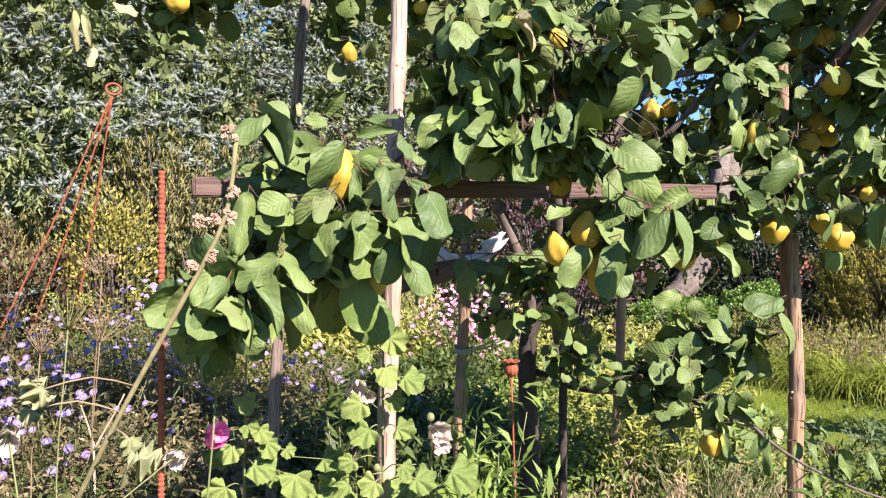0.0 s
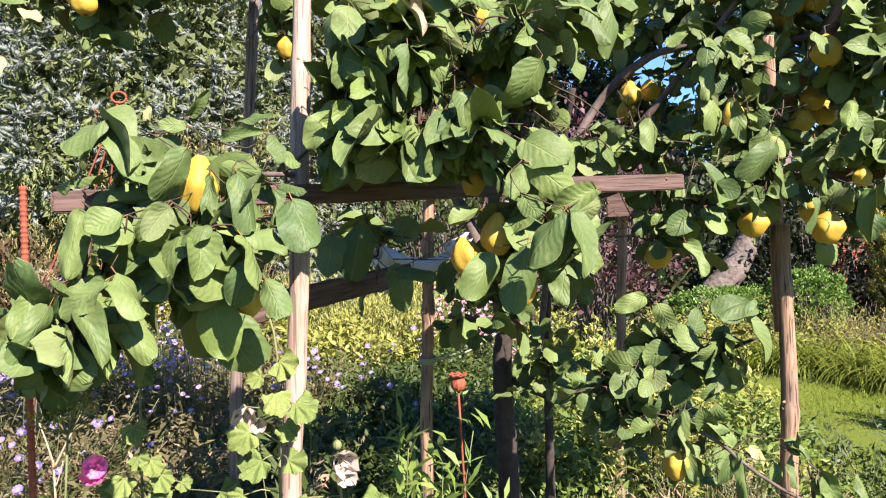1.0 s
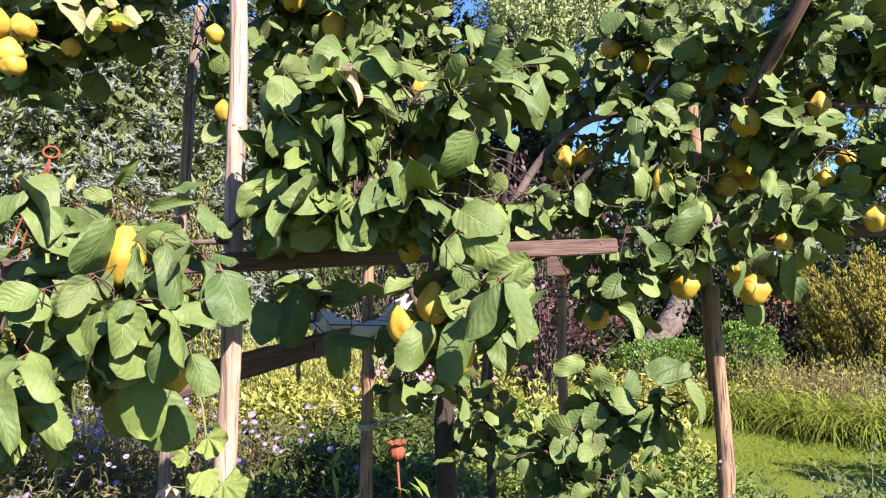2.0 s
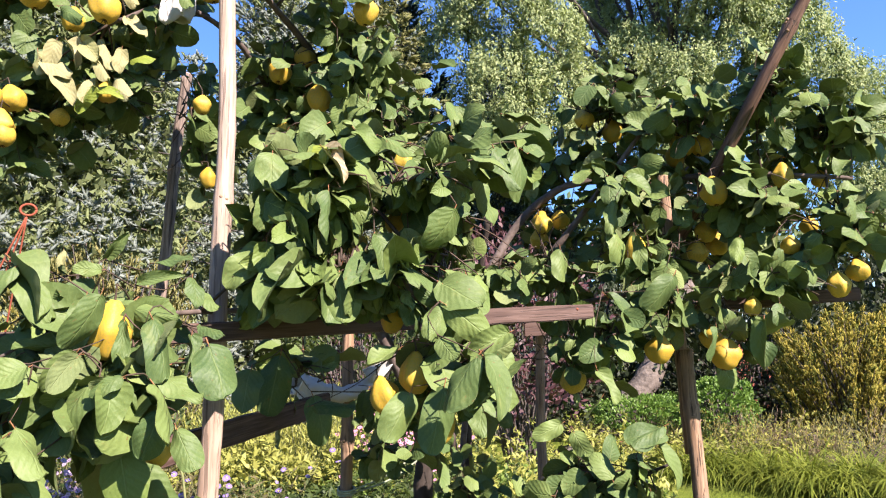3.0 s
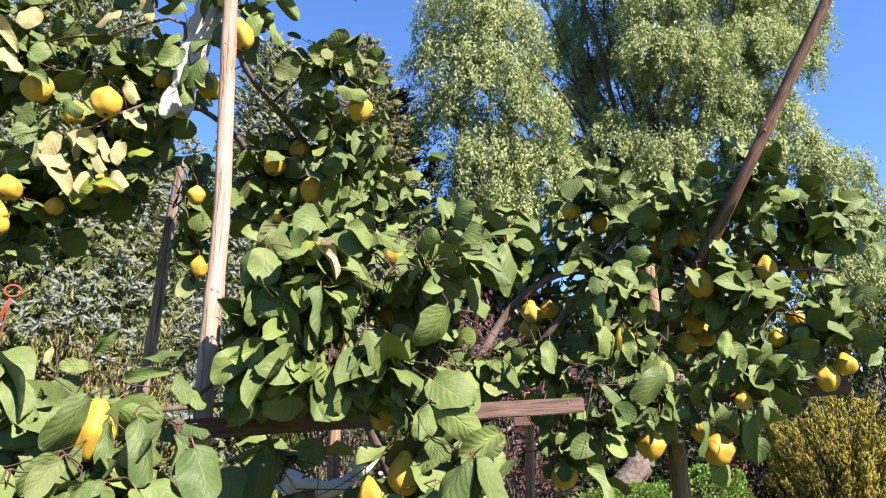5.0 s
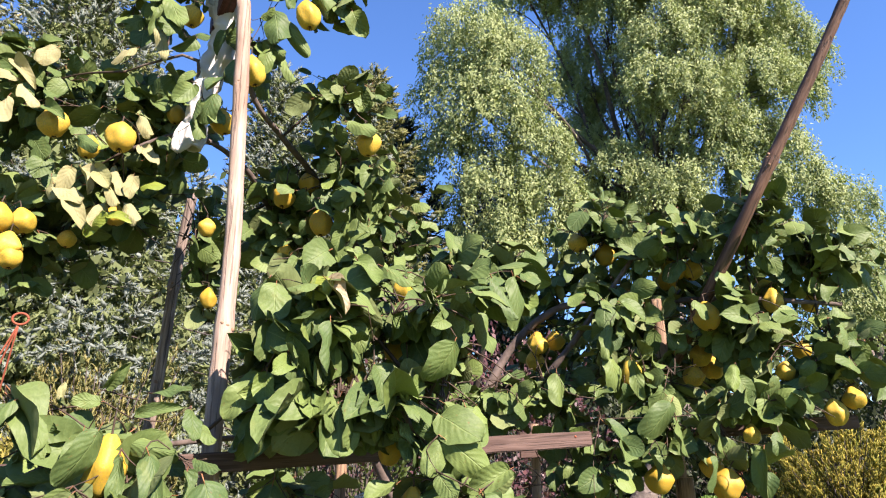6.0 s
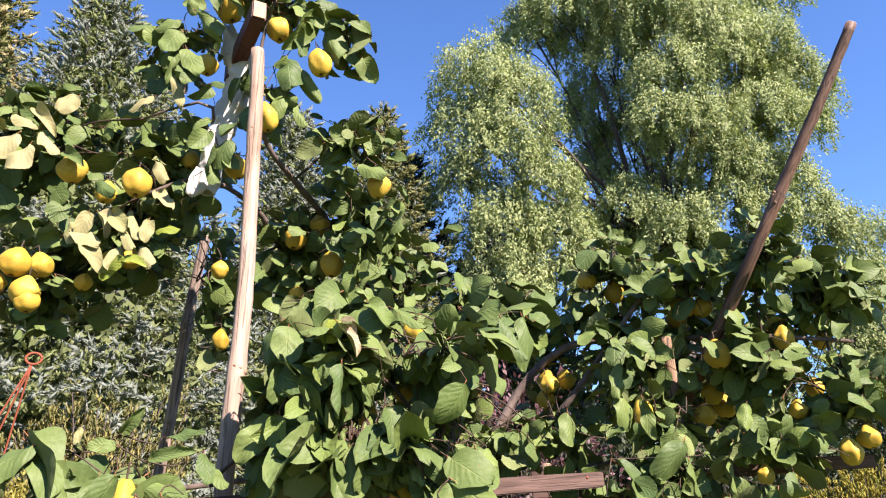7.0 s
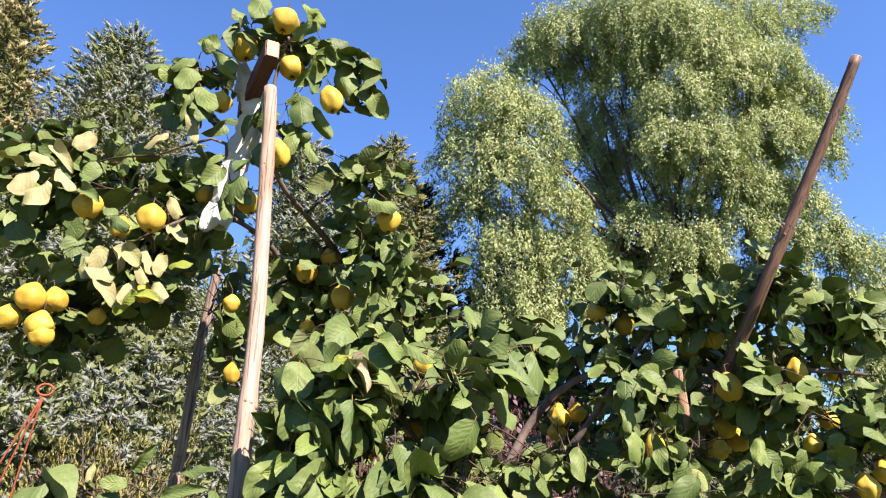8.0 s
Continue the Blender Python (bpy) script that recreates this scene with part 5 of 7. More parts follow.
PALE_LEAVES_MORE = [
    (-0.645, 1.985, 2.385, -0.567, 1.955, 2.323, 0.050), (-0.570, 1.985, 2.477, -0.507, 1.955, 2.408, 0.051),
    (-0.532, 1.985, 2.448, -0.480, 1.955, 2.355, 0.044), (-0.617, 1.995, 2.482, -0.558, 1.965, 2.414, 0.044),
    (-0.480, 1.985, 2.366, -0.425, 1.955, 2.301, 0.043), (-0.648, 1.995, 2.483, -0.649, 1.965, 2.399, 0.048),
    (-0.451, 1.985, 2.544, -0.385, 1.955, 2.495, 0.041), (-0.791, 1.945, 2.727, -0.715, 1.915, 2.650, 0.052),
    (-0.839, 1.965, 2.821, -0.758, 1.935, 2.744, 0.046), (-0.519, 1.995, 2.483, -0.466, 1.965, 2.390, 0.044)]
PALE_LEAVES_REST = [
    (-0.461, 1.985, 2.451, -0.455, 1.955, 2.382, 0.037), (-0.708, 2.015, 2.465, -0.682, 1.985, 2.389, 0.051),
    (-0.530, 1.985, 2.367, -0.553, 1.955, 2.295, 0.043), (-0.463, 1.985, 2.644, -0.410, 1.955, 2.567, 0.039),
    (-0.284, 1.375, 1.790, -0.271, 1.345, 1.760, 0.014), (-1.031, 1.915, 2.165, -1.027, 1.885, 2.064, 0.025),
    (-1.000, 1.915, 2.149, -0.971, 1.885, 2.077, 0.022), (-0.986, 1.935, 2.068, -0.991, 1.905, 2.011, 0.029),
    (-0.923, 1.935, 2.196, -0.853, 1.905, 2.153, 0.038), (0.960, 2.015, 0.985, 0.969, 1.985, 0.962, 0.029)]
YELLOW_LEAVES = [
    (-0.570, 1.975, 2.287, -0.516, 1.945, 2.332, 0.049), (-0.520, 1.975, 2.325, -0.451, 1.945, 2.330, 0.039),
    (-0.441, 1.995, 2.422, -0.379, 1.965, 2.441, 0.044), (-0.443, 1.975, 2.969, -0.371, 1.945, 2.930, 0.033),
    (-0.574, 1.985, 2.273, -0.534, 1.955, 2.322, 0.033)]
TOP_SPRAY_LEFT = [
    (-0.191, 1.895, 3.350, -0.224, 1.865, 3.240, 0.073), (-0.247, 1.915, 3.260, -0.295, 1.885, 3.302, 0.061),
    (-0.275, 1.915, 3.256, -0.343, 1.885, 3.214, 0.030), (-0.265, 1.915, 3.249, -0.301, 1.885, 3.157, 0.061),
    (-0.250, 1.875, 3.184, -0.178, 1.845, 3.104, 0.066), (-0.297, 1.915, 2.862, -0.329, 1.885, 2.799, 0.050),
    (-0.300, 1.935, 2.891, -0.256, 1.905, 2.885, 0.043), (-0.357, 1.935, 2.929, -0.375, 1.905, 2.882, 0.043),
    (-0.437, 1.965, 3.028, -0.422, 1.935, 2.903, 0.033), (-0.426, 1.965, 3.107, -0.471, 1.935, 3.019, 0.079),
    (-0.387, 1.935, 3.017, -0.335, 1.905, 2.904, 0.062), (-0.366, 1.935, 3.158, -0.274, 1.905, 3.042, 0.056),
    (-0.431, 1.965, 3.153, -0.502, 1.935, 3.125, 0.049)]
TOP_SPRAY_RIGHT = [
    (-0.020, 1.915, 3.274, -0.066, 1.885, 3.151, 0.065), (-0.061, 1.915, 3.333, 0.013, 1.885, 3.219, 0.038),
    (0.007, 1.945, 3.156, -0.010, 1.915, 2.999, 0.080), (-0.001, 1.965, 3.158, 0.083, 1.935, 3.100, 0.061),
    (0.037, 1.965, 3.146, 0.090, 1.935, 2.967, 0.072), (-0.030, 1.965, 3.113, -0.021, 1.935, 2.991, 0.061),
    (-0.069, 1.945, 2.978, -0.041, 1.915, 2.859, 0.084), (-0.113, 1.965, 2.975, -0.071, 1.935, 2.986, 0.052),
    (-0.043, 1.965, 2.956, 0.017, 1.935, 2.845, 0.048), (-0.109, 1.965, 2.884, -0.030, 1.935, 2.821, 0.051),
    (-0.062, 1.985, 2.851, 0.006, 1.955, 2.750, 0.044), (-0.081, 1.945, 2.844, -0.086, 1.915, 2.770, 0.050),
    (0.126, 1.985, 3.143, 0.177, 1.955, 2.994, 0.058)]
CLOTH_SPRAY = [
    (-0.281, 1.895, 2.693, -0.319, 1.865, 2.620, 0.058), (-0.260, 1.895, 2.646, -0.295, 1.865, 2.572, 0.051),
    (-0.215, 1.885, 2.658, -0.243, 1.855, 2.576, 0.064), (-0.274, 1.915, 2.604, -0.232, 1.885, 2.543, 0.051),
    (-0.194, 1.895, 2.725, -0.227, 1.865, 2.661, 0.055), (-0.286, 1.915, 2.744, -0.324, 1.885, 2.712, 0.031),
    (-0.160, 1.915, 2.786, -0.178, 1.885, 2.700, 0.053), (-0.382, 1.965, 3.175, -0.403, 1.935, 3.210, 0.042),
    (-0.052, 1.965, 3.143, -0.080, 1.935, 3.167, 0.049)]
DARK_SPRAY = [
    (0.384, 1.515, 1.513, 0.354, 1.485, 1.391, 0.069), (0.317, 1.535, 1.504, 0.274, 1.505, 1.414, 0.068),
    (0.053, 2.015, 1.476, 0.106, 1.985, 1.371, 0.076), (-0.089, 1.915, 1.555, -0.114, 1.885, 1.456, 0.086),
    (-0.036, 2.015, 1.585, -0.065, 1.985, 1.435, 0.091), (0.492, 1.915, 1.466, 0.473, 1.885, 1.371, 0.070)]
FRUIT_COVER = [
    (1.198, 2.135, 1.620, 1.199, 2.105, 1.524, 0.055), (1.012, 2.145, 1.627, 1.038, 2.115, 1.569, 0.062),
    (0.813, 2.315, 1.516, 0.792, 2.285, 1.466, 0.051), (-0.641, 1.995, 2.586, -0.565, 1.965, 2.538, 0.045),
    (-0.243, 1.915, 2.631, -0.186, 1.885, 2.582, 0.051), (0.158, 1.995, 2.622, 0.242, 1.965, 2.583, 0.060),
    (0.040, 2.165, 2.438, 0.095, 2.135, 2.379, 0.055), (-0.036, 2.195, 2.487, -0.087, 2.165, 2.497, 0.049),
    (-0.716, 1.945, 2.660, -0.654, 1.915, 2.624, 0.045), (1.254, 2.265, 2.106, 1.301, 2.235, 2.062, 0.059),
    (1.017, 2.235, 1.912, 1.022, 2.205, 1.794, 0.039), (0.766, 1.945, 1.000, 0.724, 1.915, 0.981, 0.039),
    (1.299, 2.435, 2.291, 1.228, 2.405, 2.234, 0.069), (-0.188, 1.310, 1.698, -0.214, 1.290, 1.604, 0.052)]
QUINCES_LEFT = [
    (-0.202, 1.385, 1.646, 0.073, 1.42), (-0.144, 1.450, 1.429, 0.058, 1.05), (0.282, 1.666, 1.663, 0.053, 1.30),
    (0.330, 1.590, 1.544, 0.068, 1.25), (0.372, 1.620, 1.443, 0.072, 1.40), (-0.276, 1.970, 3.207, 0.100, 1.05),
    (-0.108, 1.850, 3.212, 0.092, 1.05), (-0.104, 1.950, 3.103, 0.086, 1.10), (0.031, 1.950, 2.972, 0.077, 1.35),
    (-0.339, 2.000, 3.006, 0.071, 1.05), (-0.126, 1.950, 2.776, 0.075, 1.30), (-0.397, 2.100, 2.711, 0.056, 1.10),
    (-0.207, 1.950, 2.606, 0.072, 1.05), (-0.708, 1.980, 2.629, 0.084, 1.10), (-0.495, 1.950, 2.561, 0.085, 1.10),
    (-0.632, 2.050, 2.579, 0.064, 1.10), (0.211, 2.040, 2.577, 0.075, 1.10), (0.049, 2.228, 2.387, 0.078, 1.15),
    (-0.078, 2.250, 2.489, 0.073, 1.10), (-0.006, 2.300, 2.552, 0.071, 1.10)]
QUINCES_UPPER = [
    (-0.079, 2.300, 2.315, 0.049, 1.10), (-0.317, 2.300, 2.160, 0.052, 1.30), (-0.806, 1.950, 2.320, 0.084, 1.00),
    (-0.794, 2.050, 2.344, 0.075, 1.00), (-0.766, 1.950, 2.235, 0.080, 1.00), (-0.859, 1.950, 2.263, 0.070, 1.00),
    (-0.596, 2.050, 2.352, 0.062, 1.00), (-0.551, 2.100, 2.375, 0.063, 1.00), (-0.307, 2.200, 2.365, 0.059, 1.00),
    (-0.684, 2.100, 2.303, 0.052, 1.00), (0.314, 1.900, 2.076, 0.055, 1.20), (0.292, 1.750, 1.892, 0.046, 1.20),
    (0.201, 1.800, 1.841, 0.049, 1.20)]
QUINCES_RIGHT = [
    (1.053, 2.210, 1.564, 0.080, 1.05), (1.315, 2.325, 2.067, 0.087, 1.10), (1.348, 2.500, 1.960, 0.076, 1.00),
    (1.314, 2.500, 1.891, 0.076, 1.00), (1.408, 2.550, 1.922, 0.078, 1.00), (1.249, 2.300, 1.595, 0.073, 1.00),
    (1.247, 2.200, 1.541, 0.090, 1.00), (1.031, 2.300, 1.883, 0.067, 1.55), (0.821, 2.750, 2.064, 0.078, 1.00),
    (0.891, 2.750, 2.067, 0.074, 1.00), (0.822, 2.400, 1.474, 0.082, 1.00), (0.758, 1.970, 0.957, 0.063, 1.35),
    (1.342, 2.200, 1.681, 0.050, 1.20), (0.980, 2.620, 2.425, 0.075, 1.00), (1.093, 2.650, 2.387, 0.079, 1.20),
    (1.300, 2.500, 2.284, 0.083, 1.10), (1.366, 2.500, 2.279, 0.074, 1.20), (1.287, 2.550, 2.252, 0.075, 1.10)]
QUINCES_FAR_RIGHT = [
    (1.588, 2.400, 2.131, 0.070, 1.20), (1.782, 2.500, 2.137, 0.061, 1.00), (0.812, 2.700, 2.044, 0.072, 1.00),
    (0.805, 2.750, 1.995, 0.073, 1.00), (1.537, 2.300, 1.876, 0.061, 1.00), (1.613, 2.200, 1.737, 0.067, 1.20),
    (1.719, 2.500, 1.970, 0.063, 1.00), (-0.755, 1.950, 2.205, 0.067, 1.00), (1.680, 2.200, 1.778, 0.067, 1.00), (0.262, 1.600, 1.502, 0.062, 1.25)]
CLUMPS_LEFT = [
    (-0.25, 1.49, 1.65, 0.21, 0.09, 0.12, 44, 0.085), (-0.40, 1.38, 1.43, 0.10, 0.05, 0.05, 3, 0.060),
    (0.11, 1.63, 1.93, 0.17, 0.09, 0.17, 64, 0.080), (0.36, 1.68, 1.96, 0.18, 0.10, 0.15, 60, 0.080),
    (0.05, 1.62, 1.76, 0.09, 0.06, 0.07, 18, 0.085), (0.20, 1.58, 1.76, 0.26, 0.06, 0.07, 80, 0.085),
    (-0.23, 1.39, 1.57, 0.21, 0.05, 0.14, 66, 0.095), (-0.38, 1.27, 1.40, 0.11, 0.05, 0.07, 26, 0.090),
    (0.37, 1.62, 1.77, 0.13, 0.08, 0.10, 36, 0.075), (0.41, 1.60, 1.55, 0.13, 0.08, 0.10, 26, 0.085)]
CLUMPS_UPPER = [
    (-0.90, 2.14, 2.82, 0.36, 0.12, 0.21, 130, 0.078), (-0.92, 2.17, 2.33, 0.20, 0.10, 0.16, 56, 0.072),
    (-0.68, 2.22, 2.48, 0.34, 0.14, 0.21, 140, 0.075), (-0.47, 2.14, 2.72, 0.21, 0.10, 0.21, 80, 0.075),
    (-0.38, 2.35, 2.37, 0.14, 0.10, 0.25, 60, 0.070), (-0.45, 2.05, 3.14, 0.16, 0.08, 0.16, 26, 0.065),
    (-0.12, 1.95, 3.19, 0.15, 0.08, 0.17, 30, 0.065), (0.09, 2.00, 3.11, 0.12, 0.06, 0.12, 18, 0.070),
    (-0.15, 2.00, 2.89, 0.11, 0.06, 0.11, 12, 0.065)]
CLUMPS_CENTRE = [
    (0.12, 2.10, 2.79, 0.15, 0.10, 0.15, 34, 0.070), (0.15, 2.25, 2.54, 0.17, 0.12, 0.23, 80, 0.070),
    (-0.08, 2.35, 2.48, 0.16, 0.10, 0.26, 90, 0.070), (0.14, 1.95, 2.15, 0.22, 0.12, 0.11, 46, 0.075),
    (0.45, 1.85, 2.10, 0.19, 0.12, 0.07, 36, 0.075), (0.63, 1.95, 2.15, 0.10, 0.08, 0.10, 16, 0.085),
    (0.39, 2.00, 1.92, 0.25, 0.15, 0.17, 60, 0.070), (0.65, 2.50, 1.86, 0.17, 0.20, 0.15, 34, 0.070)]
CLUMPS_RIGHT = [
    (1.06, 2.60, 2.47, 0.20, 0.15, 0.20, 60, 0.070), (1.29, 2.45, 2.35, 0.20, 0.15, 0.18, 65, 0.070),
    (1.55, 2.35, 2.39, 0.16, 0.15, 0.20, 50, 0.070), (1.77, 2.40, 2.28, 0.22, 0.15, 0.16, 62, 0.075),
    (1.45, 2.35, 2.06, 0.21, 0.15, 0.15, 60, 0.075), (1.64, 2.25, 1.94, 0.18, 0.15, 0.16, 56, 0.075),
    (1.09, 2.50, 2.12, 0.24, 0.15, 0.16, 46, 0.075), (1.12, 2.35, 1.87, 0.22, 0.15, 0.16, 56, 0.075),
    (0.84, 2.60, 1.92, 0.18, 0.15, 0.18, 36, 0.070), (1.42, 2.20, 1.76, 0.20, 0.12, 0.10, 40, 0.075)]
CLUMPS_LOW = [
    (1.14, 2.25, 1.67, 0.18, 0.12, 0.11, 34, 0.075), (0.92, 2.25, 1.59, 0.12, 0.12, 0.15, 36, 0.065),
    (1.30, 2.20, 1.58, 0.09, 0.10, 0.09, 16, 0.075), (0.84, 2.50, 1.57, 0.19, 0.15, 0.17, 40, 0.070),
    (0.79, 2.15, 1.23, 0.19, 0.12, 0.11, 46, 0.065), (0.67, 2.20, 1.08, 0.18, 0.12, 0.13, 46, 0.060),
    (0.78, 2.08, 1.01, 0.14, 0.10, 0.12, 30, 0.065), (1.10, 1.93, 0.93, 0.12, 0.08, 0.05, 8, 0.060),
    (0.92, 2.05, 1.20, 0.10, 0.08, 0.10, 16, 0.065)]
CLUMPS_INNER = [
    (-0.01, 2.20, 1.54, 0.18, 0.15, 0.12, 30, 0.075), (0.29, 2.30, 1.44, 0.21, 0.15, 0.16, 40, 0.075),
    (0.47, 2.60, 1.11, 0.14, 0.12, 0.22, 24, 0.060), (0.59, 2.70, 1.54, 0.29, 0.20, 0.20, 44, 0.070),
    (0.47, 2.60, 1.88, 0.31, 0.20, 0.24, 60, 0.070), (0.03, 2.30, 2.06, 0.26, 0.20, 0.21, 55, 0.070),
    (0.21, 2.50, 2.40, 0.29, 0.15, 0.29, 50, 0.070), (1.17, 2.70, 2.10, 0.32, 0.15, 0.24, 60, 0.070),
    (0.20, 2.50, 1.29, 0.11, 0.10, 0.08, 10, 0.060), (1.48, 2.80, 1.99, 0.21, 0.10, 0.21, 46, 0.070),
    (0.94, 3.00, 2.05, 0.23, 0.10, 0.18, 30, 0.070)]
CLUMPS_BEHIND = [
    (0.92, 2.78, 2.28, 0.20, 0.10, 0.14, 36, 0.072), (1.18, 2.75, 2.24, 0.20, 0.10, 0.14, 36, 0.072),
    (1.66, 2.65, 2.14, 0.22, 0.10, 0.16, 40, 0.072), (1.45, 2.75, 2.26, 0.20, 0.10, 0.14, 36, 0.072)]


leaf_rng = np.random.default_rng(77)
LEAVES = [broad_leaf(leaf_rng, 6, 15) for _ in range(10)]
LEAVES_PLAIN = [broad_leaf(leaf_rng, 4, 7) for _ in range(16)]
LEAVES_INNER = [broad_leaf(leaf_rng, 2, 6) for _ in range(6)]
TOWARDS = np.array([0.30, -0.70, 0.62])
SETS = {"green": [LEAF_TOP, LEAF_UNDER, STALK_RED], "yellow": [LEAF_YELLOW, LEAF_YELLOW, STALK_RED], "cream": [LEAF_CREAM, LEAF_CREAM, STALK_RED], "pale": [LEAF_PALE, LEAF_PALE, STALK_RED]}
LEAF_MESHES = {}
for tone, mats in SETS.items():
    LEAF_MESHES[tone] = []
    for V, F, U, M in LEAVES:
        me = mesh_arrays("leaf", V, F, U, M)
        for mt in mats:
            me.materials.append(mt)
        LEAF_MESHES[tone].append(me)


def leaf_matrix(base, d, nrm, length, width):
    R = frames_of(np.array([d]), np.array([nrm]))[0]
    m = Matrix([[R[i][0] * width / 0.9, R[i][1] * length, R[i][2] * length, base[i]] for i in range(3)] + [[0, 0, 0, 1]])
    return m


def single_leaf(base, tip, width, tone="green", turn=0.48):
    base, tip = np.array(base), np.array(tip)
    d = tip - base
    nrm = TOWARDS + leaf_rng.normal(0, turn, 3)
    part("leaf", LEAF_MESHES[tone][leaf_rng.integers(0, 10)], None, TREE, m=leaf_matrix(base, d, nrm, float(np.linalg.norm(d)), width))


TWIGS = []


def twig(a, b, r=0.0028, sag=0.02):
    mid = (np.array(a) + np.array(b)) / 2 + leaf_rng.normal(0, 0.012, 3) + np.array([0, 0.02, sag])
    l = spline([a, mid, b], 0.03)
    TWIGS.append((l, np.linspace(r, r * 0.45, len(l))))
    return l


def nearest(p):
    return NODES[int(np.argmin(((NODES - np.array(p)) ** 2).sum(1)))]


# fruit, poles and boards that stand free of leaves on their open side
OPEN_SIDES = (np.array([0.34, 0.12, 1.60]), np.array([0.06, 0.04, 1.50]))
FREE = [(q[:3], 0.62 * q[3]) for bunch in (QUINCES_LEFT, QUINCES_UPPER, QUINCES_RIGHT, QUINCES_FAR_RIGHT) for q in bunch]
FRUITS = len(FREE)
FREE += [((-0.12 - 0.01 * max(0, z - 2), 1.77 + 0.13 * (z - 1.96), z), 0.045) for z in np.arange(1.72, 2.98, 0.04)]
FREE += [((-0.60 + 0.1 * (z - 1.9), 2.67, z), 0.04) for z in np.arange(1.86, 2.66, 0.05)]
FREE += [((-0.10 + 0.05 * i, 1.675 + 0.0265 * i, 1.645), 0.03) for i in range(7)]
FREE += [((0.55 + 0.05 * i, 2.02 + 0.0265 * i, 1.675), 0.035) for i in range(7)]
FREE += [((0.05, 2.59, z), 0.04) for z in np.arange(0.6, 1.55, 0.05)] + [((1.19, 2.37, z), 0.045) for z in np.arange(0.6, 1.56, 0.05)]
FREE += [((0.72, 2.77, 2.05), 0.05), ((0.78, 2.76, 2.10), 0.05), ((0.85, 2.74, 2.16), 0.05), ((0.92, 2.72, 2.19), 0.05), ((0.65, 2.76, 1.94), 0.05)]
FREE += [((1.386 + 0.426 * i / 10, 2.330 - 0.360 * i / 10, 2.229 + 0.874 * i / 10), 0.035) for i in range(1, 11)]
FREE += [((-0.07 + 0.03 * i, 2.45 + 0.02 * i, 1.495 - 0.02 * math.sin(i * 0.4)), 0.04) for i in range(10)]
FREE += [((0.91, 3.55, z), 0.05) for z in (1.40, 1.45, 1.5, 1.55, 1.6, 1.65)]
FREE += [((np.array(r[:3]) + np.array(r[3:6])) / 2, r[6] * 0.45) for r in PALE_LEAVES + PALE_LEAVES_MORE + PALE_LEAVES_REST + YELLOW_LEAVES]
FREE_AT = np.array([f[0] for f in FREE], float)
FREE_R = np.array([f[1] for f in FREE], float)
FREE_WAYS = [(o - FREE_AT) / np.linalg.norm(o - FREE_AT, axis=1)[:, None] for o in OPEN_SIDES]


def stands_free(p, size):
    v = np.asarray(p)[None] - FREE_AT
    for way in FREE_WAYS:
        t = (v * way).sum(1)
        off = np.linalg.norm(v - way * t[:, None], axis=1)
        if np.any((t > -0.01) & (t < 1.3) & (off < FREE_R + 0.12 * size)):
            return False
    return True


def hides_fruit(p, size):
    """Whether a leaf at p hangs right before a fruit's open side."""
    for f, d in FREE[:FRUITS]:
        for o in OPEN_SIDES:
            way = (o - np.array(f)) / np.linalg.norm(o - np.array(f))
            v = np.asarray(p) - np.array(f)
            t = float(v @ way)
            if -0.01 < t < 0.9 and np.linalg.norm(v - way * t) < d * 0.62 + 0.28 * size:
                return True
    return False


for spray in (LEFT_SPRAY_UPPER, LEFT_SPRAY_TOP, LEFT_SPRAY_LOWER, LEFT_SPRAY_HANGING, MIDDLE_SPRAY_TOP, MIDDLE_SPRAY_RIGHT, MIDDLE_SPRAY_LOW, RIGHT_SPRAY, LOW_SPRAY, LOW_SPRAY_MORE, LOW_SPRAY_REST, TOP_SPRAY_LEFT, TOP_SPRAY_RIGHT, CLOTH_SPRAY, DARK_SPRAY):
    left = [np.array(r[:3]) - (np.array(r[3:6]) - np.array(r[:3])) * 0.16 for r in spray]
    for r in spray:
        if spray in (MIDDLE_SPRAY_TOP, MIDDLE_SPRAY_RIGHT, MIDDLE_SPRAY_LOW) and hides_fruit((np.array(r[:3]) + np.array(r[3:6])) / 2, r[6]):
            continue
        single_leaf(r[:3], r[3:6], r[6])
    # grow the twigs leaf by leaf from the nearest wood
    start = min(left, key=lambda q: np.linalg.norm(q - nearest(q)))
    grown = [nearest(start)]
    while left:
        k, g = min(((i, j) for i in range(len(left)) for j in range(len(grown))), key=lambda w: np.linalg.norm(left[w[0]] - grown[w[1]]))
        q = left.pop(k)
        twig(grown[g], q, 0.0017, -0.005)
        grown.append(q)
for r in PALE_LEAVES + PALE_LEAVES_MORE + PALE_LEAVES_REST:
    single_leaf(r[:3], r[3:6], r[6] * 1.05, "pale", 0.3)
for r in YELLOW_LEAVES:
    single_leaf(r[:3], r[3:6], r[6], "yellow", 0.2)
single_leaf((0.166, 1.525, 2.012), (0.116, 1.508, 1.978), 0.055, "yellow", 0.1)
single_leaf((0.158, 1.525, 2.006), (0.214, 1.510, 1.948), 0.045, "cream", 0.1)


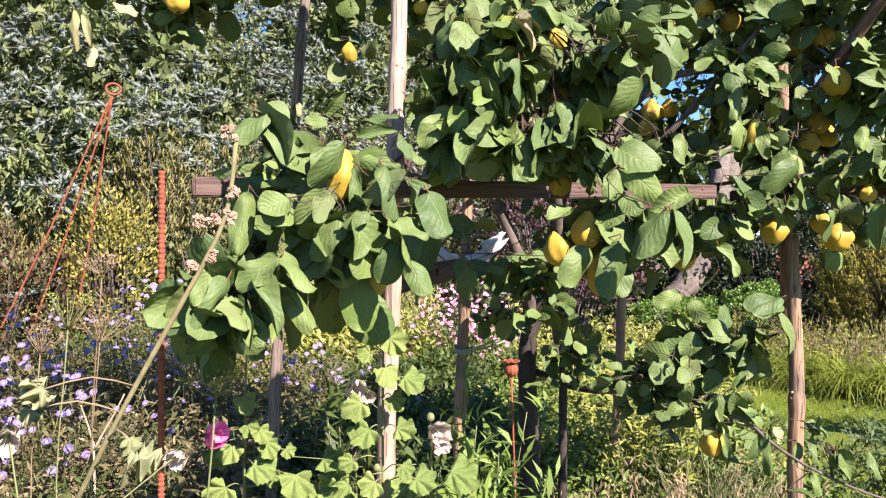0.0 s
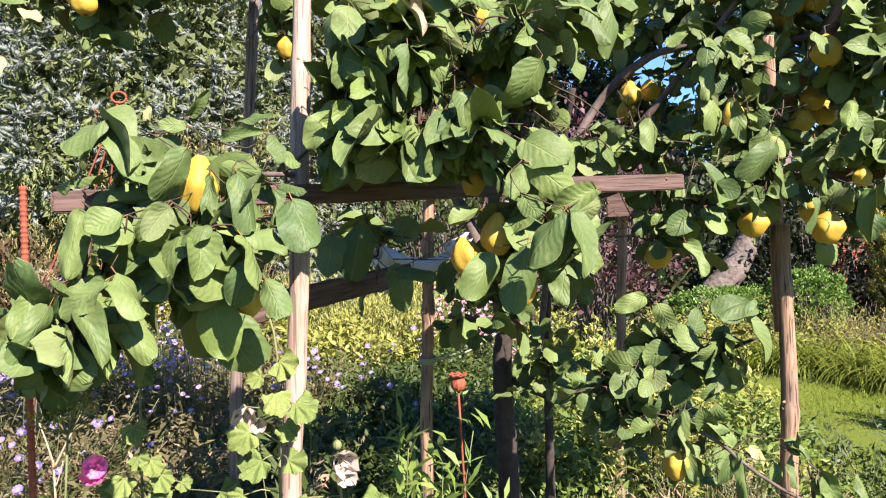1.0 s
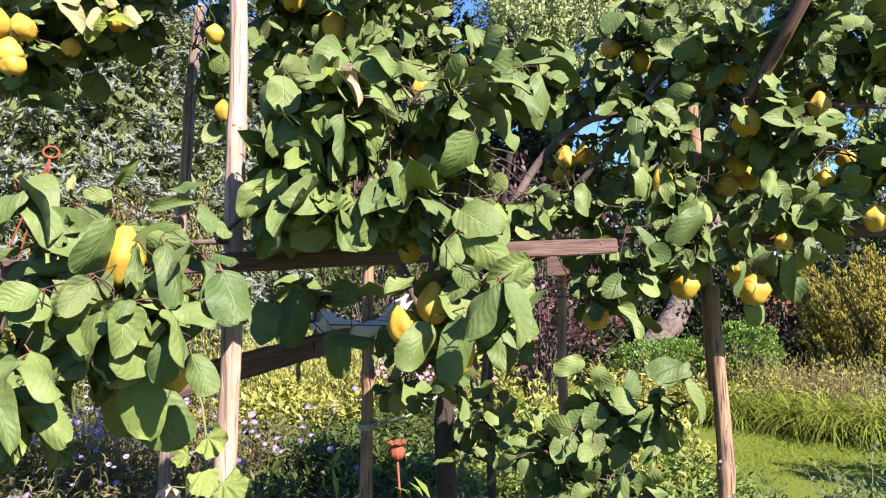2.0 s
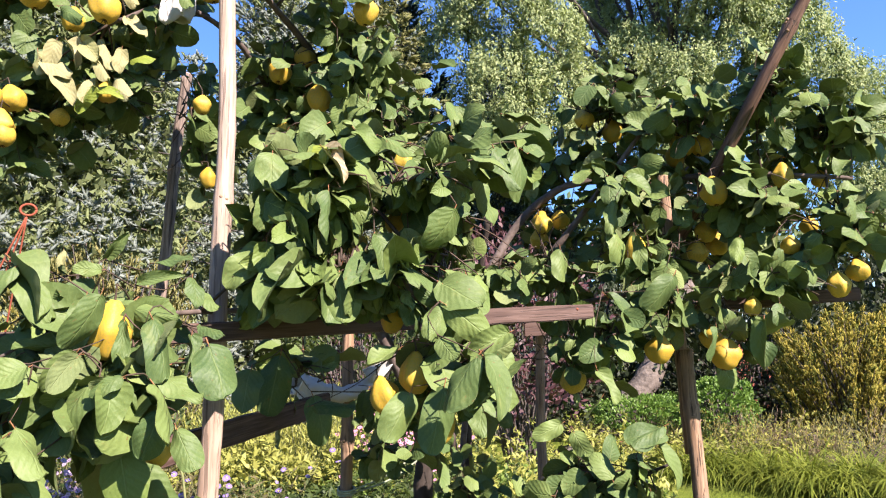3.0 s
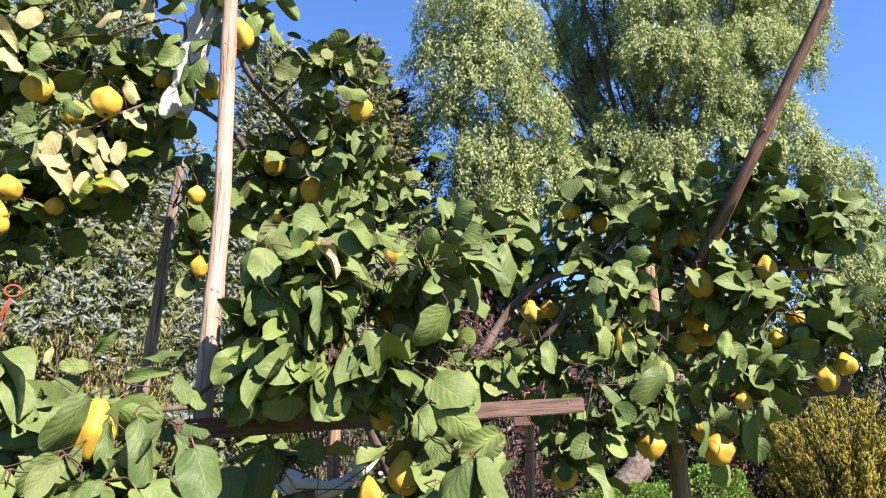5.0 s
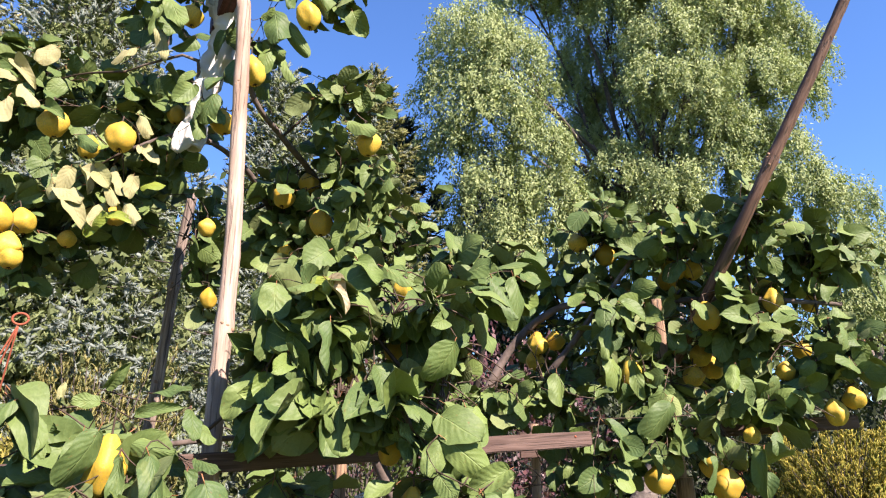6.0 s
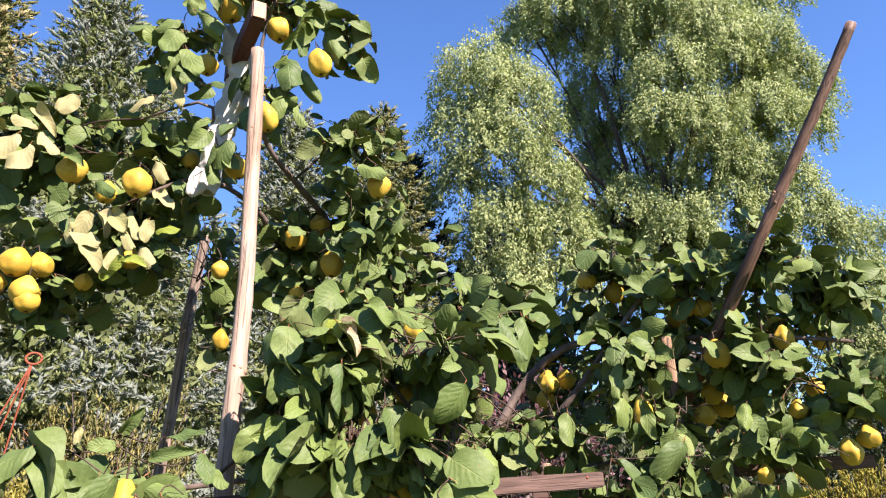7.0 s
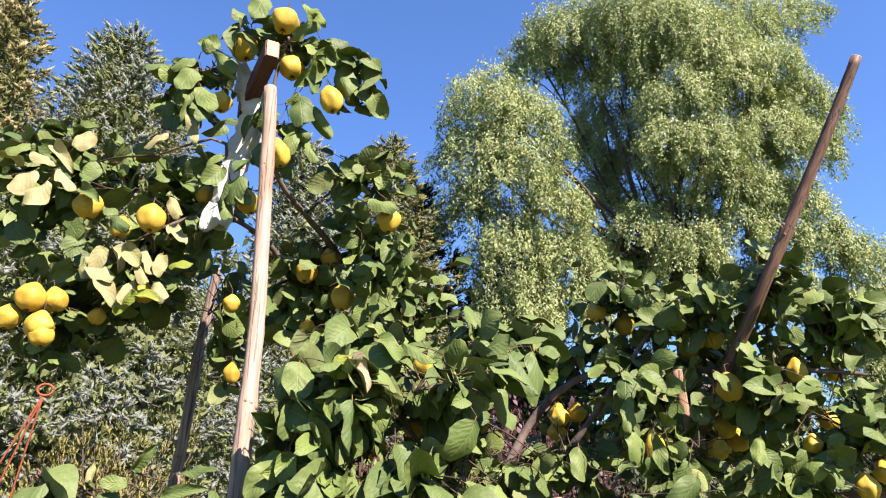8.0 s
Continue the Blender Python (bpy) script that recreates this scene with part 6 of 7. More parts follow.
def fill_clump(c, radii, n, size, singles):
    """Twigs from the clump's heart outwards, leaves on both sides along them."""
    c, radii = np.array(c), np.array(radii)
    start = nearest(c)
    if singles >= 0:
        twig(start, c, 0.005)
    singles = max(0, singles)
    hearts = [c]
    per = 6
    P_, D_ = [], []
    for k in range(max(1, n // per)):
        a = c + unit(leaf_rng, 1)[0] * radii * 0.35
        e = c + unit(leaf_rng, 1)[0] * radii * leaf_rng.uniform(0.7, 1.05)
        e[2] -= 0.02
        l = twig(a, e, 0.0026)
        twig(hearts[int(np.argmin([np.linalg.norm(h - a) for h in hearts]))], a, 0.003)
        hearts.append(a)
        for j in range(per):
            t = (j + 0.6) / per
            p = l[min(len(l) - 1, int(t * len(l)))]
            al = e - a
            al /= np.linalg.norm(al) + 1e-9
            sd = np.cross(al, [0, 0, 1.0])
            P_.append(p)
            D_.append(al * 0.45 + sd * (0.8 if j % 2 else -0.8) + leaf_rng.normal(0, 0.6, 3) + np.array([0, -0.1, -0.38]))
    P_, D_ = np.array(P_), np.array(D_)
    D_ /= np.linalg.norm(D_, axis=1)[:, None]
    N_ = TOWARDS * 0.6 + np.array(SUN_TO) * 0.55 + leaf_rng.normal(0, 0.85, (len(P_), 3))
    S_ = size * (0.42 + 0.80 * leaf_rng.random(len(P_)) ** 0.8)
    P_ = P_ + D_ * (S_ * 0.17)[:, None]
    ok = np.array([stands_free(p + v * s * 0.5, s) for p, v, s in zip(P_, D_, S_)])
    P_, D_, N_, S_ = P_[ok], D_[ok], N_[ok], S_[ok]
    for i in range(min(singles, len(P_))):
        part("leaf", LEAF_MESHES["green"][leaf_rng.integers(0, 10)], None, TREE, m=leaf_matrix(P_[i], D_[i], N_[i], S_[i], S_[i] * leaf_rng.uniform(0.76, 0.96)))
    return P_[singles:], D_[singles:], N_[singles:], S_[singles:]


bulk = [fill_clump((0.30, 1.52, 1.93), (0.26, 0.06, 0.12), 24, 0.075, -1), fill_clump((0.05, 1.55, 1.86), (0.16, 0.05, 0.10), 36, 0.075, -1)]
for clumps, singles, density in ((CLUMPS_LEFT, 6, 2.0), (CLUMPS_UPPER, 2, 2.1), (CLUMPS_CENTRE, 2, 2.1), (CLUMPS_RIGHT, 2, 2.5), (CLUMPS_LOW, 2, 1.6), (CLUMPS_INNER, 0, 2.7), (CLUMPS_BEHIND, 0, 2.2)):
    if clumps is CLUMPS_INNER:
        outer = sum(len(b[0]) for b in bulk)
    for x, y, z, rx, ry, rz, n, size in clumps:
        bulk.append(fill_clump((x, y, z), (rx, ry, rz), int(n * density), size * 1.06, singles))
bp, bd, bn, bs = (np.concatenate([b[i] for b in bulk]) for i in range(4))
for r in FRUIT_COVER:
    single_leaf(r[:3], r[3:6], r[6])
    q = np.array(r[:3]) - (np.array(r[3:6]) - np.array(r[:3])) * 0.16
    twig(bp[int(np.argmin(((bp - q) ** 2).sum(1)))], q, 0.0018)
wide = leaf_rng.uniform(0.80, 1.06, len(bp))
inner = np.arange(len(bp)) >= outer
for sel, name_, kinds in ((~inner, "foliage", LEAVES_PLAIN), (inner, "inner_foliage", LEAVES_INNER)):
    part(name_, scatter(name_, kinds, bp[sel], frames_of(bd[sel], bn[sel]), np.stack([bs[sel] * wide[sel], bs[sel], bs[sel]], -1), leaf_rng), SETS["green"], TREE, kind="stuff")


# ---- quinces ----
def quince_meshes():
    out = []
    rng = np.random.default_rng(4)
    for k in range(5):
        bm = bmesh.new()
        bmesh.ops.create_uvsphere(bm, u_segments=28, v_segments=18, radius=0.5)
        ph, lobes = rng.uniform(0, 6), rng.integers(4, 6)
        neck = rng.uniform(0.28, 0.6)
        for v in bm.verts:
            x, y, z = v.co
            a, h = math.atan2(y, x), z / 0.5
            r = 1 + 0.065 * math.cos(lobes * a + ph) * (1 - 0.5 * h * h) + 0.18 * noise.noise(v.co * 2.4 + Vector((k * 7, 0, 0))) + 0.03 * noise.noise(v.co * 7 + Vector((k * 3, 0, 0)))
            r *= (1 - neck * max(0, h) ** 1.3) * (1 - 0.10 * max(0, -h) ** 2)
            dip = -0.10 * math.exp(-((x * x + y * y) / 0.012)) * (1 if h < 0 else 0.6) * (-1 if h < 0 else 1)
            v.co = Vector((x * r, y * r, z + dip + 0.03 * (1 if h > 0 else -1) * math.cos(a + ph) * (1 - abs(h))))
        me = bpy.data.meshes.new("quince")
        bm.to_mesh(me)
        bm.free()
        me.polygons.foreach_set("use_smooth", np.ones(len(me.polygons), bool))
        me.materials.append(QUINCE)
        # dried flower remains at the lower end
        cm = bmesh.new()
        for i in range(6):
            a = i * math.pi / 3 + rng.uniform(-0.2, 0.2)
            p = Vector((math.cos(a), math.sin(a), 0))
            q = Vector((-p.y, p.x, 0)) * 0.035
            vs = [cm.verts.new(w) for w in (p * 0.03 + q + Vector((0, 0, -0.40)), p * 0.03 - q + Vector((0, 0, -0.40)), p * 0.12 - q * 0.3 + Vector((0, 0, -0.505)), p * 0.12 + q * 0.3 + Vector((0, 0, -0.505)))]
            cm.faces.new(vs)
        bmesh.ops.create_icosphere(cm, subdivisions=1, radius=0.055, matrix=Matrix.Translation((0, 0, -0.43)))
        ce = bpy.data.meshes.new("calyx")
        cm.to_mesh(ce)
        cm.free()
        ce.materials.append(CALYX)
        sl = spline([(0, 0, 0.40), (0.02, 0.01, 0.55), (0.05 * (k - 2), 0.03, 0.72)], 0.05)
        se = tubes("stalk", [(sl, np.linspace(0.03, 0.022, len(sl)))], 6)
        se.materials.append(TWIG)
        out.append((me, ce, se))
    return out


FRUIT = quince_meshes()
fruit_rng = np.random.default_rng(6)
for bunch in (QUINCES_LEFT, QUINCES_UPPER, QUINCES_RIGHT, QUINCES_FAR_RIGHT):
    for x, y, z, d, el in bunch:
        me, ce, se = FRUIT[fruit_rng.integers(0, 5)]
        m = Matrix.LocRotScale((x, y, z), Euler((fruit_rng.normal(0, 0.05 if el > 1.4 else 0.13), fruit_rng.normal(0, 0.05 if el > 1.4 else 0.13), fruit_rng.uniform(0, 6.28))), (d * 0.99, d * 0.99, d * el * 1.10))
        q = part("quince", me, QUINCE, m=m)
        tagged(q, "ripe yellow quince hanging on its twig", "quince", "quinces on the tree")
        part("calyx", ce, CALYX, q, "dried brown calyx", m=m)
        part("stalk", se, TWIG, q, m=m)
        top = m @ Vector((0, 0, 0.7))
        near = nearest(top)
        if np.linalg.norm(near - np.array(top)) > 0.16:
            near = bp[int(np.argmin(((bp - np.array(top)) ** 2).sum(1)))]
        twig(near, np.array(top), 0.003, 0.0)
part("twig_wood", tubes("twig_wood", TWIGS, 4), TWIG, TREE, kind="stuff")


# ---- ties, cloth and metal ----
def cloth_wrap(name, pts, r, label, seed, flaps=()):
    rng = np.random.default_rng(seed)
    l = spline(pts, 0.008)
    V, F, c0, c1 = tube_arrays(l, r * np.linspace(1.12, 0.62, len(l)), 28)
    n = len(l)
    t = np.repeat(np.linspace(0, 1, n), 28)
    a = np.tile(np.linspace(0, 2 * np.pi, 28, endpoint=False), n)
    L = np.repeat(l, 28, 0)
    # overlapping turns of the strip, with creases across and along them
    turn = (t * 6.5 + a / (2 * np.pi) + 0.12 * np.sin(a * 2 + t * 5)) % 1.0
    crease = np.array([noise.noise(Vector((math.cos(w) * 1.5, math.sin(w) * 1.5, k * 9 + seed))) + 0.6 * noise.noise(Vector((math.cos(w) * 3.5, math.sin(w) * 3.5, k * 24 + seed))) for w, k in zip(a, t)])
    fold = 0.86 + 0.17 * turn ** 2 + 0.22 * crease + 0.05 * np.sin(a * 4 + t * 9 + 1)
    V[:-2] = L + (V[:-2] - L) * fold[:, None]
    ob = part(name, mesh_arrays(name, V, F), CLOTH)
    mod = ob.modifiers.new("thickness", "SOLIDIFY")
    mod.thickness = 0.003
    tagged(ob, label, "cloth")
    for k, (p, q, w) in enumerate(flaps):
        p, q = np.array(p), np.array(q)
        uu, vv = np.meshgrid(np.linspace(-0.5, 0.5, 9), np.linspace(0, 1, 9))
        d = q - p
        sd = np.cross(d, [0.2, -1, 0.1])
        sd /= np.linalg.norm(sd)
        G = p + d * vv[..., None] + sd * (uu * w * (1 - 0.55 * vv))[..., None] + np.array([0, -1, 0]) * (0.012 * np.sin(uu * 9 + vv * 4 + k))[..., None]
        i = (np.arange(8)[:, None] * 9 + np.arange(8)[None]).ravel()
        fl = part("flap", mesh_arrays("flap", G.reshape(-1, 3), np.stack([i, i + 1, i + 10, i + 9], -1)), CLOTH, ob)
        fl.modifiers.new("thickness", "SOLIDIFY").thickness = 0.002


cloth_wrap("cloth_wrap", [(-0.275, 2.08, 3.12), (-0.25, 2.07, 3.06), (-0.236, 2.06, 2.985), (-0.262, 2.06, 2.89), (-0.296, 2.06, 2.80), (-0.313, 2.06, 2.72), (-0.32, 2.06, 2.648), (-0.332, 2.06, 2.575)], 0.054, "white cloth wrapped round a branch at the pole", 3, [((-0.262, 2.03, 3.07), (-0.304, 2.04, 3.20), 0.075), ((-0.318, 2.02, 2.63), (-0.362, 2.02, 2.545), 0.075)])
cloth_wrap("cloth_wrap", [(-0.075, 2.45, 1.50), (-0.02, 2.50, 1.475), (0.062, 2.56, 1.452), (0.13, 2.60, 1.47), (0.19, 2.63, 1.52), (0.24, 2.66, 1.57)], 0.034, "white cloth wrapped round a low branch", 5, [((-0.06, 2.44, 1.49), (-0.035, 2.44, 1.375), 0.06), ((0.15, 2.58, 1.50), (0.235, 2.58, 1.56), 0.07)])


def tie():
    root = thing("string_tie", (0.06, 2.58, 1.127), "pale string tying the trunk to a pole", "string")
    for k, dz in enumerate((0.0, 0.007, 0.013)):
        a = np.linspace(0, 2 * np.pi, 24)
        l = np.stack([0.066 + 0.0285 * np.cos(a), 2.595 + 0.0285 * np.sin(a), 1.12 + dz + 0.004 * np.sin(a)], -1)
        part("loop", tubes("loop", [(l, 0.0042)], 6), STRING, root)
    for k, (p, q) in enumerate((((0.085, 2.57, 1.122), (0.335, 2.71, 1.215)), ((0.09, 2.57, 1.132), (0.335, 2.71, 1.245)), ((0.085, 2.60, 1.128), (0.37, 2.72, 1.20)))[:2]):
        m = (np.array(p) + np.array(q)) / 2 - np.array([0, 0, 0.02])
        l = spline([p, m, q], 0.02)
        part("strand", tubes("strand", [(l, 0.0032)], 6), STRING, root)


tie()


def rebar():
    z = np.arange(-0.05, 1.667, 0.0022)
    l = np.stack([-0.597 + 0 * z, 1.47 + 0 * z, z], -1)
    r = 0.0062 + 0.0013 * (np.sin(z * 2 * np.pi / 0.0105) > 0.2)
    tagged(part("steel_bar", tubes("steel_bar", [(l, r)], 10), RUST), "rusty ribbed steel bar standing in the bed", "bar")


rebar()


def obelisk():
    root = thing("plant_support", (-3.4, 5.2, 0), "rusty rod plant support with a top ring", "plant support")
    top = np.array([-2.535, 5.2, 2.695])
    for p in ((-3.83, 5.1, -0.05), (-3.70, 5.5, -0.05), (-3.35, 5.75, -0.05)):
        l = spline([p, (np.array(p) + top) / 2 + np.array([0.05, 0, 0.03]), top], 0.1)
        part("rod", tubes("rod", [(l, 0.0068)], 8), RUST, root)
    a = np.linspace(0, 2 * np.pi, 26)
    l = np.stack([-2.528 + 0.048 * np.cos(a), 5.2 + 0.02 * np.cos(a), 2.735 + 0.042 * np.sin(a)], -1)
    part("ring", tubes("ring", [(l, 0.009)], 8), RUST, root)


obelisk()


def finial():
    root = thing("garden_stake", (0.222, 2.11, 0), "rust-red poppy head stake in the bed", "garden stake")
    part("rod", tubes("rod", [(spline([(0.232, 2.11, -0.05), (0.220, 2.11, 0.6), (0.204, 2.11, 1.12)], 0.1), 0.0032)], 8), RUST, root)
    bm = bmesh.new()
    bmesh.ops.create_uvsphere(bm, u_segments=20, v_segments=14, radius=0.021)
    for v in bm.verts:
        a = math.atan2(v.co.y, v.co.x)
        v.co *= 1 + 0.04 * math.cos(8 * a)
        v.co.z *= 1.05
    bmesh.ops.translate(bm, verts=bm.verts, vec=(0.204, 2.11, 1.137))
    head = part("seed_head", bm, RUST, root)
    n = 32
    V = [[0.204, 2.11, 1.163]]
    for k, rr in enumerate((0.014, 0.025)):
        for i in range(n):
            a = 2 * math.pi * i / n
            r = rr * (1 + 0.05 * math.cos(8 * a))
            V.append([0.204 + r * math.cos(a), 2.11 + r * math.sin(a), 1.163 + 0.0015 * k + 0.0025 * k * math.cos(8 * a)])
    Fc = [[0, 1 + i, 1 + (i + 1) % n] for i in range(n)] + [[1 + i, 1 + n + i, 1 + n + (i + 1) % n, 1 + (i + 1) % n] for i in range(n)]
    me = bpy.data.meshes.new("crown")
    me.from_pydata(V, [], Fc)
    cr = part("crown", me, RUST, head)
    cr.modifiers.new("thickness", "SOLIDIFY").thickness = 0.003
    bm = bmesh.new()
    bmesh.ops.create_cone(bm, segments=14, radius1=0.012, radius2=0.010, depth=0.012, cap_ends=True, matrix=Matrix.Translation((0.204, 2.11, 1.159)))
    part("neck", bm, RUST, head)


finial()


# ---- flowers and herbs of the bed ----
MALLOW = plant_material("mallow_leaf", (0.13, 0.20, 0.045), (0.30, 0.36, 0.10), 0.3, 0.65, patch=9.0, fine=30.0)
MALLOW_STEM = plain_material("mallow_stem", (0.10, 0.13, 0.045), (0.19, 0.185, 0.08), 0.7, 40, 0.3)
STALK = plain_material("hollyhock_stalk", (0.13, 0.115, 0.052), (0.24, 0.205, 0.105), 0.85, 60, 0.8)
PETAL_PINK = plant_material("mallow_pink", (0.72, 0.12, 0.42), (0.86, 0.36, 0.62), 0.3, 0.6)
PETAL_WHITE = plant_material("mallow_white", (0.46, 0.35, 0.31), (0.60, 0.52, 0.46), 0.3, 0.6)
PETAL_BROWN = plant_material("withered_petals", (0.22, 0.14, 0.09), (0.38, 0.27, 0.20), 0.15, 0.8)
WILTED = plant_material("wilted_leaf", (0.15, 0.18, 0.07), (0.33, 0.33, 0.18), 0.3, 0.75, patch=20.0)


def lobed_leaf(rng, lobes=5):
    """A rounded leaf with blunt lobes, stalk at the origin, tip towards y, length about 1."""
    V, F = [[0, 0.0, 0]], []
    n = 40
    cup, ph = rng.uniform(-0.5, 0.6), rng.uniform(0, 6)
    rough = 0.5 if lobes == 4 else 0.05
    rings = (0.3, 0.6, 0.85, 1.0)
    for q in rings:
        for i in range(n + 1):
            a = -2.55 + 5.1 * i / n
            r = 0.54 * (1 + 0.11 * math.cos(a * lobes * 1.23 + 0.4 * math.sin(ph)) + 0.05 * noise.noise(Vector((a * 6, ph, 0))) + 0.07 * math.sin(a * 2 + ph) + 0.03 * math.sin(a * 23 + ph)) * q
            x, y = r * math.sin(a), 0.28 * q + r * math.cos(a)
            pleat = 0.07 * q * math.cos(a * lobes * 1.23 + 0.4 * math.sin(ph))
            V.append([x, y, cup * r * r * 1.3 + pleat + (0.10 + rough) * q * noise.noise(Vector((x * 5, y * 5, ph))) * 1.5 - 0.12 * q * abs(y)])
    for i in range(n):
        F.append([0, 1 + i, 2 + i, 2 + i])
        for k in range(len(rings) - 1):
            o = 1 + k * (n + 1) + i
            F.append([o, o + n + 1, o + n + 2, o + 1])
    V = np.array(V)
    low = V - np.array([0, 0, 0.012])
    F = np.array(F)
    return np.concatenate([V, low]), np.concatenate([F, F[:, ::-1] + len(V)])


def pydata(name, V, F):
    me = bpy.data.meshes.new(name)
    me.from_pydata(np.asarray(V).tolist(), [], [list(dict.fromkeys(f)) for f in np.asarray(F).tolist()])
    me.polygons.foreach_set("use_smooth", np.ones(len(me.polygons), bool))
    return me


mallow_rng = np.random.default_rng(15)
LOBED = [pydata("leaf", *lobed_leaf(mallow_rng)) for _ in range(5)]
LOBED_WILTED = [pydata("leaf", *lobed_leaf(mallow_rng, 4)) for _ in range(4)]
for me in LOBED:
    me.materials.append(MALLOW)
for me in LOBED_WILTED:
    me.materials.append(WILTED)


def flower_mesh(rng, petals=5, close=0.3, crumple=0.1):
    """An open mallow flower of width 1, opening towards y."""
    V, F = [], []
    for p in range(petals):
        a0 = 2 * np.pi * p / petals
        o = len(V)
        for j in range(5):
            t = j / 4
            for i in range(5):
                s = i / 4 - 0.5
                r = 0.05 + 0.47 * t
                a = a0 + s * 1.35 * (0.4 + 0.6 * t)
                V.append([r * math.cos(a), 0.35 * close * t + 0.25 * t * t * close + rng.normal(0, crumple * 0.25 * t) + 0.03 * p, r * math.sin(a)])
        for j in range(4):
            for i in range(4):
                F.append([o + j * 5 + i, o + j * 5 + i + 1, o + j * 5 + i + 6, o + j * 5 + i + 5])
    return pydata("petal_whorl", V, F)


def place(me, mat, parent, at, d, size, name, nrm=(0.1, -0.8, 0.6), label=""):
    R = frames_of(np.array([d], float), np.array([nrm], float))[0]
    m = Matrix([[R[i][0] * size, R[i][1] * size, R[i][2] * size, at[i]] for i in range(3)] + [[0, 0, 0, 1]])
    return part(name, me, mat, parent, label, m=m)


def mallow(name, stem, leaves, label, leafsize, flowers=(), buds=(), wilted=False, r=0.005):
    """A mallow: its stem, leaves at (x, z) places beside it, flowers (x, y, z, size, tone) and buds."""
    rng = np.random.default_rng(int(abs(stem[0][0]) * 1000))
    l = spline(stem, 0.03)
    root = thing(name, (stem[0][0], stem[0][1], 0), label, "mallow plant")
    part("stem", tubes("stem", [(l, np.linspace(r, r * 0.5, len(l)))], 9, 0.03, rng), STALK if wilted else MALLOW_STEM, root)
    for x, z in leaves:
        i = int(np.argmin(np.abs(l[:, 2] - z + 0.02)))
        p = np.array([x, l[i][1] - rng.uniform(0.02, 0.06), z])
        st = spline([l[i], (l[i] + p) / 2 + np.array([0, 0, 0.01]), p], 0.02)
        side = np.sign(x - l[i][0]) or 1
        lf = place((LOBED_WILTED if wilted else LOBED)[rng.integers(0, 3 if wilted else 5)], None, root, p, (side * 0.6 + rng.normal(0, 0.3), -0.3, -0.6 + rng.normal(0, 0.25)), leafsize * rng.uniform(0.5, 1.25), "leaf", (0.6 + rng.normal(0, 0.3), -0.6, 0.4 + rng.normal(0, 0.4)) if wilted else (0.2 + rng.normal(0, 0.25), -0.75, 0.6 + rng.normal(0, 0.2)))
        part("leaf_stalk", tubes("leaf_stalk", [(st, 0.0009 if wilted else 0.0014)], 5), DRY if wilted else MALLOW_STEM, root)
    for x, y, z, s, tone in flowers:
        close, crumple = {"pink": (1.0, 0.8), "white": (1.25, 0.7), "brown": (1.9, 1.5)}[tone]
        mat = {"pink": PETAL_PINK, "white": PETAL_WHITE, "brown": PETAL_BROWN}[tone]
        if tone == "brown":
            bm = bmesh.new()
            for k in range(5):
                o = Vector((x, y, z)) + Vector(rng.normal(0, s * 0.26, 3).tolist())
                made = bmesh.ops.create_icosphere(bm, subdivisions=3, radius=s * 0.30)["verts"]
                for v in made:
                    v.co = v.co * (1 + 0.9 * noise.noise(v.co * (4.5 / s) + o * 90) + 0.5 * noise.noise(v.co * (11 / s) + o * 50)) + o
            part("flower", bm, PETAL_BROWN, root, "withered brown flower")
            continue
        fl = place(flower_mesh(rng, 9 if tone == "pink" else 6, close, crumple), mat, root, (x, y, z), (rng.normal(0.25, 0.2), -0.7, rng.normal(0.35, 0.15) - (0.55 if tone == "white" else 0)), s, "flower", (0, 0.3, 1), {"pink": "deep pink flower", "white": "pale faded flower", "brown": "withered brown flower"}[tone])
        bm = bmesh.new()
        bmesh.ops.create_icosphere(bm, subdivisions=2, radius=s * 0.13, matrix=Matrix.Translation((x, y - s * 0.1, z)))
        part("flower_centre", bm, PISTIL if tone == "pink" else MALLOW_STEM, fl)
        i = int(np.argmin(((l - np.array([x, y, z - 0.02])) ** 2).sum(1)))
        part("flower_stalk", tubes("flower_stalk", [(spline([l[i], ((l[i] + np.array([x, y, z])) / 2), (x, y, z)], 0.02), 0.0012)], 5), MALLOW_STEM, root)
    for x, y, z, s in buds:
        bm = bmesh.new()
        bmesh.ops.create_uvsphere(bm, u_segments=10, v_segments=8, radius=s)
        for v in bm.verts:
            v.co.z *= 1.2 if v.co.z > 0 else 1
        bmesh.ops.translate(bm, verts=bm.verts, vec=(x, y, z))
        part("bud", bm, MALLOW_STEM, root)
        i = int(np.argmin(((l - np.array([x, y, z])) ** 2).sum(1)))
        part("flower_stalk", tubes("flower_stalk", [(np.array([l[i], [x, y, z]]), 0.0015)], 5), MALLOW_STEM, root)


mallow("mallow", [(-0.10, 1.60, -0.02), (-0.13, 1.58, 0.7), (-0.137, 1.585, 1.02), (-0.139, 1.60, 1.30), (-0.158, 1.61, 1.385)],
       [(-0.118, 1.30), (-0.165, 1.265), (-0.13, 1.235), (-0.085, 1.215), (-0.18, 1.16), (-0.115, 1.17), (-0.165, 1.095), (-0.10, 1.105), (-0.20, 1.03), (-0.09, 1.02), (-0.15, 0.98), (-0.06, 0.99), (-0.18, 0.93)],
       "green mallow climbing beside the pale pole", 0.054, [(-0.203, 1.57, 1.205, 0.05, "white"), (-0.172, 1.57, 1.175, 0.03, "white")], [(-0.158, 1.61, 1.387, 0.008), (-0.15, 1.585, 1.0, 0.009), (-0.17, 1.58, 0.985, 0.009)])
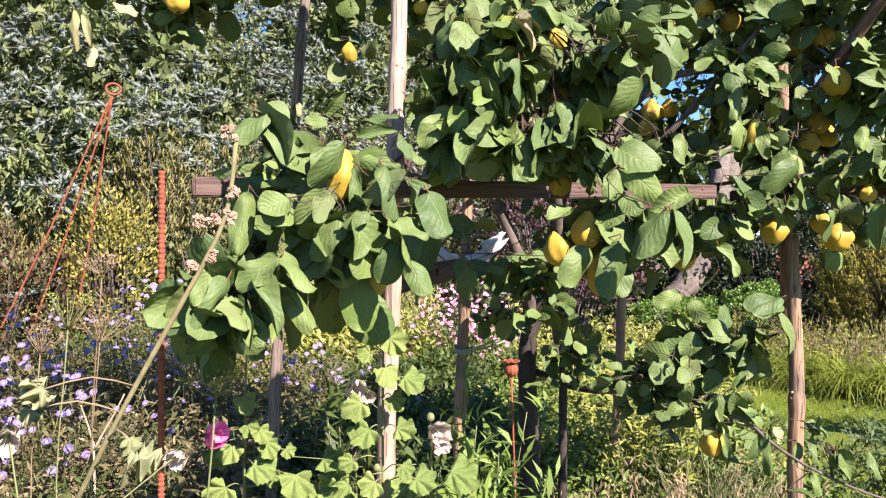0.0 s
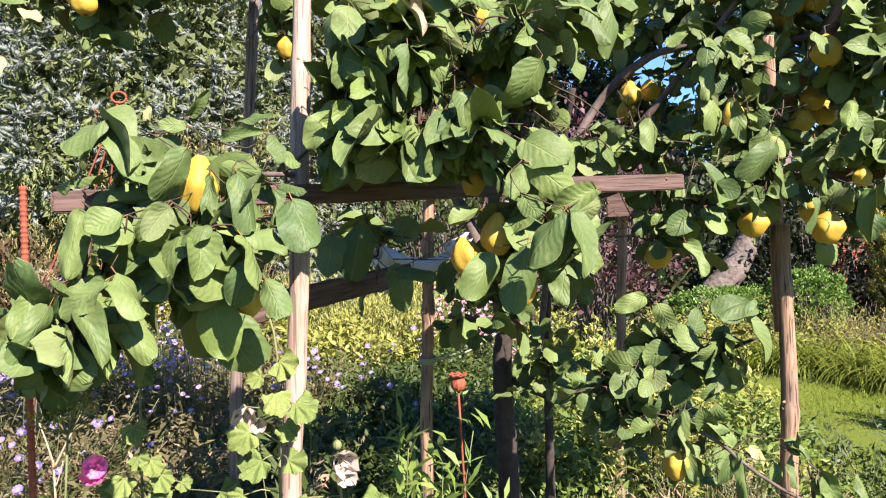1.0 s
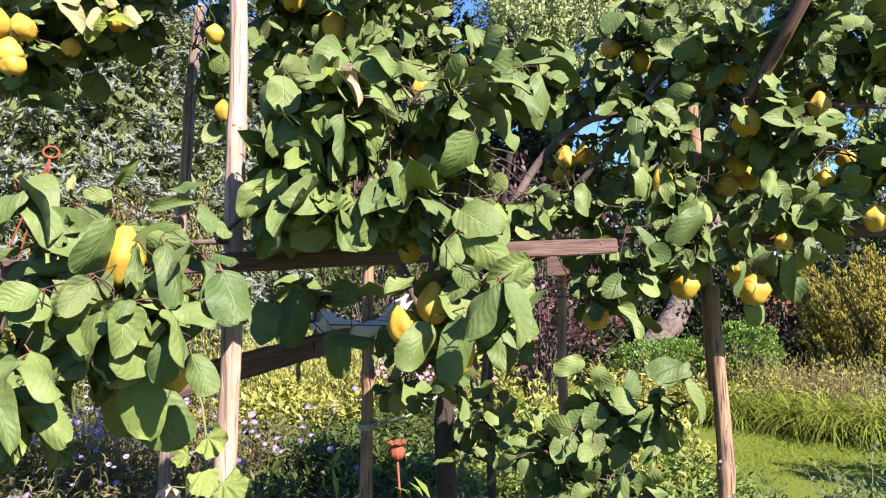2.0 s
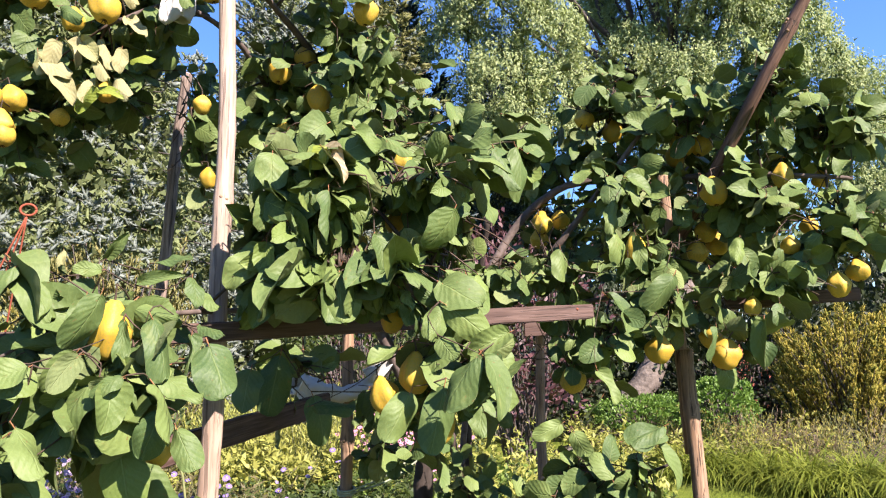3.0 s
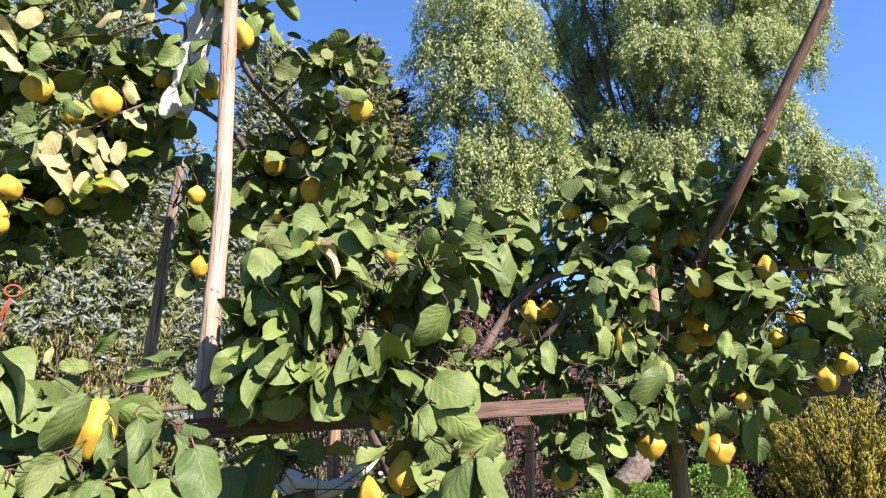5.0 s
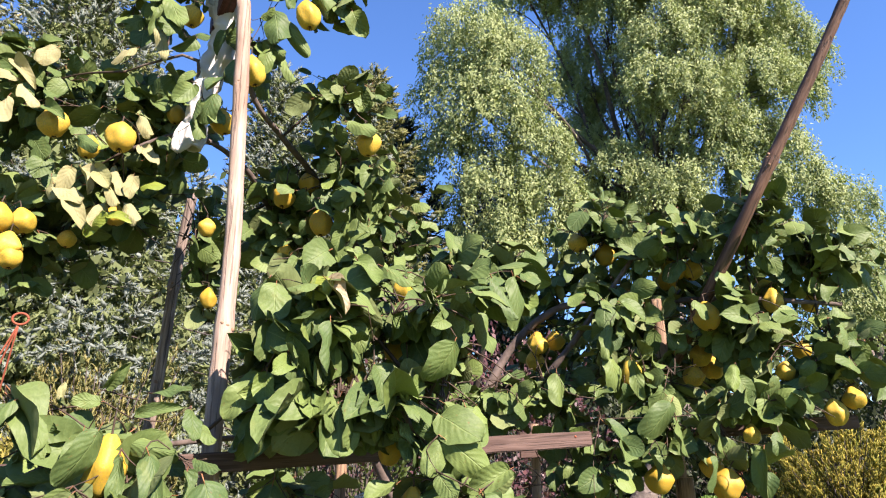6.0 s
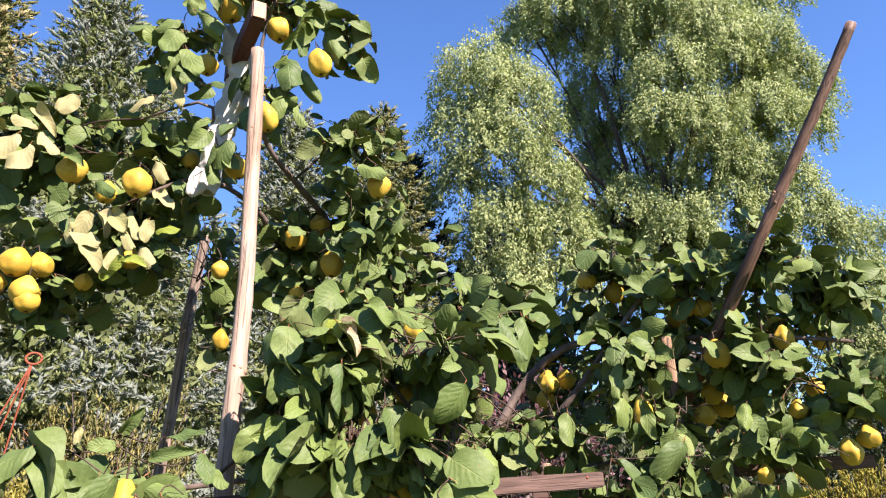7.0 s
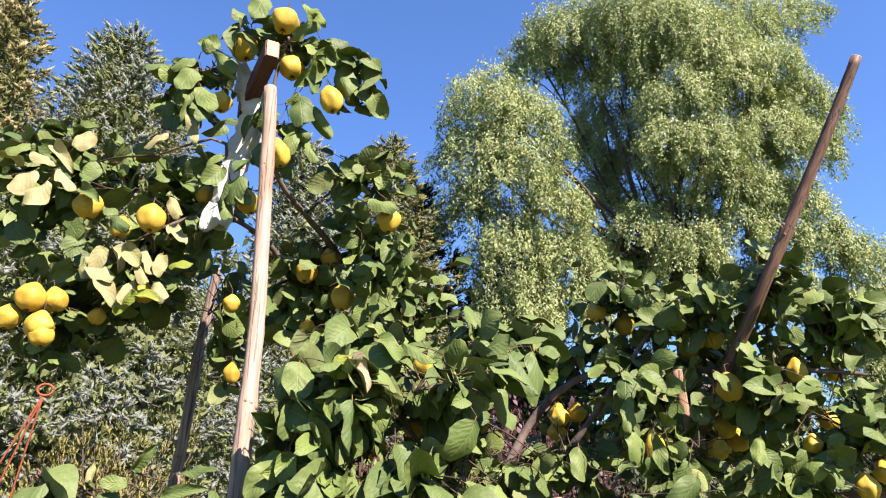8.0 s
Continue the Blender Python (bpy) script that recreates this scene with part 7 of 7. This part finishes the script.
mallow("mallow", [(-0.46, 1.68, -0.02), (-0.475, 1.66, 0.8), (-0.472, 1.65, 1.10), (-0.467, 1.65, 1.30)],
       [(-0.41, 1.05), (-0.37, 1.03), (-0.44, 1.00), (-0.52, 1.02), (-0.40, 0.97), (-0.34, 0.98), (-0.50, 0.95), (-0.46, 1.16), (-0.44, 1.28), (-0.32, 0.94), (-0.38, 0.91), (-0.28, 1.01), (-0.45, 1.095), (-0.425, 1.085), (-0.49, 1.04)],
       "green mallow with one pink flower in the bed", 0.058, [(-0.500, 1.52, 1.092, 0.046, "pink"), (-0.494, 1.525, 1.072, 0.042, "pink")], [(-0.535, 1.64, 1.02, 0.008)])
mallow("mallow", [(0.0, 1.70, -0.02), (-0.02, 1.68, 0.7), (-0.03, 1.66, 1.07)],
       [(0.02, 0.98), (-0.07, 0.96), (0.05, 0.92), (-0.10, 0.92), (-0.02, 0.9), (-0.22, 0.95), (-0.25, 0.90)],
       "mallow with a pale fading flower", 0.07, [(-0.030, 1.654, 1.075, 0.055, "white"), (-0.02, 1.65, 1.045, 0.045, "white")], [(-0.03, 1.65, 1.10, 0.010), (-0.235, 1.62, 0.99, 0.012)])
mallow("dry_hollyhock", [(-0.80, 0.86, -0.02), (-0.74, 0.85, 0.45), (-0.60, 0.81, 0.84), (-0.438, 0.755, 1.123), (-0.374, 0.731, 1.236), (-0.320, 0.711, 1.329), (-0.256, 0.701, 1.439), (-0.219, 0.701, 1.507), (-0.206, 0.701, 1.550), (-0.200, 0.701, 1.609)],
       [(-0.362, 1.365), (-0.386, 1.341), (-0.301, 1.309), (-0.283, 1.297)],
       "dry leaning hollyhock stalk with withered flowers", 0.024,
       [(-0.207, 0.700, 1.615, 0.0115, "brown"), (-0.203, 0.700, 1.550, 0.011, "brown"), (-0.207, 0.700, 1.527, 0.0115, "brown"), (-0.237, 0.700, 1.525, 0.011, "brown"), (-0.226, 0.700, 1.486, 0.011, "brown"), (-0.241, 0.700, 1.478, 0.0115, "brown"), (-0.218, 0.700, 1.521, 0.011, "brown"), (-0.372, 1.000, 1.205, 0.030, "white"), (-0.557, 0.900, 1.259, 0.035, "white")], wilted=True, r=0.0046)


def umbel(x, y, z, spread, label, seed, brown=False):
    rng = np.random.default_rng(seed)
    root = thing("umbel", (x, y, 0), label, "umbel plant")
    mat = DRY if brown else MALLOW_STEM
    part("stem", tubes("stem", [(spline([(x + 0.03, y, -0.02), (x - 0.03, y, z * 0.55), (x, y, z - spread * 0.7)], 0.1), 0.0021)], 6), mat, root)
    rays, P_ = [], []
    for i in range(18):
        a, e = 2 * np.pi * i / 18 * 2.4, rng.uniform(0.2, 1.1)
        d = np.array([math.cos(a) * math.sin(e), math.sin(a) * math.sin(e), math.cos(e)])
        b = np.array([x, y, z - spread * 0.7])
        t = b + d * spread * rng.uniform(0.8, 1.1)
        rays.append((spline([b, (b + t) / 2 + np.array([0, 0, -0.005]), t], 0.02), 0.0011))
        P_.append(t + rng.normal(0, spread * 0.09, (14, 3)))
    part("ray_wood", tubes("ray_wood", rays, 4), mat, root, kind="stuff")
    pos = np.concatenate(P_)
    d = unit(rng, len(pos)) + np.array([0, 0, 0.7])
    s = np.full(len(pos), 0.0085)
    part("seed_growth", scatter("seed_growth", [blade(0.5), blade(0.6, 0.3)], pos, frames_of(d, unit(rng, len(pos))), np.stack([s, s, s], -1), rng), DRY if brown else HERB_YELLOW, root, kind="stuff")


umbel(-1.036, 1.9, 1.35, 0.10, "green dill umbel gone to seed", 1)
umbel(-1.094, 2.2, 1.47, 0.07, "brown dry umbel in the bed", 2, True)
umbel(-1.10, 2.2, 1.27, 0.09, "brown dry umbel in the bed", 3, True)
umbel(-0.44, 1.35, 1.26, 0.07, "green dill umbel gone to seed", 4)
umbel(-1.35, 2.3, 1.22, 0.09, "brown dry umbel in the bed", 5, True)


def herb(name, x, y, h, n, size, mat, label, seed, shape=0.25, spread=0.22, stems=9, category="plant", group="", top=None, petals=0, flower=0.03, up=0.35):
    """A herb of several stems with leaves all along, and flower heads on top where it has some."""
    rng = np.random.default_rng(seed)
    root = thing(name, (x, y, 0), label, category, group)
    lines, P_, D_, tips = [], [], [], []
    k = n * 9 // (4 * stems)
    size = size * 0.8
    for i in range(stems):
        b = np.array([x + rng.normal(0, spread * 0.3), y + rng.normal(0, spread * 0.3), -0.01])
        t = np.array([x + rng.normal(0, spread), y + rng.normal(0, spread), h * rng.uniform(0.72, 1.08)])
        l = spline([b, (b + t) / 2 + np.array([0, 0, 0.06 * h]), t], 0.08)
        lines.append((l, np.linspace(0.0045, 0.002, len(l))))
        u = rng.uniform(0.12, 1.0, k) ** 0.8
        q = l[np.minimum((u * len(l)).astype(int), len(l) - 1)]
        P_.append(q + rng.normal(0, 0.025, (k, 3)))
        d = rng.normal(0, 1, (k, 3))
        d[:, 2] = np.abs(d[:, 2]) * 0.5 + up
        D_.append(d)
        tips.append(t)
    part("stem_wood", tubes("stem_wood", lines, 3), DRY if mat in (DRY, RUSSET) else MALLOW_STEM, root, kind="stuff")
    pos, d = np.concatenate(P_), np.concatenate(D_)
    s = size * rng.uniform(0.55, 1.3, len(pos))
    part("foliage", scatter("foliage", [sliver(shape, 0.2, 0.15), sliver(shape, 0.3, 0.35), sliver(shape * 1.2, 0.1, 0.0)], pos, frames_of(d, unit(rng, len(pos)) * 0.5 + np.array([0, -0.3, 1.0])), np.stack([s, s, s], -1), rng), mat, root, kind="stuff")
    if petals:
        FV, FF = [], []
        m = 11
        for i in range(m):
            a = 2 * np.pi * i / m
            o = len(FV)
            c, sn = math.cos(a), math.sin(a)
            for r, w in ((0.10, 0.06), (0.34, 0.125), (0.5, 0.08)):
                FV += [[r * c - w * sn, r * sn + w * c, 0.12 * r], [r * c + w * sn, r * sn - w * c, 0.12 * r]]
            FF += [[o, o + 1, o + 3, o + 2], [o + 2, o + 3, o + 5, o + 4]]
        one = (np.array(FV), np.array(FF), np.zeros((len(FV), 2)), np.zeros(len(FF), int))
        tp = np.array(tips)
        q = tp[rng.integers(0, len(tp), petals)] + rng.normal(0, 1, (petals, 3)) * np.array([spread * 0.4, spread * 0.4, h * 0.07])
        fd = np.stack([rng.normal(0.25, 0.4, petals), rng.normal(-0.9, 0.4, petals), np.ones(petals)], -1)
        R = frames_of(unit(rng, petals), fd)
        z = fd / np.linalg.norm(fd, axis=1)[:, None]
        xx = np.cross(unit(rng, petals), z)
        xx /= np.linalg.norm(xx, axis=1)[:, None]
        R = np.stack([xx, np.cross(z, xx), z], -1)
        s = flower * rng.uniform(0.7, 1.2, petals)
        part("petal_whorl", scatter("petal_whorl", [one], q, R, np.stack([s, s, s], -1), rng), top, root, kind="stuff")
        b = np.array([[math.cos(t) * 0.15, math.sin(t) * 0.15, 0.03] for t in np.linspace(0, 2 * np.pi, 6, endpoint=False)] + [[0, 0, 0.12], [0, 0, 0.12]])
        bf = np.array([[i, (i + 1) % 6, 6, 7] for i in range(6)])
        if top is ASTER:
            part("flower_centre", scatter("flower_centre", [(b, bf, np.zeros((8, 2)), np.zeros(6, int))], q, R, np.stack([s, s, s], -1), rng), PISTIL, root, kind="stuff")
    return root


def low_foliage(x0, x1, y0, y1, n, base, mat, size, label, seed):
    """The low mixed growth that fills the bed between the taller plants."""
    rng = np.random.default_rng(seed)
    x, y = rng.uniform(x0, x1, n), rng.uniform(y0, y1, n)
    top = base + 0.06 * (y - 2.3) + 0.10 * np.sin(x * 5.1 + y * 2.3) * np.cos(y * 4.3 - x) + 0.05 * np.sin(x * 13 + y * 9)
    pos = np.stack([x, y, top * rng.uniform(0.1, 1, n) ** 0.5], -1)
    d = np.stack([rng.normal(0, 0.8, n), rng.normal(-0.1, 0.8, n), rng.uniform(0.0, 1.2, n)], -1)
    s = size * rng.uniform(0.5, 1.5, n)
    me = scatter("low_foliage", [sliver(0.3, 0.2, 0.15), sliver(0.42, 0.3, 0.3), sliver(0.36, 0.1, 0.0)], pos, frames_of(d, unit(rng, n) * 0.6 + np.array([0, -0.3, 1.0])), np.stack([s, s, s], -1), rng)
    tagged(part("low_foliage", me, mat), label, "foliage", kind="stuff")


low_foliage(-3.4, -0.7, 2.4, 5.0, 26000, 0.62, HERB_OLIVE, 0.045, "olive-brown low foliage between the asters", 71)
# dark leaf colour here puts the quince tree's shade into the foliage
low_foliage(-0.8, 0.3, 2.7, 5.2, 15000, 0.52, HERB, 0.05, "low foliage coloured dark for the tree's shade", 72)
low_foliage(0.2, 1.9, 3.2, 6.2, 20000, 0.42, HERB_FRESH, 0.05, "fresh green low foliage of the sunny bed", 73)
low_foliage(-1.7, -0.1, 5.2, 6.6, 11000, 0.66, HERB_YELLOW, 0.06, "yellow-green low foliage at the back of the bed", 74)
low_foliage(2.2, 5.4, 8.1, 10.0, 3000, 0.02, HERB_YELLOW, 0.07, "yellow-green low foliage on the rockery bank", 75)
low_foliage(2.2, 7.2, 8.1, 10.6, 4500, 0.01, HERB_OLIVE, 0.07, "olive-brown low foliage on the rockery bank", 76)
herb_rng = np.random.default_rng(52)
# asters: two drifts of purple, a paler one behind
for i, (x, y, h) in enumerate([(-1.95, 3.2, 1.0), (-1.7, 3.0, 0.92), (-2.35, 3.4, 1.0), (-1.85, 3.5, 1.0), (-1.6, 2.9, 0.80), (-2.65, 3.7, 1.0), (-2.05, 4.5, 1.22), (-1.85, 4.4, 1.15), (-0.92, 4.2, 0.90), (-0.75, 4.3, 0.94)]):
    herb("aster", x, y, h, 460, 0.055, HERB_OLIVE, "purple asters in full flower in the bed", 200 + i, 0.2, 0.24, 14, "aster", "asters in the bed", ASTER, 30, 0.034)
ASTER_PALE = plant_material("pale_aster_petals", (0.28, 0.20, 0.32), (0.42, 0.32, 0.42), 0.25, 0.8, 0.1)
for i, (x, y, h) in enumerate([(-1.48, 4.0, 1.12), (-1.62, 4.05, 1.18), (-1.32, 3.95, 1.12), (-1.45, 3.8, 1.0)]):
    herb("pale_aster", x, y, h, 420, 0.045, HERB_OLIVE, "pale pink-lavender asters among dry seed stalks", 215 + i, 0.2, 0.15, 14, "aster", "asters in the bed", ASTER_PALE, 40, 0.026)
for i, (x, y, h) in enumerate([(-0.12, 6.2, 1.14), (0.15, 6.3, 1.1), (0.32, 5.4, 0.97), (0.0, 5.3, 1.12)]):
    herb("phlox", x, y, h, 320, 0.07, HERB, "pink phlox in flower behind the poles", 230 + i, 0.3, 0.2, 10, "phlox", "phlox in the bed", PHLOX, 70, 0.035)
# tall yellow-green stand at the back of the bed
for i in range(12):
    x, y = -1.65 + 0.125 * i + herb_rng.normal(0, 0.05), 6.3 + herb_rng.normal(0, 0.25)
    herb("goldenrod", x, y, 1.16 + herb_rng.normal(0, 0.06), 900, 0.06, HERB_YELLOW, "tall yellow-green goldenrod stand in sun", 250 + i, 0.22, 0.16, 26, group="goldenrod stand", up=1.8)
# dense green middle of the bed; the darker leaf colour holds the tree's shade
for i in range(26):
    x, y = herb_rng.uniform(-1.1, 0.25), herb_rng.uniform(2.9, 5.2)
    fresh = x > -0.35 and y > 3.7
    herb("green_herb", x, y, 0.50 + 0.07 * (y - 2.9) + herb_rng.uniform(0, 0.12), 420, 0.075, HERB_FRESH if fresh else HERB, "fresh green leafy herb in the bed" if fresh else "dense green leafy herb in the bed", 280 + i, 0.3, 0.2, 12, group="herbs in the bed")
for i in range(30):
    x, y = herb_rng.uniform(0.2, 1.75), herb_rng.uniform(3.6, 6.6)
    light = herb_rng.random() < 0.72
    herb("green_herb", x, y, 0.46 + 0.13 * (y - 3.6) + herb_rng.uniform(0, 0.14), 420, 0.07, HERB_YELLOW if light else HERB, "light green leafy herb in sun" if light else "dense green leafy herb in the bed", 320 + i, 0.32, 0.2, 12, group="herbs in the bed")
for i in range(22):
    x, y = herb_rng.uniform(-2.9, -0.4), herb_rng.uniform(2.2, 3.4)
    dry = herb_rng.random() < 0.45
    herb("dry_herb" if dry else "green_herb", x, y, 0.55 + herb_rng.uniform(0, 0.18), 360, 0.055, DRY if dry else HERB, "brown withering herb in the bed" if dry else "dense green leafy herb in the bed", 360 + i, 0.25, 0.2, 12, group="herbs in the bed")
for i in range(14):
    x, y = herb_rng.uniform(-3.6, -1.75), herb_rng.uniform(4.6, 6.0)
    herb("green_herb", x, y, 0.85 + herb_rng.uniform(0, 0.3), 400, 0.07, HERB if i % 3 else RUSSET, "tall green herb in the flower bed" if i % 3 else "russet withering herb in the bed", 390 + i, 0.28, 0.22, 12, group="herbs in the bed")
for i, (x, y, h) in enumerate([(0.02, 1.95, 1.02), (0.10, 2.05, 0.98), (-0.10, 2.1, 0.98), (-0.28, 2.1, 0.95)]):
    herb("lance_leaved_herb", x, y, h, 150, 0.10, HERB_FRESH if i < 2 else HERB, "fresh green lance-leaved herb below the tree", 410 + i, 0.2, 0.09, 6, group="lance-leaved herbs", up=0.8)
for i in range(14):
    x, y = herb_rng.uniform(0.3, 1.5), herb_rng.uniform(2.4, 3.4)
    herb("dry_herb", x, y, 0.45 + herb_rng.uniform(0, 0.2), 240, 0.05, DRY if i % 2 else HERB, "thin withering grass and herb below the tree" if i % 2 else "low green herb below the tree", 420 + i, 0.12, 0.16, 14, group="herbs below the tree", up=0.9)
for i in range(10):
    x, y = herb_rng.uniform(1.35, 2.6), herb_rng.uniform(2.7, 3.9)
    herb("green_herb", x, y, 0.50 + herb_rng.uniform(0, 0.15), 360, 0.06, FAR_LEAF if i % 2 else HERB, "low dark green herb beside the lawn", 440 + i, 0.25, 0.2, 12, group="herbs in the bed")
for i, (x, y, h) in enumerate([(1.15, 3.3, 0.95), (1.0, 3.5, 0.92), (1.25, 3.6, 0.98), (0.9, 3.4, 0.85)]):
    herb("yellowing_herb", x, y, h, 130, 0.10, HERB_YELLOW, "tall yellowing herb behind the low branches", 455 + i, 0.2, 0.1, 5, group="yellowing herbs")

for i in range(24):
    c = EDGE_A + EDGE_WAY * 0.18 * i + EDGE_OUT * (0.85 + 0.22 * (i % 4))
    herb("spent_flower_spikes", c[0], c[1], 0.66 + herb_rng.uniform(-0.06, 0.1), 150, 0.05, YELLOW_LEAF if i % 3 else RUSSET, "orange-brown spent flower spikes behind the lilies", 470 + i, 0.2, 0.13, 12, group="spent flower spikes", up=1.8)


def dry_twig():
    root = thing("dry_twig", (-1.28, 2.525, 0), "pale dry forked twig standing in the bed", "twig")
    for pts, r in (([(-1.275, 2.53, -0.03), (-1.28, 2.525, 0.4), (-1.284, 2.525, 0.69), (-1.288, 2.525, 0.80)], 0.0065), ([(-1.288, 2.525, 0.79), (-1.305, 2.52, 0.86), (-1.332, 2.52, 0.935)], 0.004), ([(-1.286, 2.525, 0.77), (-1.24, 2.52, 0.85), (-1.205, 2.52, 0.91), (-1.172, 2.52, 0.976)], 0.0045), ([(-1.283, 2.525, 0.70), (-1.258, 2.52, 0.76), (-1.247, 2.52, 0.80)], 0.003)):
        l = spline(pts, 0.02)
        part("branch", tubes("branch", [(l, np.linspace(r, r * 0.55, len(l)))], 7), DRY_TWIG, root)


DRY_TWIG = plain_material("dry_pale_twig", (0.30, 0.22, 0.14), (0.46, 0.36, 0.25), 0.8, 60, 0.4)
dry_twig()
